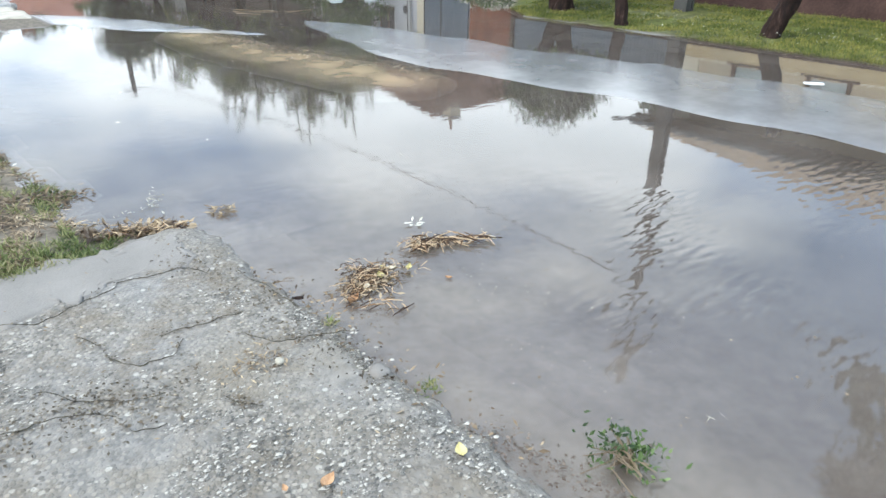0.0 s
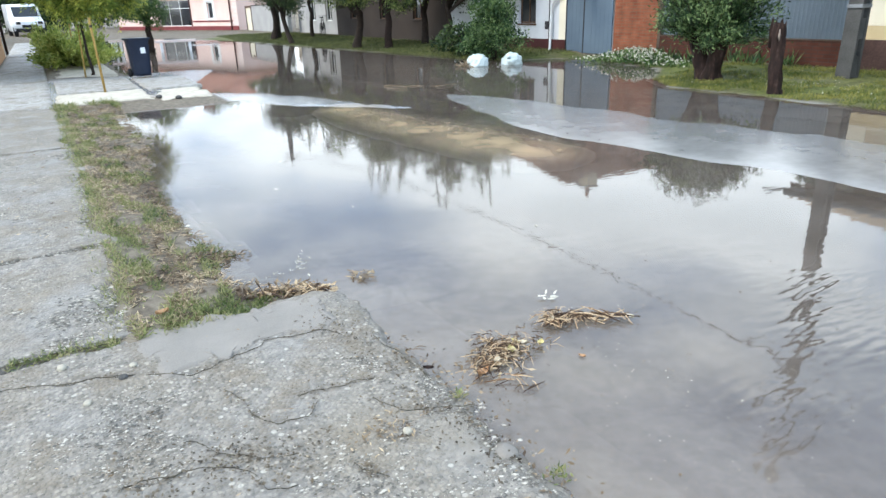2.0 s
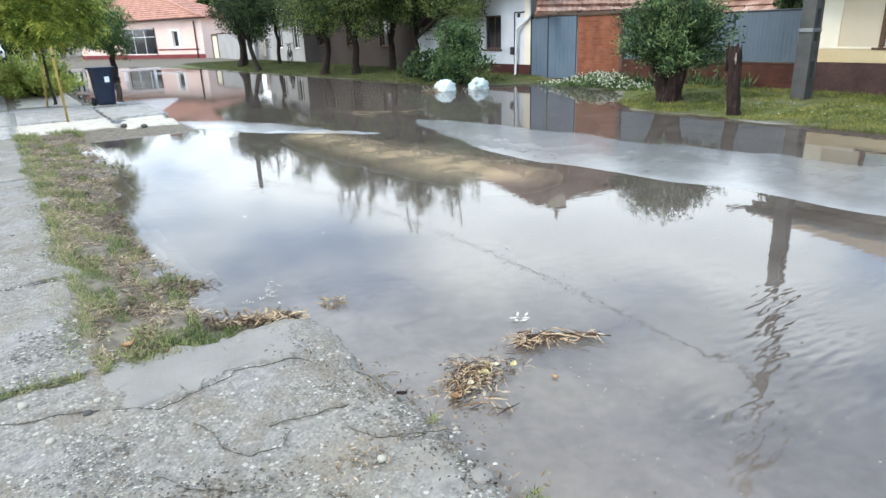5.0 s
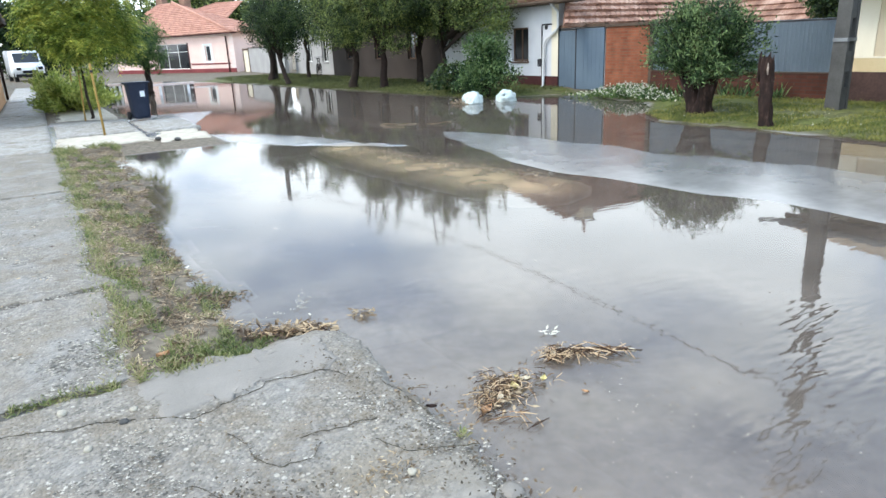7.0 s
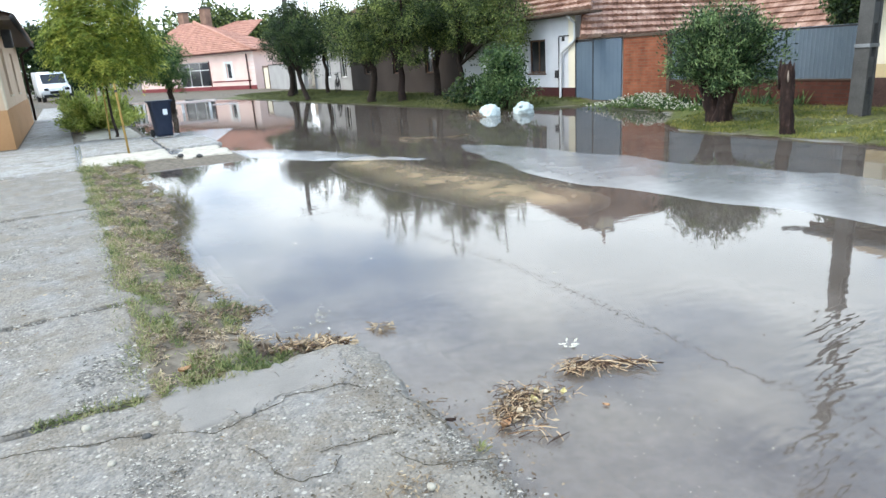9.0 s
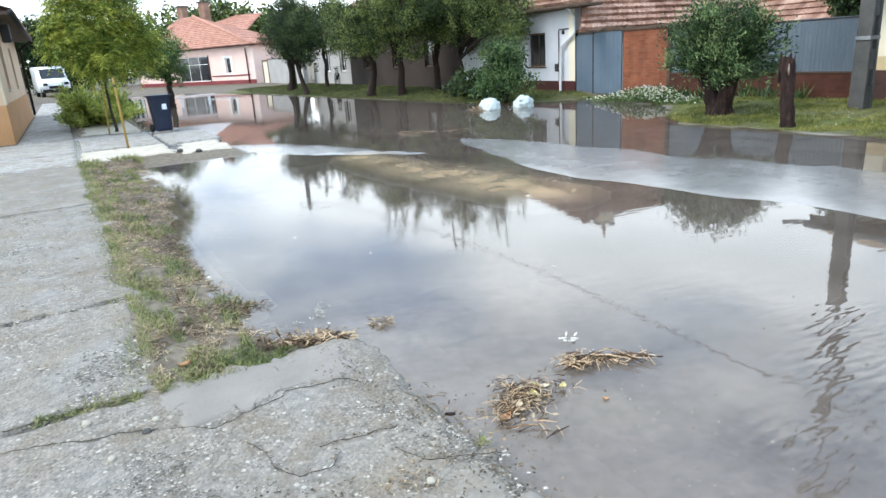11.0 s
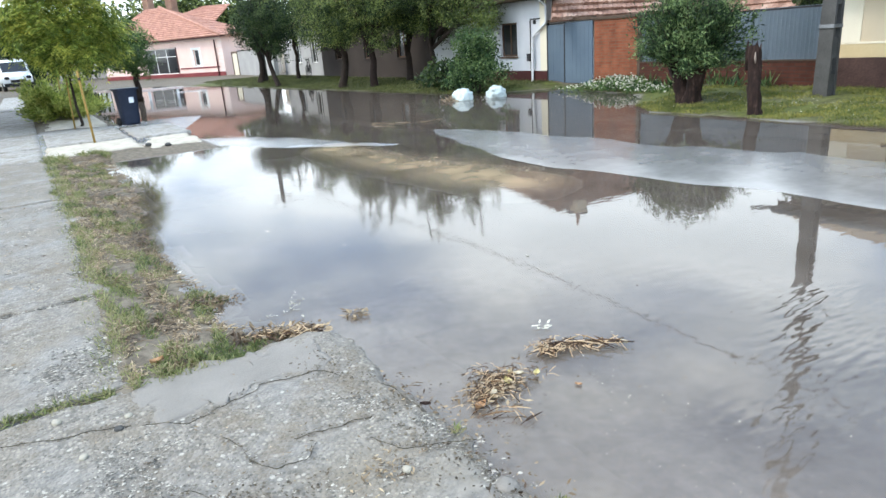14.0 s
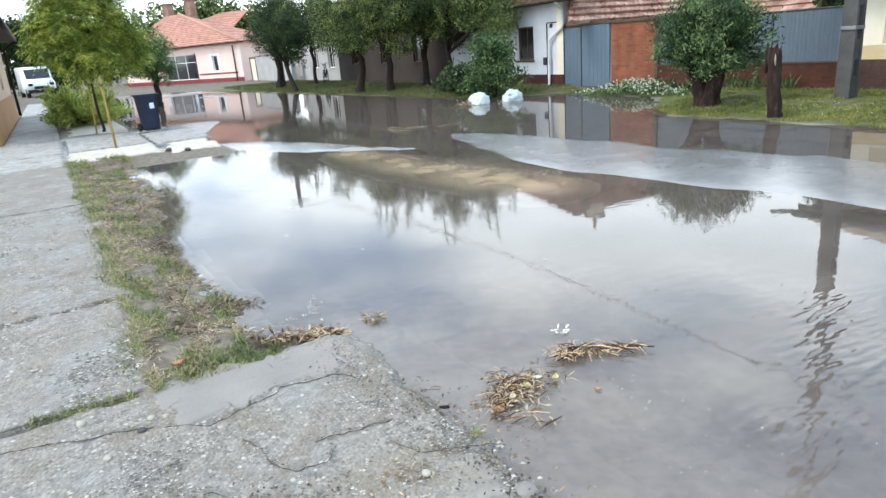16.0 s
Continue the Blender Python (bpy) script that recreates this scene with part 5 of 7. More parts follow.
p[:, 2] += 0.30 * rs.rand(n) * np.exp(-(p[:, 1] / 0.9) ** 2)
axis = unit(rs.normal(size=p.shape))
kites("blossoms", p, axis * 0.055, unit(np.cross(axis, rs.normal(size=p.shape))) * 0.024, M_blossom, flo, "small white blossoms")
s, w = 8.0 + rs.rand(260) * 4.0, 12.9 + rs.rand(260) * 0.5
blades("wall_weeds", s, w, height(s, w), 0.3, 0.02, M_leaf_shrub, rs, "green weeds along the fence foot", "weeds", 0.5)


# ---- buildings ----
def wall_piece(bm, y0, y1, z0, z1, x0, x1, holes=()):
    """A wall along y from x0 to x1 thick, with rectangular openings (y0, y1, z0, z1) cut through."""
    ys = sorted({y0, y1, *[v for h in holes for v in h[:2]]})
    zs = sorted({z0, z1, *[v for h in holes for v in h[2:]]})
    for a, b in zip(ys, ys[1:]):
        for c, d in zip(zs, zs[1:]):
            if not any(h[0] <= (a + b) / 2 <= h[1] and h[2] <= (c + d) / 2 <= h[3] for h in holes):
                box(bm, x0, x1, a, b, c, d)
    bmesh.ops.remove_doubles(bm, verts=bm.verts, dist=1e-5)
    inner = [f for f in bm.faces if any(f is not g and set(f.verts) == set(g.verts) for v in f.verts for g in v.link_faces)]
    bmesh.ops.delete(bm, geom=inner, context="FACES_ONLY")
    return bm


def tiles(name, a, b, c, d, rows, cols, mat, parent, lift=0.065, label=""):
    """A tiled slope between its eave a-b and its top d-c: overlapping rows of single tiles, each tipped a little."""
    a, b, c, d = (np.array(p, float) for p in (a, b, c, d))
    nrm = np.cross(b - a, d - a)
    nrm = nrm / np.linalg.norm(nrm)
    nrm = nrm if nrm[2] > 0 else -nrm
    verts, faces = [], []
    rs = np.random.RandomState(rows * 7 + cols)
    for r in range(rows):
        f0, f1 = r / rows, min((r + 1.18) / rows, 1.0)
        l0, r0, l1, r1 = a + (d - a) * f0, b + (c - b) * f0, a + (d - a) * f1, b + (c - b) * f1
        n = max(int(cols * np.linalg.norm(r0 - l0) / np.linalg.norm(b - a)), 1)
        for k in range(n):
            u0, u1 = (k + 0.03) / n, (k + 0.97) / n
            j = rs.normal() * 0.004
            p = [l0 + (r0 - l0) * u0 + nrm * (lift + j), l0 + (r0 - l0) * (u0 + u1) / 2 + nrm * (lift * 1.22 + j), l0 + (r0 - l0) * u1 + nrm * (lift + j),
                 l1 + (r1 - l1) * u1 + nrm * 0.006, l1 + (r1 - l1) * (u0 + u1) / 2 + nrm * 0.012, l1 + (r1 - l1) * u0 + nrm * 0.006,
                 l0 + (r0 - l0) * u0, l0 + (r0 - l0) * u1]
            i = len(verts)
            verts += [q.tolist() for q in p]
            faces += [(i, i + 1, i + 4, i + 5), (i + 1, i + 2, i + 3, i + 4), (i + 6, i + 7, i + 2, i + 1, i)]
    i = len(verts)
    verts += [(q - nrm * 0.03).tolist() for q in (a, b, c, d)]
    faces.append((i, i + 1, i + 2, i + 3))
    me = bpy.data.meshes.new(name)
    me.from_pydata(verts, [], faces)
    return part(name, me, mat, parent, label)


def window(parent, y0, y1, z0, z1, x, frame_mat, panes=2, sill_mat=None, rows=1, depth=0.09, label=""):
    """A framed window in a wall that faces -x, set back by depth in its opening."""
    win = new("window")
    win.parent = parent
    tagged(win, label)
    win.location = (x + depth, y0, z0)
    W_, H_ = y1 - y0, z1 - z0
    bm = bmesh.new()
    for u in ((0, 0.055, 0, H_), (W_ - 0.055, W_, 0, H_), (0.055, W_ - 0.055, 0, 0.055), (0.055, W_ - 0.055, H_ - 0.055, H_)):
        box(bm, 0, 0.05, *u)
    for k in range(1, panes):
        box(bm, 0.004, 0.046, W_ * k / panes - 0.025, W_ * k / panes + 0.025, 0.055, H_ - 0.055)
    if rows > 1:
        box(bm, 0.006, 0.044, 0.055, W_ - 0.055, H_ * 0.68 - 0.022, H_ * 0.68 + 0.022)
    part("window_frame", bm, frame_mat, win)
    for k in range(panes):
        part("pane", boxed(0.02, 0.028, W_ * k / panes + 0.03, W_ * (k + 1) / panes - 0.03, 0.05, H_ - 0.05), M_glass, win)
    if sill_mat:
        part("sill", boxed(-depth - 0.05, 0.0, -0.04, W_ + 0.04, -0.05, -0.003, 0.008), sill_mat, win)
    return win


# white house with its low front to the street
H = put(thing("white_house", "white plastered house with red tiles and burgundy plinth", "house", "houses along the far side"), 15.45, 13.5, 0.0)
front = (1.43, 2.32, 0.87, 1.9)
part("wall", wall_piece(bmesh.new(), 0.0, 6.5, 0.0, 2.62, 0, 0.4, (front,)), M_white, H)
part("side_wall", boxed(0.402, 9, 0.0, 0.4, 0.0, 2.6), M_white, H)
part("back_wall", boxed(8.6, 9, 0.402, 6.5, 0.0, 2.6), M_white, H)
part("side_wall", boxed(0.402, 8.598, 6.1, 6.5, 0.0, 2.6), M_white, H)
part("plinth", boxed(-0.035, 0.0, 0.0, 6.5, -0.1, 0.43, 0.006), M_burgundy, H, "burgundy painted plinth")
part("corner_strip", boxed(-0.022, 0.0, 0.0, 0.3, 0.432, 2.6), M_cream, H, "cream painted corner strip")
for o in (front,):
    window(H, *o, 0.0, M_frame_brown, 2, M_frame_brown, 1, 0.1, "dark brown wooden window")
roof = new("roof")
roof.parent = H
tiles("tile_slope", (-0.4, -1.15, 2.6), (-0.4, 6.9, 2.6), (3.6, 3.75, 5.3), (3.6, 3.45, 5.3), 16, 42, M_tile, roof, 0.1)
tiles("tile_slope", (-0.85, -1.15, 1.84), (11.4, -1.15, 1.84), (11.4, 3.45, 5.3), (3.6, 3.45, 5.3), 19, 62, M_tile, roof, 0.1)
tiles("tile_slope", (-0.4, 6.9, 2.6), (11.4, 6.9, 2.6), (11.4, 3.75, 5.3), (3.6, 3.75, 5.3), 14, 30, M_tile, roof)
part("ridge", tube(bmesh.new(), [(3.5, 3.6, 5.32), (11.4, 3.6, 5.32)], 0.1, 8), M_tile, roof, smooth=True)
part("soffit", boxed(-0.42, 0.0, -1.1, 6.8, 2.5, 2.56), M_soffit, H)
part("gutter", tube(bmesh.new(), [(-0.46, -1.1, 2.54), (-0.46, 6.8, 2.57)], 0.055, 8), M_soffit, H, smooth=True)
pipe = tube(bmesh.new(), [(-0.44, -0.12, 2.52), (-0.3, -0.1, 2.42), (-0.1, -0.08, 2.28), (-0.09, -0.07, 1.86), (-0.09, -0.02, 1.78), (-0.09, 0.5, 1.5), (-0.09, 0.56, 1.42), (-0.09, 0.58, 1.3), (-0.09, 0.6, 0.15), (-0.18, 0.6, 0.06)], 0.042, 8)
part("downpipe", pipe, M_pipe, H, "pale zinc downpipe with a slanting bend", smooth=True)
part("conduit", tube(bmesh.new(), [(-0.03, 0.28, 1.95), (-0.03, 0.72, 1.95), (-0.03, 0.74, 1.9), (-0.03, 0.74, 0.3)], 0.016, 6), M_iron, H, "thin black service conduit", smooth=True)
part("meter_box", boxed(-0.14, 0.0, 0.66, 0.82, 0.72, 0.95, 0.01), M_iron, H, "small black meter box")
part("vent", boxed(-0.012, 0.0, 0.5, 0.62, 1.8, 1.92), M_iron, H)
part("chimney", boxed(3.75, 4.25, 2.7, 3.2, 4.2, 5.3, 0.01), M_beige, roof, "tan plastered chimney")
part("chimney_cap", boxed(3.69, 4.31, 2.64, 3.26, 5.3, 5.37, 0.01), M_concrete_pole, roof)

part("chimney_pot", tube(bmesh.new(), [(4.0, 2.95, 5.34), (4.0, 2.95, 5.82)], 0.07, 10), M_tile, roof, smooth=True)

# gate between white house and brick wall
G = put(thing("metal_gate", "two-leaf grey-blue sheet metal yard gate, closed", "gate"), 13.56, 13.5, 0.04)
for y0, y1, top in ((0.02, 1.12, 1.73), (1.16, 1.86, 1.69)):
    leaf = part("gate_leaf", boxed(0.0, 0.035, y0, y1, 0.05, top), M_gate, G)
    for k in range(1, int((y1 - y0) / 0.16)):
        box_y = y0 + k * 0.16
        part("rib", boxed(-0.004, 0.0, box_y - 0.015, box_y + 0.015, 0.09, top - 0.04), M_gate, leaf)
part("post", boxed(-0.02, 0.07, 1.865, 1.9, -0.1, 1.8), M_iron, G)
part("seam_post", boxed(-0.012, 0.05, 1.122, 1.158, 0.0, 1.74), M_iron, G)
part("lintel", boxed(-0.03, 0.12, -0.02, 1.9, 1.76, 1.84), M_soffit, G)

B = put(thing("brick_wall", "weathered orange-red brick wall beside the gate", "wall"), 12.0, 13.52, 0.0)
part("brickwork", boxed(0, 0.28, 0, 1.53, -0.1, 1.76), M_old_brick, B)
part("coping", boxed(-0.04, 0.32, -0.02, 1.56, 1.76, 1.84, 0.01), M_soffit, B, "dark wooden coping")
part("end_post", boxed(-0.03, 0.1, -0.12, -0.03, -0.1, 1.78), M_soffit, B)

F = put(thing("sheet_fence", "corrugated grey sheet fence on a low brick base", "fence"), 7.3, 13.5, 0.0)
part("brick_base", boxed(0, 0.26, 0, 4.6, -0.1, 0.63), M_dark_brick, F, "dark red brick base")
part("base_cap", boxed(-0.015, 0.28, 0, 4.6, 0.63, 0.655), M_soffit, F)


def corrugated(y0, y1, z0, z1):
    bm = bmesh.new()
    n = int((y1 - y0) / 0.09)
    cols = []
    for k in range(n + 1):
        for j, dx in ((0.0, 0.0), (0.55, 0.0), (0.68, -0.009), (0.87, -0.009)):
            y = y0 + (k + j) * 0.09
            if y <= y1:
                cols.append([bm.verts.new((0.08 + dx, y, z)) for z in (z0, z1)])
    for a, b in zip(cols, cols[1:]):
        bm.faces.new((a[0], a[1], b[1], b[0]))
    bmesh.ops.solidify(bm, geom=bm.faces, thickness=0.004)
    return bm


for k, z in ((0, 1.70), (1, 1.68), (2, 1.66)):
    part("panel", corrugated(0.02 + 1.53 * k, 1.53 + 1.53 * k, 0.66, z), M_panel, F)
    part("post", boxed(0.1, 0.15, 0.02 + 1.53 * k, 0.07 + 1.53 * k, 0.6, 1.66), M_iron, F)
part("top_rail", boxed(0.07, 0.11, 0.0, 4.6, 1.655, 1.69), M_iron, F)

# outbuilding roof behind the fence
O = put(thing("outbuilding", "low outbuilding with an old red tiled roof", "shed"), 7.5, 21.0, 0.0)
part("wall", boxed(0, 4, 0, 8.5, 0, 1.8), M_shade_plaster, O)
tiles("roof", (-0.4, -1.6, 1.72), (-0.4, 9.4, 1.72), (3.0, 9.4, 4.6), (3.0, -1.6, 4.6), 16, 48, M_tile, O)

# beige house beside the pole
R = put(thing("beige_house", "beige plastered house with cream trim and stone plinth", "house", "houses along the far side"), 7.0, 13.5, 0.0)
holes = ((-1.95, -1.2, 0.99, 2.0), (-3.35, -2.65, 0.99, 2.0), (-6.2, -5.2, 0.99, 2.0))
part("wall", wall_piece(bmesh.new(), -14.0, 0.0, 0.0, 2.4, 0, 0.4, holes), M_beige, R)
part("side_wall", boxed(0.402, 8, -0.4, 0.0, 0.0, 2.4), M_beige, R)
part("back_wall", boxed(7.6, 8, -14.0, -0.402, 0.0, 2.4), M_beige, R)
part("plinth", boxed(-0.05, 0.0, -14.0, 0.02, -0.1, 0.68, 0.008), M_plinth_stone, R, "brown stone-faced plinth")
part("band", boxed(-0.025, 0.0, -14.0, 0.01, 0.682, 0.93, 0.004), M_ochre, R, "ochre painted band")
part("ledge", boxed(-0.03, 0.0, -14.0, 0.01, 0.932, 0.965, 0.004), M_cream, R)
part("corner_strip", boxed(-0.02, 0.0, -0.42, 0.01, 0.967, 2.35), M_cream, R, "cream painted corner strip")
for h in holes:
    win = new("window")
    win.parent = R
    win.location = (-0.01, h[0], h[2])
    bm = bmesh.new()
    W_, H_ = h[1] - h[0], h[3] - h[2]
    for u in ((-0.05, 0.03, -0.03, H_ + 0.03), (W_ - 0.03, W_ + 0.05, -0.03, H_ + 0.03), (0.03, W_ - 0.03, H_ - 0.03, H_ + 0.03), (-0.16, W_ + 0.16, -0.075, -0.032)):
        box(bm, -0.03, 0.06, *u)
    part("window_frame", bm, M_frame_brown, win)
    shut = part("shutter", boxed(0.05, 0.06, 0.03, W_ - 0.03, -0.01, H_ - 0.03), M_shutter, win, "pale blue louvred roller shutter")
    for k in range(16):
        z = 0.01 + k * (H_ - 0.06) / 16
        m = bmesh.new()
        box(m, 0.0, 0.012, 0.032, W_ - 0.032, z, z + 0.05)
        bmesh.ops.rotate(m, verts=m.verts, cent=(0.006, 0, z), matrix=Matrix.Rotation(-0.35, 3, "Y"))
        bmesh.ops.translate(m, verts=m.verts, vec=(0.026, 0, 0))
        part("slat", m, M_shutter, shut)
part("soffit", boxed(-0.55, 0.0, -14.2, 0.5, 2.25, 2.31), M_soffit, R)
part("fascia", boxed(-0.6, -0.555, -14.2, 0.55, 2.16, 2.46), M_soffit, R)
roof = new("roof")
roof.parent = R
tiles("tile_slope", (-0.62, -14.2, 2.42), (-0.62, 0.6, 2.42), (4.0, -3.6, 4.6), (4.0, -14.2, 4.6), 15, 60, M_tile_tan, roof, 0.02)
tiles("tile_slope", (-0.62, 0.6, 2.42), (8.6, 0.6, 2.42), (4.0, -3.6, 4.6), (4.0, -3.6, 4.6), 14, 34, M_tile_tan, roof, 0.02)
part("gutter", tube(bmesh.new(), [(-0.67, -14.2, 2.38), (-0.67, 0.6, 2.36)], 0.06, 8), M_zinc, R, smooth=True)
part("spout", tube(bmesh.new(), [(-0.62, 0.2, 2.22), (-0.62, 1.1, 2.44)], [0.035, 0.045], 8), M_zinc, R, "projecting gutter spout", smooth=True)

# houses behind the street trees
D = put(thing("grey_house", "grey-beige plastered house behind the street trees", "house", "houses along the far side"), 22.3, 13.7, 0.0)
holes = ((2.0, 3.0, 0.95, 2.1), (5.2, 6.2, 0.95, 2.1), (8.6, 9.6, 0.95, 2.1))
part("wall", wall_piece(bmesh.new(), -0.1, 11.4, 0.0, 2.9, 0, 0.4, holes), M_shade_plaster, D)
part("body", boxed(0.402, 7.5, -0.1, 11.4, 0.0, 2.85), M_shade_plaster, D)
for h in holes:
    window(D, *h, 0.0, M_frame_brown, 2, M_shade_plaster)
tiles("roof", (-0.5, -0.2, 2.85), (-0.5, 11.7, 2.85), (3.7, 11.7, 5.0), (3.7, -0.2, 5.0), 14, 46, M_tile_brown, D)
D = put(thing("pale_house", "pale grey plastered house with a brown roof", "house", "houses along the far side"), 34.2, 14.0, 0.0)
holes = ((0.9, 1.8, 0.8, 2.1), (3.4, 4.3, 0.8, 2.1))
part("wall", wall_piece(bmesh.new(), 0.0, 6.4, 0.0, 2.9, 0, 0.4, holes), M_pale_grey, D)
part("body", boxed(0.402, 7, 0.0, 6.4, 0.0, 2.85), M_pale_grey, D)
for h in holes:
    window(D, *h, 0.0, M_frame_white, 2, M_pale_grey)
tiles("roof", (-0.5, -0.5, 2.9), (-0.5, 6.9, 2.9), (3.4, 6.9, 4.9), (3.4, -0.5, 4.9), 12, 30, M_tile_brown, D)
part("soffit", boxed(-0.5, 0.0, -0.4, 6.8, 2.78, 2.84), M_soffit, D)
Y = put(thing("yard_wall", "pale beige yard wall with a framed gate door", "wall"), 40.3, 13.2, 0.0)
part("wall", boxed(0, 0.25, 0, 7.7, -0.1, 1.75), M_pale_grey, Y)
part("coping", boxed(-0.03, 0.28, 0, 7.7, 1.752, 1.8), M_shade_plaster, Y)
part("gate_frame", wall_piece(bmesh.new(), 7.75, 9.3, 0.0, 1.75, -0.02, 0.1, ((7.87, 9.18, 0.0, 1.63),)), M_frame_brown, Y)
part("gate_door", boxed(0.02, 0.06, 7.88, 9.17, 0.05, 1.62), M_cream, Y)
K = put(thing("brown_roofed_house", "small house with a brown tiled roof beyond the yard wall", "house", "houses along the far side"), 43.5, 17.5, 0.0)
part("wall", boxed(0, 6, 0, 8, 0, 2.3), M_cream, K)
tiles("roof", (-0.4, -0.3, 2.3), (-0.4, 8.3, 2.3), (3, 8.3, 3.9), (3, -0.3, 3.9), 10, 24, M_tile_brown, K)

# pink corner house
P = put(thing("pink_house", "pink plastered corner house with an orange tiled roof", "house", "houses along the far side"), 50.37, 12.77, 0.0, -66.2)
# local: -x runs along the front, y goes into the depth
pink = new("front")
pink.parent = P
pink.rotation_euler = (0, 0, radians(90))
holes = ((5.6, 9.9, 0.42, 2.35), (2.75, 3.4, 0.95, 2.1), (11.6, 12.8, 0.9, 2.2))
part("wall", wall_piece(bmesh.new(), -0.1, 16.0, 0.0, 2.95, 0, 0.4, holes), M_pink, pink)
part("plinth", boxed(-0.05, 0.0, -0.1, 16.0, -0.1, 0.42, 0.006), M_plinth_red, pink, "dark red plinth")
part("band", boxed(-0.03, 0.0, 0.5, 5.3, 0.72, 0.82), M_plinth_red, pink)
part("cornice", boxed(-0.08, 0.0, -0.1, 16.0, 2.72, 2.95), M_pink_trim, pink)
window(pink, *holes[0], 0.0, M_frame_white, 3, M_frame_white, 2, 0.12, "large shop window with white mullions")
window(pink, *holes[1], 0.0, M_frame_white, 1, M_frame_white, 1, 0.1)
window(pink, *holes[2], 0.0, M_frame_white, 2, M_frame_white, 1, 0.1)
part("surround", wall_piece(bmesh.new(), 2.5, 3.65, 0.8, 2.25, -0.025, 0.0, (holes[1],)), M_frame_white, pink, "white window surround")
part("jamb", boxed(-0.03, 0.02, 5.45, 5.58, 0.42, 2.4), M_burgundy, pink)
for k in range(8):
    part("quoin", boxed(-0.03, 0.0, -0.1, 0.32 if k % 2 else 0.5, 0.45 + k * 0.28, 0.69 + k * 0.28, 0.008), M_pink_trim, pink)
part("side_wall", boxed(0.402, 3.2, -0.1, 0.3, 0.0, 2.95), M_pink, pink)
part("back_wall", boxed(2.8, 3.2, 0.302, 16.0, 0.0, 2.95), M_pink, pink)
part("downpipe", tube(bmesh.new(), [(-0.08, 0.65, 2.7), (-0.08, 0.65, 0.1)], 0.05, 8), M_burgundy, pink, smooth=True)
roof = new("roof")
roof.parent = P
roof.rotation_euler = (0, 0, radians(90))
tiles("tile_slope", (-0.45, -0.6, 2.95), (-0.45, 16.3, 2.95), (3.2, 13.4, 5.75), (3.2, 11.4, 5.75), 18, 56, M_tile_new, roof)
tiles("tile_slope", (-0.45, -0.6, 2.95), (3.7, -0.6, 2.95), (3.2, 11.4, 5.75), (3.2, 11.4, 5.75), 18, 20, M_tile_new, roof)
part("hip_ridge", tube(bmesh.new(), [(-0.45, -0.6, 3.0), (3.2, 11.4, 5.83)], 0.1, 8), M_tile_new, roof, smooth=True)
tiles("tile_slope", (3.4, 4.6, 4.2), (3.4, 9.0, 5.0), (6.0, 9.0, 5.7), (6.0, 5.6, 5.6), 9, 24, M_tile_new, roof)
part("eave", boxed(-0.45, 0.0, -0.6, 16.2, 2.86, 2.93), M_burgundy, roof)
for y, x, z in ((13.2, 3.4, 6.7), (10.2, 3.6, 6.8)):
    c = part("chimney", boxed(x, x + 0.6, y, y + 0.8, 4.6, z, 0.01), M_tile_brown, roof)
    part("cap", boxed(x - 0.08, x + 0.68, y - 0.08, y + 0.88, z, z + 0.12), M_concrete_pole, c)

# left house along the footpath
L = put(thing("footpath_house", "cream house with an orange dado beside the footpath", "house", "houses along the near side"), 19.3, -1.27, 0.0)
holes = ((3.0, 4.2, 1.3, 2.6), (7.4, 8.6, 1.3, 2.6))
lf = new("front")
lf.parent = L
lf.matrix_basis = pose(0, 13.0, 0, 0, 0, 180)
holes = tuple((13.0 - h[1], 13.0 - h[0], h[2], h[3]) for h in holes)
part("wall", wall_piece(bmesh.new(), 0.0, 13.0, 0.0, 3.1, 0, 0.4, holes), M_peach, lf)
part("dado", boxed(-0.03, 0.0, 0.0, 13.0, -0.05, 0.98, 0.006), M_orange, lf, "orange painted dado")
part("pilaster", boxed(-0.05, 0.0, 12.6, 13.02, 0.98, 3.05), M_beige, lf)
part("end_wall", boxed(0.402, 6, 12.6, 13.0, 0, 3.1), M_peach, lf)
part("end_dado", boxed(-0.03, 6, 13.002, 13.03, -0.05, 0.98), M_orange, lf)
for h in holes:
    window(lf, *h, 0.0, M_frame_brown, 2, M_beige)
part("soffit", boxed(-0.55, 0.0, -0.4, 13.5, 3.02, 3.1), M_soffit, lf)
part("gutter", tube(bmesh.new(), [(-0.6, -0.4, 3.05), (-0.6, 13.5, 3.08)], 0.06, 8), M_iron, lf, smooth=True)
part("downpipe", tube(bmesh.new(), [(-0.6, 0.3, 3.0), (-0.12, 0.2, 2.7), (-0.12, 0.15, 0.1)], 0.05, 8), M_bark_red, lf, "dark brown downpipe", smooth=True)
tiles("roof", (-0.62, -0.5, 3.1), (-0.62, 13.5, 3.1), (3.4, 13.5, 5.2), (3.4, -0.5, 5.2), 13, 48, M_tile_brown, lf)
part("wall_lamp", boxed(-0.42, -0.2, 11.2, 11.45, 2.5, 2.95, 0.03), M_iron, lf, "black wall lantern on a bracket")

# ---- poles and cables ----
C = put(thing("utility_pole", "grey concrete utility pole with open slots", "pole"), 6.38, 12.05, 0.0)
bm = bmesh.new()


def taper(z):
    return 1 - 0.045 * z


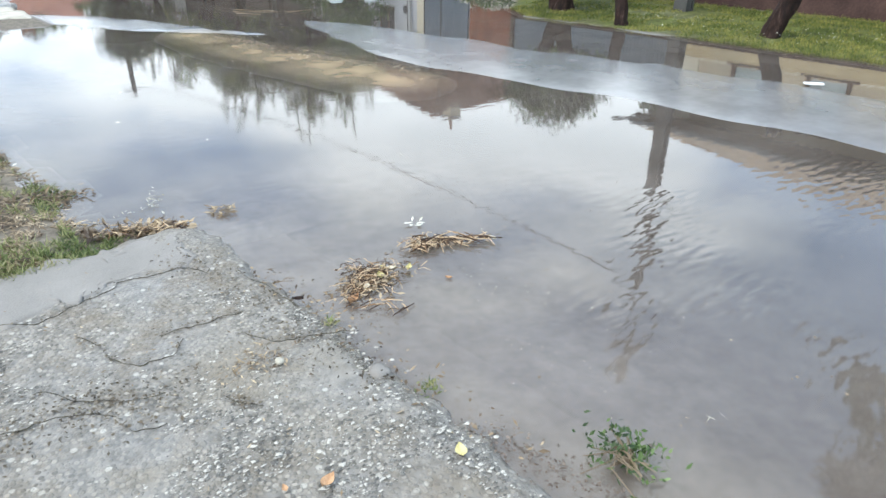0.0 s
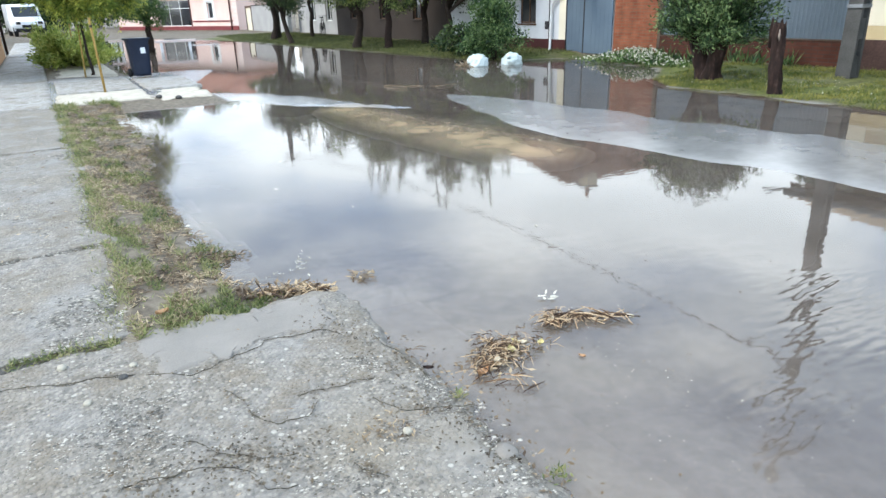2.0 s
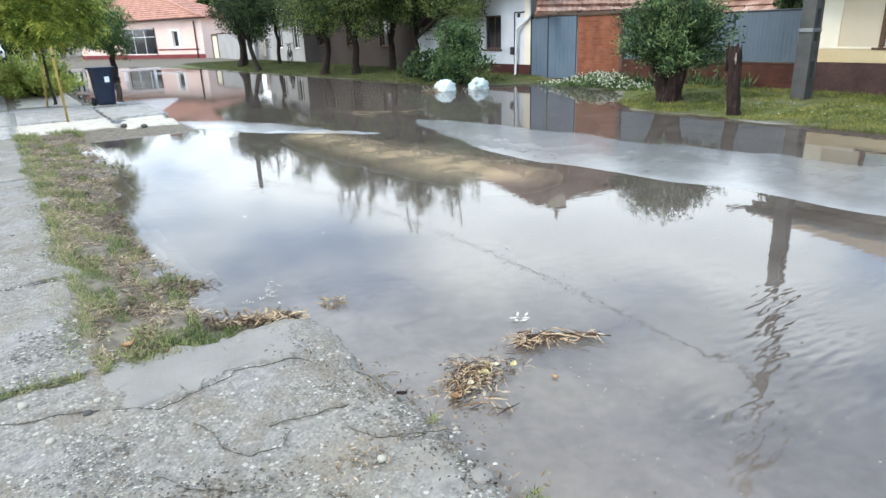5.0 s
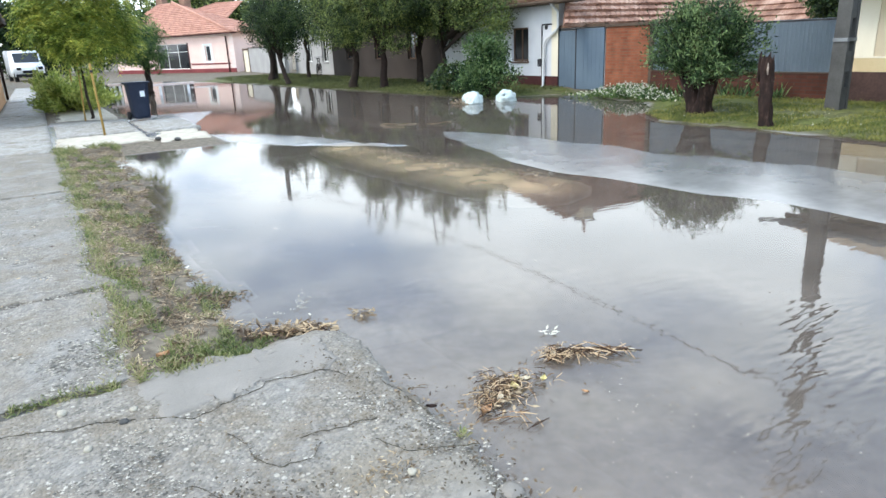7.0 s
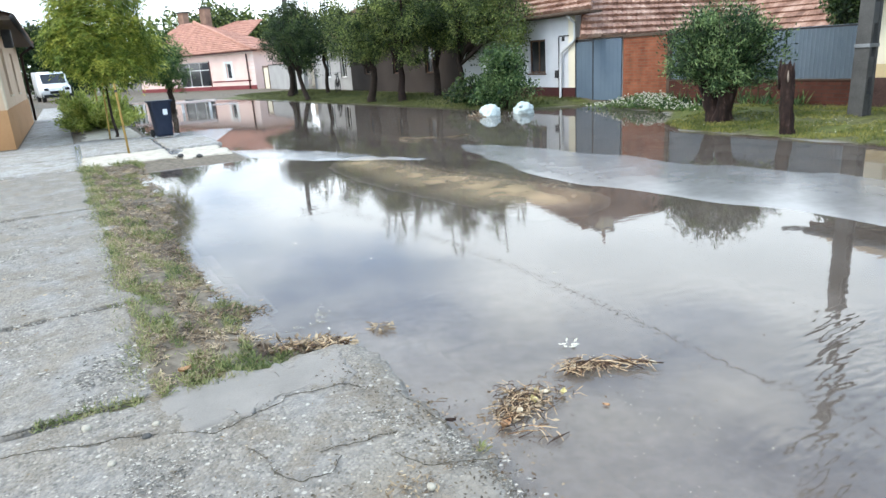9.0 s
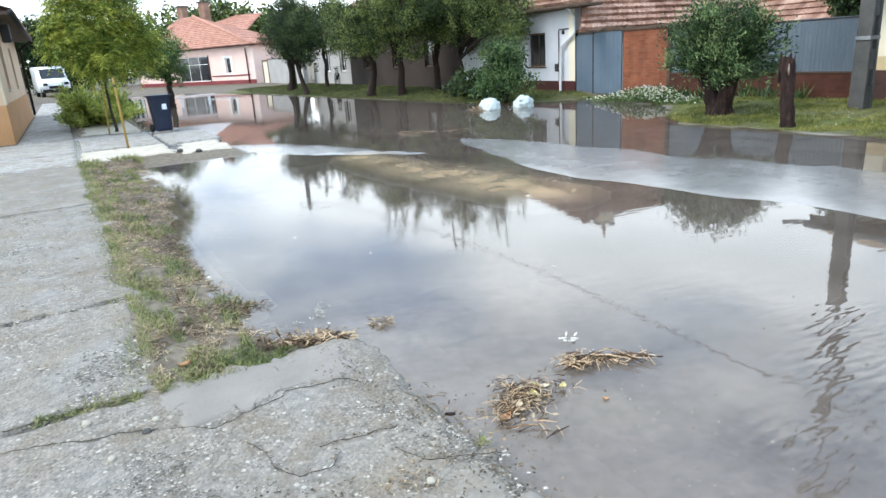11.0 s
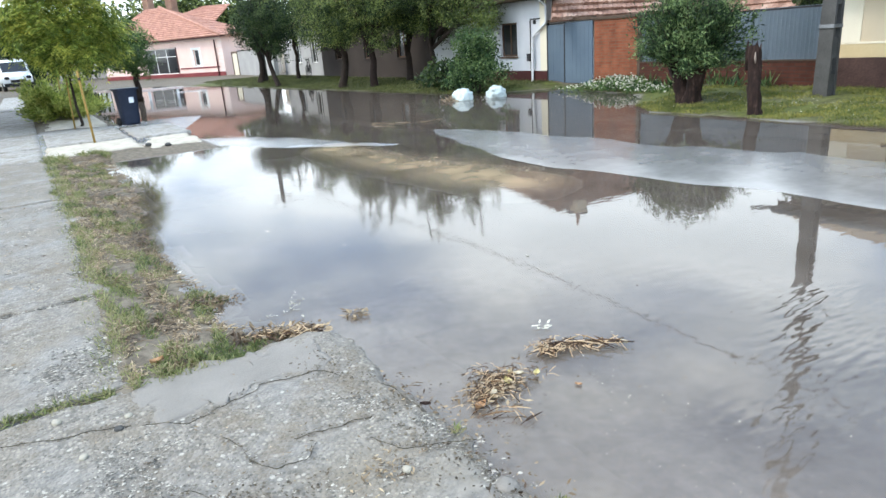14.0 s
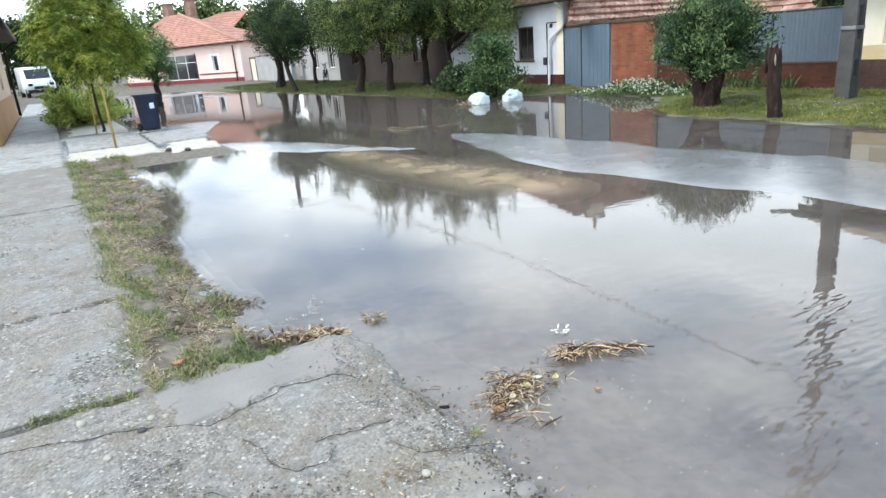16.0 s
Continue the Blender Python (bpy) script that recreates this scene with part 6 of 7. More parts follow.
for side in (-1, 1):
    for z0, z1 in ((-0.1, 4.2), (4.2, 8.6)):
        vs = []
        for z in (z0, z1):
            k = taper(z)
            x0, x1 = sorted((side * 0.14 * k, side * 0.075 * k))
            vs.append([bm.verts.new((x, y, z)) for x, y in ((x0, -0.13 * k), (x1, -0.13 * k), (x1, 0.13 * k), (x0, 0.13 * k))])
        for k in range(4):
            bm.faces.new((vs[0][k], vs[0][(k + 1) % 4], vs[1][(k + 1) % 4], vs[1][k]))
        bm.faces.new(vs[0][::-1])
        bm.faces.new(vs[1])
part("shaft", bm, M_concrete_pole, C)
for i in range(10):
    z = -0.1 + i * 0.88
    k = taper(z)
    part("web", boxed(-0.086 * k, 0.086 * k, -0.11 * k, 0.11 * k, z, z + (0.6 if i == 0 else 0.34)), M_concrete_pole, C)
part("crossarm", boxed(-0.7, 0.7, -0.04, 0.04, 7.9, 8.0, 0.006), M_zinc, C)
for x in (-0.6, 0.0, 0.6):
    part("insulator", tube(bmesh.new(), [(x, 0, 8.0), (x, 0, 8.06), (x, 0, 8.1), (x, 0, 8.16)], [0.03, 0.05, 0.03, 0.045], 8), M_frame_white, C, "white porcelain insulator", smooth=True)
part("clamp", boxed(-0.155, 0.155, -0.127, 0.127, 1.28, 1.34, 0.004), M_zinc, C, "pale metal strap")
C2 = put(thing("utility_pole", "tall grey utility pole behind the trees", "pole"), 34.4, 10.7, 0.0)
part("shaft", tube(bmesh.new(), [(0, 0, -0.1), (0, 0, 6.4)], [0.16, 0.11], 10), M_concrete_pole, C2, smooth=True)
part("crossarm", boxed(-0.5, 0.5, -0.04, 0.04, 6.1, 6.18), M_zinc, C2)
for k, (x0, z0, x1, z1, sag) in enumerate(((11.1, 6.1, 12.4, 6.0, 0.8),)):
    cab = thing("cable", "thin black overhead cable between the poles", "cable", "overhead cables")
    put(cab, 34.4, x0, z0)
    pts = []
    for i in range(25):
        f = i / 24
        pts.append(((x1 - x0) * f, (6.38 - 34.4) * f, (z1 - z0) * f - sag * 4 * f * (1 - f)))
    part("wire", tube(bmesh.new(), pts, 0.015, 5), M_iron, cab, smooth=True)
    pts = [((i / 12) * 0.5, -(i / 12) * 30, 0.2 * i / 12 - 4 * 0.9 * (i / 12) * (1 - i / 12)) for i in range(13)]
    o = part("wire", tube(bmesh.new(), pts, 0.015, 5), M_iron, cab, smooth=True)
    o.location = (x1 - x0, 6.38 - 34.4, z1 - z0)


# ---- loose things along the street ----
bin_o = put(thing("wheelie_bin", "dark blue plastic wheelie bin on the driveway", "bin"), 17.93, 2.05, 0.06, 12)
bm = bmesh.new()
rings = []
for z, hx, hy in ((0.03, 0.185, 0.2), (0.1, 0.19, 0.205), (0.8, 0.228, 0.25), (0.86, 0.245, 0.268), (0.875, 0.245, 0.268)):
    ring = []
    for a in range(16):
        ang = 2 * math.pi * a / 16
        c, s_ = math.cos(ang), math.sin(ang)
        k = (abs(c) ** 6 + abs(s_) ** 6) ** (-1 / 6)
        ring.append(bm.verts.new((c * k * hx, s_ * k * hy, z)))
    rings.append(ring)
for a, b in zip(rings, rings[1:]):
    for k in range(16):
        bm.faces.new((a[k], a[(k + 1) % 16], b[(k + 1) % 16], b[k]))
bm.faces.new(rings[0][::-1])
part("body", bm, M_bin, bin_o, smooth=True)
lid = boxed(-0.255, 0.255, -0.285, 0.275, 0.875, 0.905, 0.012)
for v in lid.verts:
    v.co.z += 0.035 * (1 - (v.co.x / 0.26) ** 2) * (v.co.z > 0.89)
part("lid", lid, M_bin, bin_o, "closed rounded lid", smooth=True)
part("handle", tube(bmesh.new(), [(-0.2, 0.3, 0.86), (-0.2, 0.34, 0.88), (0.2, 0.34, 0.88), (0.2, 0.3, 0.86)], 0.016, 8), M_bin, bin_o, smooth=True)
for x in (-0.21, 0.21):
    part("wheel", tube(bmesh.new(), [(x - 0.025, 0.2, 0.1), (x + 0.025, 0.2, 0.1)], 0.1, 16), M_rubber, bin_o, smooth=True)
part("sticker", boxed(-0.02, 0.09, -0.243, -0.236, 0.56, 0.72), M_label, bin_o, "white paper sticker")


def sack(s, w, turn, seed, label):
    rs = np.random.RandomState(seed)
    root = put(thing("plastic_sack", label, "sack", "sacks standing in the water"), s, w, 0.0, turn)
    bm = bmesh.new()
    bmesh.ops.create_icosphere(bm, subdivisions=4, radius=1)
    for v in bm.verts:
        d = v.co.copy()
        bump = noise.noise(d * 2.1 + Vector((seed, 0, 0))) * 0.22 + noise.noise(d * 5 + Vector((seed, 3, 0))) * 0.10
        v.co = Vector((d.x * 0.27, d.y * 0.27, d.z * 0.25)) * (1 + bump)
        v.co.z = max(v.co.z + 0.04, -0.08)
    part("bag", bm, M_sack, root, smooth=True)
    bm = tube(bmesh.new(), [(0.0, 0.16, 0.17), (0.0, 0.2, 0.2), (0.01, 0.24, 0.2), (0.02, 0.28, 0.17)], [0.06, 0.03, 0.04, 0.055], 9)
    for v in bm.verts:
        v.co += Vector((noise.noise(v.co * 30), noise.noise(v.co * 30 + Vector((5, 0, 0))), noise.noise(v.co * 30 + Vector((0, 5, 0))))) * 0.02
    part("knot", bm, M_sack, root, "gathered knotted neck", smooth=True)


sack(14.5, 9.72, 20, 3, "tied white plastic sack standing in flood water")
sack(14.25, 10.62, 130, 8, "slumped white plastic sack beside another in water")

rs = np.random.RandomState(61)
M_mud_crumb = leaf_material("wet_mud_crumbs", [(0.11, 0.085, 0.065), (0.19, 0.15, 0.118), (0.26, 0.215, 0.175)])
M_soil_crumb = leaf_material("soil_crumbs", [(0.05, 0.04, 0.028), (0.11, 0.088, 0.06), (0.17, 0.14, 0.1)])


def strewn(name, pts, spread, n, length, width, mat, label, category, z=0.008, flat=0.18, along=None):
    """Flat scraps strewn about a broken line of (s, w)."""
    pts = np.array(pts, float)
    k = rs.randint(0, len(pts) - 1, n)
    f = rs.rand(n, 1)
    p = pts[k] * (1 - f) + pts[k + 1] * f + rs.normal(size=(n, 2)) * spread
    base = np.stack([p[:, 1], p[:, 0], z + np.abs(rs.normal(size=n)) * 0.012], 1)
    axis = rs.normal(size=base.shape) * [1, 1, flat]
    if along is not None:
        axis = axis * 0.5 + np.array([along[1], along[0], 0]) * np.where(rs.rand(n, 1) > 0.5, 1, -1)
    axis = unit(axis)
    side = unit(np.cross(axis, rs.normal(size=base.shape) * 0.35 + [0, 0, 1]))
    ob = kites(name, base, axis * (length * (0.4 + rs.rand(n, 1))), side * width * (0.6 + 0.8 * rs.rand(n, 1)), mat)
    return put(tagged(ob, label, category, kind="stuff"), 0, 0)


def sticks(name, pts, spread, n, length, r, mat, label, along, z=0.012, tilt=0.1):
    pts = np.array(pts, float)
    bm = bmesh.new()
    for _ in range(n):
        k = rs.randint(0, len(pts) - 1)
        f = rs.rand()
        p = pts[k] * (1 - f) + pts[k + 1] * f + rs.normal(size=2) * spread
        d = Vector((along[1], along[0], 0)) * rs.choice((-1, 1)) + Vector((rs.normal() * 0.8, rs.normal() * 0.8, rs.normal() * tilt))
        d = d.normalized() * length * (0.4 + 0.8 * rs.rand())
        c = Vector((p[1], p[0], z + abs(rs.normal()) * 0.014))
        q = r * (0.6 + 0.8 * rs.rand())
        tube(bm, [c - d / 2, c + Vector((rs.normal() * 0.008, rs.normal() * 0.008, 0.006)), c + d / 2], [q * 0.7, q, q * 0.6], 5)
    return put(tagged(part(name, bm, mat, smooth=True), label, "debris", kind="stuff"), 0, 0)


# raft of reeds and twigs on the water: a loose heap and a tied-looking bundle
RAFT_A = [(2.1, 1.42), (2.15, 1.52), (2.2, 1.6), (2.17, 1.68)]
RAFT_B = [(2.29, 1.95), (2.27, 2.05), (2.2, 2.17), (2.1, 2.31)]
M_twig = material("dry_reed_stalks", [(0.05, 0.03, 0.02), (0.12, 0.068, 0.038), (0.26, 0.16, 0.085), (0.54, 0.40, 0.25)], rough=0.65, scale=14, fine=80, bump=0.3, island=0.8)
sticks("floating_reeds", [(2.07, 1.38), (1.98, 1.5), (2.12, 1.8), (2.3, 1.75)], 0.05, 46, 0.06, 0.002, M_twig, "loose reed bits strewn round the raft", (0.4, 0.8), 0.004, 0.08)
sticks("floating_reeds", RAFT_A, 0.042, 230, 0.075, 0.0021, M_twig, "floating raft of broken brown reeds", (0.5, 0.7), 0.005, 0.14)
sticks("floating_reeds", [(2.3, 1.55), (2.24, 1.6)], 0.035, 50, 0.06, 0.0018, M_twig, "fine reddish twigs afloat behind the raft", (0.9, 0.1), 0.008, 0.5)
sticks("floating_reeds", RAFT_B[1:], 0.01, 60, 0.18, 0.0028, M_twig, "bundle of dry brown stalks afloat", (-0.9, 1.1), 0.01, 0.03)
sticks("floating_reeds", RAFT_B[:2], 0.036, 170, 0.085, 0.0023, M_twig, "tangle of short brown stalks afloat", (0.5, 0.6), 0.009, 0.16)
sticks("floating_reeds", [(1.95, 1.42), (1.86, 1.55)], 0.03, 9, 0.12, 0.0028, M_twig, "loose twigs drifting before the raft", (-0.5, 0.8), 0.004, 0.1)
strewn("floating_litter", RAFT_A, 0.06, 190, 0.03, 0.006, M_litter, "wet straw and husks afloat among reeds", "debris", 0.004)
strewn("floating_litter", RAFT_B[:3], 0.03, 90, 0.035, 0.006, M_straw, "husks caught among floating stalks", "debris", 0.008)
strewn("floating_husks", [(2.08, 1.46), (2.2, 1.75), (2.25, 1.98)], 0.05, 13, 0.04, 0.008, M_straw, "pale husks and leaf scraps on the reeds", "debris", 0.016, 0.4)
strewn("floating_crumbs", [(2.35, 1.3), (2.0, 1.5), (1.75, 1.35)], 0.08, 70, 0.016, 0.004, M_soil_crumb, "dark crumbs floating beside the slab", "debris", 0.004, 0.1)
strewn("floating_specks", [(2.1, 2.0), (1.7, 2.0), (1.3, 1.7), (1.0, 2.0)], 0.2, 70, 0.008, 0.003, M_blossom, "white specks floating beside the raft", "debris", 0.003, 0.05)
strewn("floating_scraps", [(2.5, 2.1), (2.52, 2.16)], 0.016, 12, 0.045, 0.008, M_blossom, "pale scraps floating behind the reeds", "debris", 0.004)
strewn("floating_specks", [(1.7, 1.4), (2.0, 2.0), (1.8, 2.6), (3.2, 2.6)], 0.35, 90, 0.012, 0.004, M_straw, "tiny pale specks floating on the water", "debris", 0.003, 0.05)
strewn("floating_specks", [(4.5, 1.2), (8, 3.0), (11, 6.5)], 0.7, 30, 0.05, 0.007, M_blossom, "scattered pale specks on the flood water", "debris", 0.003, 0.05)
strewn("floating_specks", [(1.0, 2.0), (0.4, 3.0)], 0.5, 20, 0.012, 0.004, M_straw, "tiny pale specks near the pavement edge", "debris", 0.003, 0.05)
strewn("floating_leaves", RAFT_A, 0.08, 90, 0.03, 0.007, M_litter, "wet brown leaves floating among reeds", "leaves", 0.006, 0.25)
strewn("bank_flowers", [(2.0, 10.9), (8.0, 11.1)], 0.55, 320, 0.022, 0.009, M_blossom, "tiny pale flowers dotting the grassy bank", "flowers", 0.12, 0.3)
for c in CRACKS:
    strewn("crack_crumbs", c, 0.011, 45, 0.014, 0.005, M_soil_crumb, "dark soil crumbs gathered along a crack", "soil", 0.044, 0.2)
# drift line at the slab corner
sticks("drift_line", [(3.45, 0.8), (3.4, 1.0), (3.3, 1.14)], 0.035, 110, 0.1, 0.0032, M_twig, "reddish brown drift line of stalks", (0.1, 0.8), 0.014, 0.25)
strewn("drift_litter", [(3.5, 0.7), (3.42, 0.95), (3.3, 1.16)], 0.04, 340, 0.055, 0.009, M_litter, "brown leaf drift at the slab corner", "litter", 0.016, 0.35)
strewn("drift_litter", [(3.42, 1.36), (3.36, 1.46)], 0.03, 60, 0.06, 0.007, M_litter, "small clump of brown leaves afloat", "litter", 0.005, 0.3)
strewn("drift_litter", [(4.35, 0.55), (4.2, 0.85)], 0.05, 220, 0.05, 0.007, M_litter, "dark weed drift along the waterline", "litter", 0.008, 0.3)
strewn("foam_line", [(3.7, 0.95), (3.75, 1.15), (3.95, 1.25)], 0.02, 45, 0.05, 0.0025, M_blossom, "thin pale scum line on the water", "scum", 0.002, 0.03, (0.4, 0.6))
strewn("edge_rubble_leaves", [(2.55, 1.16), (2.1, 1.22), (1.7, 1.2), (1.1, 1.2)], 0.05, 140, 0.03, 0.006, M_litter, "small dark leaves along the slab edge", "litter", 0.03, 0.3)
strewn("slab_soil", [(3.0, 0.95), (2.6, 1.04), (2.1, 1.05), (1.5, 1.1)], 0.07, 420, 0.018, 0.005, M_soil_crumb, "damp brown soil crumbs along the slab edge", "soil", 0.042, 0.2)
strewn("slab_soil", [(2.1, -0.1), (2.0, 0.3), (1.9, 0.55)], 0.09, 380, 0.016, 0.005, M_soil_crumb, "brown soil crumbs caught on rough concrete", "soil", 0.043, 0.2)
strewn("slab_litter", [(1.9, 0.75), (1.85, 0.95)], 0.05, 110, 0.03, 0.004, M_litter, "dark crumbs of litter on the slab", "litter", 0.045, 0.3)
strewn("slab_litter", [(1.9, -0.4), (2.6, 0.5), (1.2, 1.0)], 0.35, 200, 0.02, 0.003, M_litter, "tiny dark crumbs on the concrete", "litter", 0.045, 0.2)
strewn("slab_litter", [(4.0, -0.8), (8, -0.6), (12, -0.5)], 0.45, 420, 0.035, 0.006, M_litter, "dark crumbs scattered on the footpath", "litter", 0.056, 0.2)
sticks("dry_stalk", [(2.36, 1.2), (2.4, 1.3)], 0.004, 2, 0.13, 0.003, M_straw, "single pale dry stalk in the water", (-0.4, 0.9), 0.006, 0.0)
strewn("scum_line", [(9.6, 4.25), (8.2, 4.35), (7.0, 4.5), (5.9, 4.95)], 0.13, 800, 0.03, 0.007, M_straw, "tan scum line floating along the road edge", "scum", 0.003, 0.03)
strewn("mud_rim", [(1.15, 1.2), (0.9, 1.27), (0.6, 1.3)], 0.045, 260, 0.014, 0.005, M_mud_crumb, "wet brown mud crumbs at the slab edge", "soil", 0.004, 0.2)
strewn("mud_rim", [(1.0, 1.24), (0.85, 1.3)], 0.05, 8, 0.035, 0.006, M_litter, "curled brown leaf scraps at the slab edge", "litter", 0.012, 0.5)
strewn("floating_straw", [(0.68, 1.8), (0.6, 1.9)], 0.02, 4, 0.05, 0.003, M_blossom, "pale straw scrap floating beside the weed", "debris", 0.004, 0.1)
# far floating drift before the trees
sticks("far_drift", [(12.1, 5.7), (11.8, 6.2), (11.3, 6.8)], 0.15, 12, 0.4, 0.006, M_straw, "pale stalks drifting on the far water", (-0.5, 0.8), 0.004, 0.0)
strewn("far_litter", [(14.5, 9.2), (14.6, 9.5)], 0.1, 90, 0.14, 0.03, M_straw, "heap of straw litter beside the sacks", "litter", 0.02, 0.5)


# gravel that has worked loose from the concrete
def gravel(n, s_rng, w_rng, size, gate, seed):
    r = np.random.RandomState(seed)
    s, w = s_rng[0] + r.rand(n) * (s_rng[1] - s_rng[0]), w_rng[0] + r.rand(n) * (w_rng[1] - w_rng[0])
    keep = (rough1(s, w, 0.3) + 0.8 * rough2(s, w, 0.12) > gate)
    s, w = s[keep], w[keep]
    n = len(s)
    q = np.array([(1, 0, 0), (0.3, 0.95, 0), (-0.8, 0.6, 0), (-0.8, -0.6, 0), (0.3, -0.95, 0), (0, 0, 0.8)])
    a = r.rand(n) * 6.28
    k = size * (0.35 + r.rand(n) ** 4 * 1.4)
    jitter = 1 + r.normal(size=(n, 6)) * 0.3
    x = (np.cos(a)[:, None] * q[:, 0] - np.sin(a)[:, None] * q[:, 1]) * jitter * k[:, None]
    y = (np.sin(a)[:, None] * q[:, 0] + np.cos(a)[:, None] * q[:, 1]) * jitter * k[:, None] * (0.4 + 0.6 * r.rand(n, 1))
    top = np.where(s < 3.25, 0.042, 0.051)
    z = q[:, 2] * k[:, None] * 0.5 + top[:, None] - 0.003
    v = np.stack([x + w[:, None], y + s[:, None], z], -1).reshape(-1, 3)
    i = np.arange(n)[:, None] * 6
    f = np.concatenate([i + [j, (j + 1) % 5, 5] for j in range(5)]).tolist()
    me = bpy.data.meshes.new("gravel")
    me.from_pydata(v.tolist(), [], f)
    return me


put(tagged(part("gravel", gravel(60000, (0.6, 2.84), (-1.2, 1.17), 0.0056, -0.1, 1), M_gravel), "pale and dark gravel loose on worn concrete", "gravel", kind="stuff"), 0, 0)
put(tagged(part("gravel", gravel(60000, (3.27, 9.0), (-1.3, 0.12), 0.0085, -0.1, 2), M_gravel), "gravel showing through the footpath slabs", "gravel", kind="stuff"), 0, 0)
put(tagged(part("gravel", gravel(900, (0.9, 2.75), (1.04, 1.24), 0.007, 0.04, 3), M_gravel), "crumbled gravel along the broken slab edge", "gravel", kind="stuff"), 0, 0)


def pebble(s, w, z, r, mat, label, name="pebble", flat=0.7, group="larger pebbles on the slab"):
    bm = bmesh.new()
    bmesh.ops.create_icosphere(bm, subdivisions=2, radius=r)
    for v in bm.verts:
        v.co *= 1 + 0.25 * noise.noise(v.co / r * 1.3 + Vector((s * 9, w * 7, 0)))
        v.co.z *= flat
    put(tagged(part(name, bm, mat, smooth=True), label, name, group), s, w, z)


pebble(1.83, 0.9, 0.052, 0.019, M_pale_stone, "round pale pebble lying on the slab")
pebble(3.1, -0.2, 0.05, 0.022, M_pale_stone, "pale pebble beside the slab joint")
pebble(2.95, 0.08, 0.047, 0.018, M_pale_stone, "yellowish pebble beside the patch")
pebble(2.86, 0.03, 0.047, 0.02, M_concrete_pole, "grey oval pebble beside the patch")
pebble(2.72, -0.12, 0.047, 0.018, M_pale_stone, "flat pale pebble on the slab")
pebble(1.55, 1.15, 0.036, 0.045, M_patch, "broken grey concrete lump at the slab edge", "concrete_lump", 0.45, "broken concrete lumps")
pebble(2.25, 1.17, 0.012, 0.026, M_patch, "small concrete crumb at the slab edge", "concrete_lump", 0.5, "broken concrete lumps")
pebble(13.4, 1.75, 0.055, 0.06, M_concrete_pole, "dark stone on the sandy edging", "stone", 0.6, "stones on the driveway edge")
pebble(13.1, 2.05, 0.04, 0.065, M_concrete_pole, "dark mossy stone on the sandy edging", "stone", 0.6, "stones on the driveway edge")


def fallen_leaf(s, w, z, size, turn, mat, label, curl=0.25):
    bm = bmesh.new()
    cols = []
    for i in range(9):
        f = i / 8
        half = math.sin(math.pi * f ** 0.8) * 0.32
        cols.append([bm.verts.new(((f - 0.5) * size, j * half * size, size * curl * (abs(j) * 0.5 + (f - 0.5) ** 2 * 1.2))) for j in (-1, -0.4, 0, 0.4, 1)])
    for a, b in zip(cols, cols[1:]):
        for j in range(4):
            bm.faces.new((a[j], a[j + 1], b[j + 1], b[j]))
    bmesh.ops.remove_doubles(bm, verts=bm.verts, dist=1e-4)
    put(tagged(part("fallen_leaf", bm, mat, smooth=True), label, "leaf", "single fallen leaves"), s, w, z, turn)


fallen_leaf(1.22, 0.71, 0.05, 0.06, 20, M_orange_leaf, "flat orange dead leaf on the concrete")
fallen_leaf(1.28, 0.6, 0.05, 0.03, 80, M_orange_leaf, "small orange dead leaf on the concrete")
fallen_leaf(1.05, 1.09, 0.046, 0.06, 60, M_yellow_leaf, "curled yellow leaf at the slab edge", 0.22)
fallen_leaf(2.06, 1.4, 0.008, 0.07, 15, M_orange_leaf, "curled orange leaf beside the reeds", 0.5)
fallen_leaf(2.2, 1.2, 0.03, 0.05, 140, M_bark_red, "dark wet leaf at the slab edge", 0.4)
fallen_leaf(3.42, 0.28, 0.055, 0.07, 10, M_orange_leaf, "brown curled leaf on the path corner", 0.5)
fallen_leaf(2.1, 1.5, 0.022, 0.045, 200, M_pale_leaf, "pale bleached leaf on the reeds", 0.35)
fallen_leaf(2.17, 1.7, 0.02, 0.05, 330, M_pale_leaf, "pale bleached leaf on the reeds", 0.35)
fallen_leaf(2.28, 1.97, 0.024, 0.045, 60, M_pale_leaf, "pale bleached leaf on the reeds", 0.4)
fallen_leaf(2.09, 2.33, 0.012, 0.05, 100, M_pale_leaf, "pale scrap at the end of the stalks", 0.4)
fallen_leaf(2.13, 1.78, 0.012, 0.05, 40, M_yellow_leaf, "pale green leaf drifting beside the reeds", 0.4)
fallen_leaf(1.94, 1.87, 0.001, 0.034, 120, M_orange_leaf, "pinkish leaf drifting beside the reeds", 0.5)
fallen_leaf(2.15, 1.62, 0.014, 0.06, 70, M_yellow_leaf, "pale yellow leaf on the reeds", 0.4)
fallen_leaf(2.2, 1.68, 0.014, 0.05, 100, M_yellow_leaf, "pale folded leaf on the reeds", 0.4)
put(tagged(part("foam_scrap", boxed(-0.04, 0.04, -0.1, 0.1, 0.0, 0.02, 0.009), M_sponge), "white foam scrap lying on the wet road", "scrap"), 2.44, 7.77, 0.02, 35)

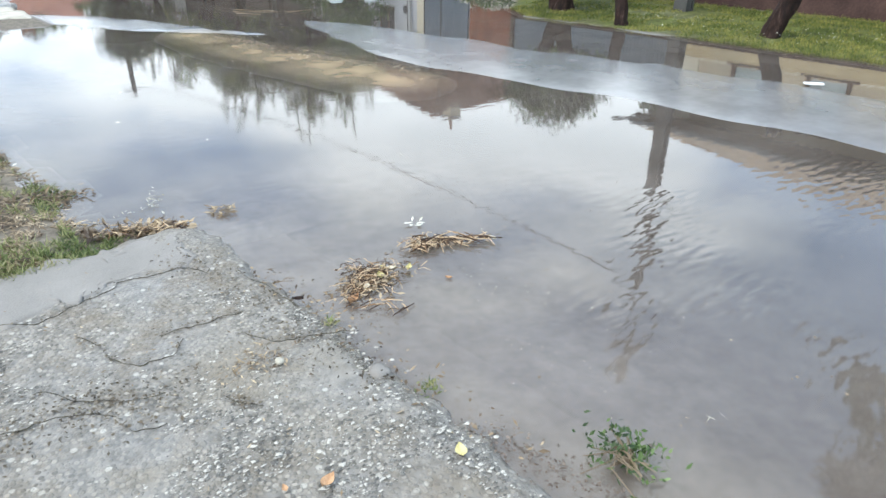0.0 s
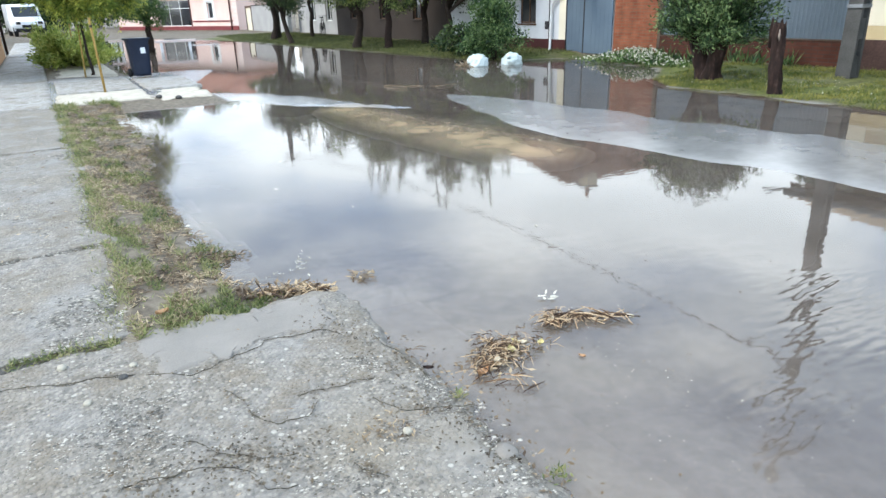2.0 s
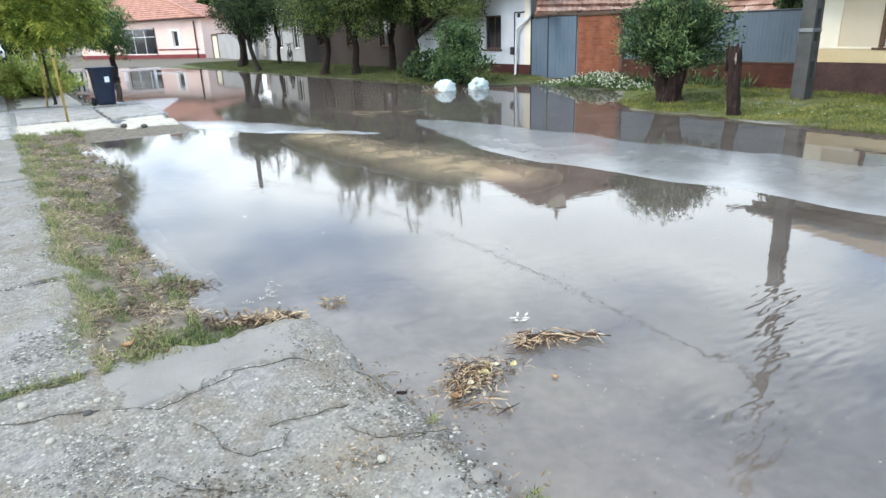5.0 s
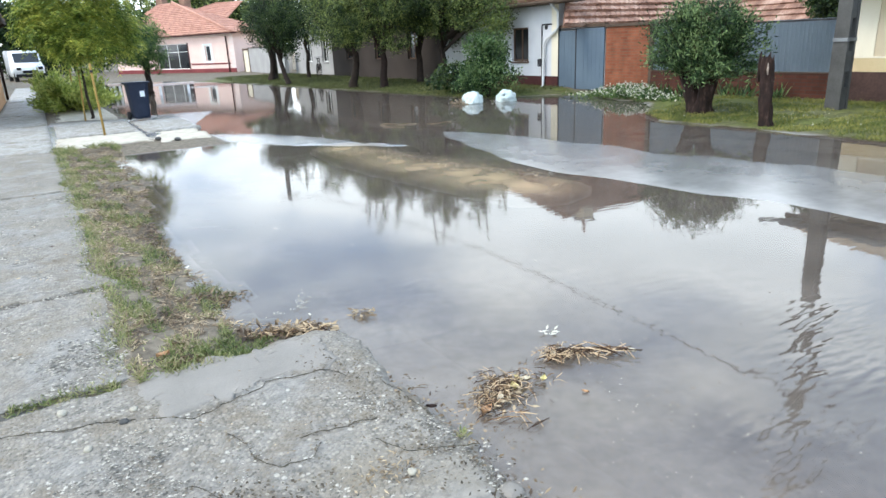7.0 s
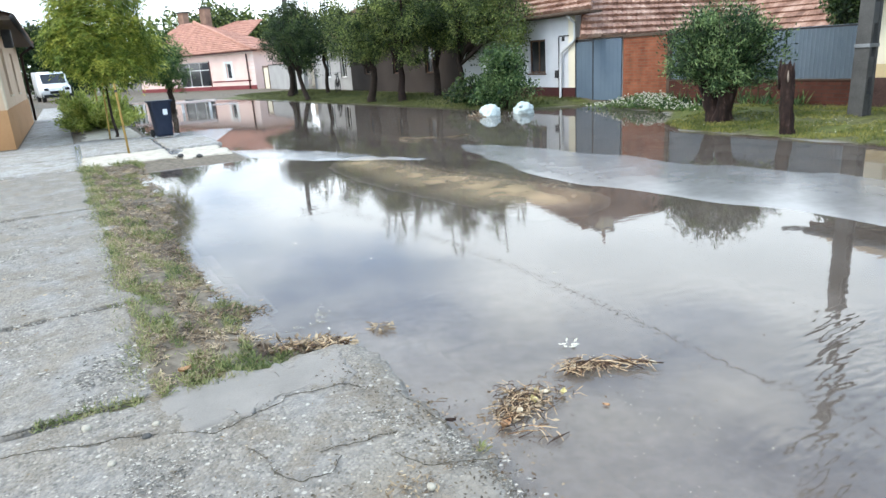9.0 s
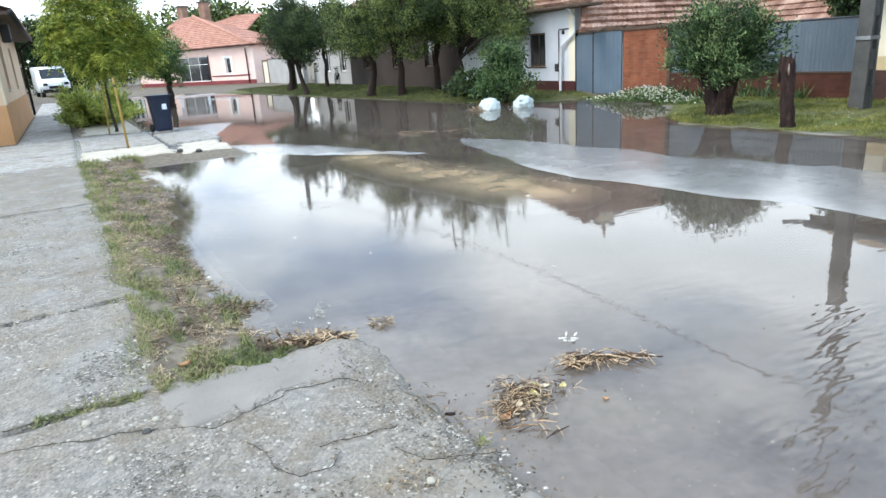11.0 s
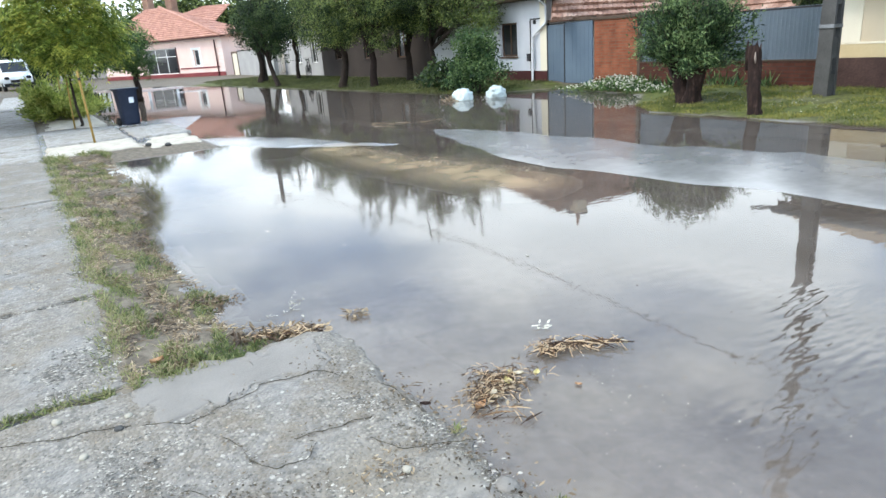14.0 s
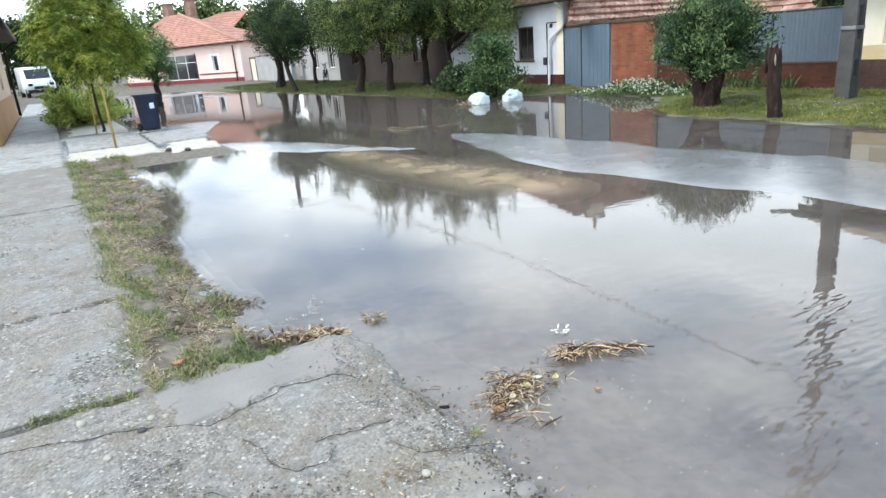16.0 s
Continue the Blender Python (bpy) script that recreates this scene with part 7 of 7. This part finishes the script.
# green weed at the pavement's end, and seedlings
weed = put(thing("weed_plant", "leafy green weed lying at the pavement edge", "weed"), 0.7, 1.49, 0.0)
n = 260
p = rs.normal(size=(n, 3)) * [0.05, 0.06, 0] + [0, 0, 0.01]
p[:, 2] += 0.05 * rs.rand(n)
axis = unit(rs.normal(size=p.shape) + [0.3, -0.5, 0.4])
kites("leaves", p, axis * (0.018 + 0.02 * rs.rand(n, 1)), unit(np.cross(axis, rs.normal(size=p.shape))) * 0.006, M_weed, weed)
for k in range(16):
    part("stalk", tube(bmesh.new(), [(rs.normal() * 0.02, rs.normal() * 0.02, 0), (-0.05 + rs.normal() * 0.04, 0.05 * rs.normal(), 0.05), (-0.08 + rs.normal() * 0.05, 0.1 * rs.normal(), 0.06)], [0.003, 0.0025, 0.0015], 5), M_straw, weed, "dry yellow stalk")
for s, w, r in ((1.36, 1.23, 0.02), (2.03, 0.29, 0.018), (1.95, 1.2, 0.012)):
    k = 60
    blades("seedling", s + rs.normal(size=k) * r, w + rs.normal(size=k) * r, np.full(k, 0.03), 0.025, 0.004, M_grass, rs, "small green seedling tuft on the concrete", "weed", 1.3)

# white van far down the side street
V = put(thing("van", "white panel van standing far down the street", "van"), 60.5, -0.6, 0.1, 8)
bm = bmesh.new()
prof = ((-2.4, 0.35), (-2.45, 0.95), (-2.3, 1.15), (-1.75, 1.3), (-1.15, 2.1), (-0.9, 2.25), (2.4, 2.3), (2.5, 2.1), (2.5, 0.35))
sides = [[bm.verts.new((x, y, z)) for y, z in prof] for x in (-0.95, 0.95)]
for k in range(len(prof)):
    j = (k + 1) % len(prof)
    bm.faces.new((sides[0][k], sides[1][k], sides[1][j], sides[0][j]))
bm.faces.new(sides[0])
bm.faces.new(sides[1][::-1])
bmesh.ops.recalc_face_normals(bm, faces=bm.faces)
bmesh.ops.bevel(bm, geom=bm.edges[:], offset=0.06, segments=2, affect="EDGES")
part("body", bm, M_van, V, smooth=True)
m = boxed(-0.8, 0.8, -0.02, 0.02, -0.42, 0.42, 0.02)
ws = part("windscreen", m, M_glass, V)
ws.matrix_basis = pose(0, -1.47, 1.72, -36.5, 0, 0)
part("grille", boxed(-0.5, 0.5, -2.49, -2.44, 0.62, 0.82, 0.01), M_rubber, V)
for x in (-0.7, 0.7):
    part("headlight", boxed(x - 0.15, x + 0.15, -2.47, -2.4, 0.85, 1.05, 0.02), M_glass, V)
for x in (-0.85, 0.85):
    for y in (-1.5, 1.55):
        part("wheel", tube(bmesh.new(), [(x - 0.11, y, 0.33), (x + 0.11, y, 0.33)], 0.33, 18), M_rubber, V, smooth=True)
part("bumper", boxed(-0.95, 0.95, -2.55, -2.4, 0.35, 0.58, 0.03), M_rubber, V)

# low rails standing in the flood before the corner house
def low_rail(s, w0, w1, h, label):
    root = put(thing("street_rail", label, "railing", "low rails in the flooded street"), s, w0, 0.0)
    part("bar", boxed(0, w1 - w0, -0.05, 0.05, h - 0.1, h, 0.015), M_pink_trim, root)
    for x in (0.25, (w1 - w0) - 0.25):
        part("post", boxed(x - 0.05, x + 0.05, -0.045, 0.045, -0.12, h - 0.1, 0.01), M_frame_white, root)


low_rail(29.3, 4.0, 5.6, 0.46, "low pale rail standing in flood water")
low_rail(31.2, 2.5, 3.2, 0.5, "short pale rail beside the flooded kerb")

# bicycle under the trees
bike = put(thing("bicycle", "dark bicycle leaning under the street trees", "bicycle"), 33.0, 12.6, 0.12, 60)
for x in (-0.52, 0.52):
    bm = bmesh.new()
    tube(bm, [(x + 0.33 * math.cos(a), 0, 0.34 + 0.33 * math.sin(a)) for a in (2 * math.pi * k / 20 for k in range(21))], 0.018, 6)
    for k in range(8):
        a = k * math.pi / 8
        tube(bm, [(x - 0.32 * math.cos(a), 0, 0.34 - 0.32 * math.sin(a)), (x + 0.32 * math.cos(a), 0, 0.34 + 0.32 * math.sin(a))], 0.003, 3)
    part("wheel", bm, M_rubber, bike)
bm = bmesh.new()
for a, b in (((-0.52, 0.34), (-0.1, 0.32)), ((-0.52, 0.34), (-0.2, 0.8)), ((-0.1, 0.32), (-0.22, 0.9)), ((-0.2, 0.78), (0.35, 0.82)), ((-0.1, 0.32), (0.37, 0.72)), ((0.52, 0.34), (0.33, 0.98))):
    tube(bm, [(a[0], 0, a[1]), (b[0], 0, b[1])], 0.018, 6)
part("frame", bm, M_iron, bike, smooth=True)
part("handlebar", tube(bmesh.new(), [(0.25, -0.26, 1.0), (0.33, 0, 1.0), (0.25, 0.26, 1.0)], 0.014, 6), M_zinc, bike, smooth=True)
part("saddle", boxed(-0.34, -0.1, -0.07, 0.07, 0.9, 0.95, 0.02), M_rubber, bike)

# ---- distance: hedges and trees that close the side street ----
def far_green(name, s, w, lobes, n, size, mat, seed, label):
    r = np.random.RandomState(seed)
    ob = crown(lobes, n, size, mat, None, r, 0.2, 0.45, name=name, clump=30, spread=0.35, shell=0.2)
    put(tagged(ob, label, "trees", kind="stuff"), s, w, 0.0)


far_green("far_hedge", 47, -3.6, [(0, 0, 0.7, 1.2, 6, 0.9), (-2, 4, 2.4, 2.2, 6, 2.2)], 9000, 0.2, M_leaf_dark, 71, "dark green hedge beyond the footpath")
far_green("far_trees", 76, -2.0, [(0, 0, 3.0, 6, 2, 3.2), (-5, 0, 4.5, 4, 2.5, 3.4), (2, 1, 5.0, 3, 2, 2.6), (6, 2, 3.0, 5, 2, 3)], 20000, 0.32, M_leaf_dark, 72, "distant trees closing the side street")
far_green("far_trees", 74, 15.0, [(0, 0, 5.5, 4, 3, 3.0), (5, 2, 5.0, 4, 3, 2.6), (-4, 4, 4.5, 4, 3, 3)], 18000, 0.3, M_leaf_mid, 73, "garden trees beyond the pink house")
far_green("far_trees", 46, 27.0, [(0, 0, 3.2, 5, 8, 2.5)], 12000, 0.3, M_leaf_mid, 74, "garden trees behind the far houses")
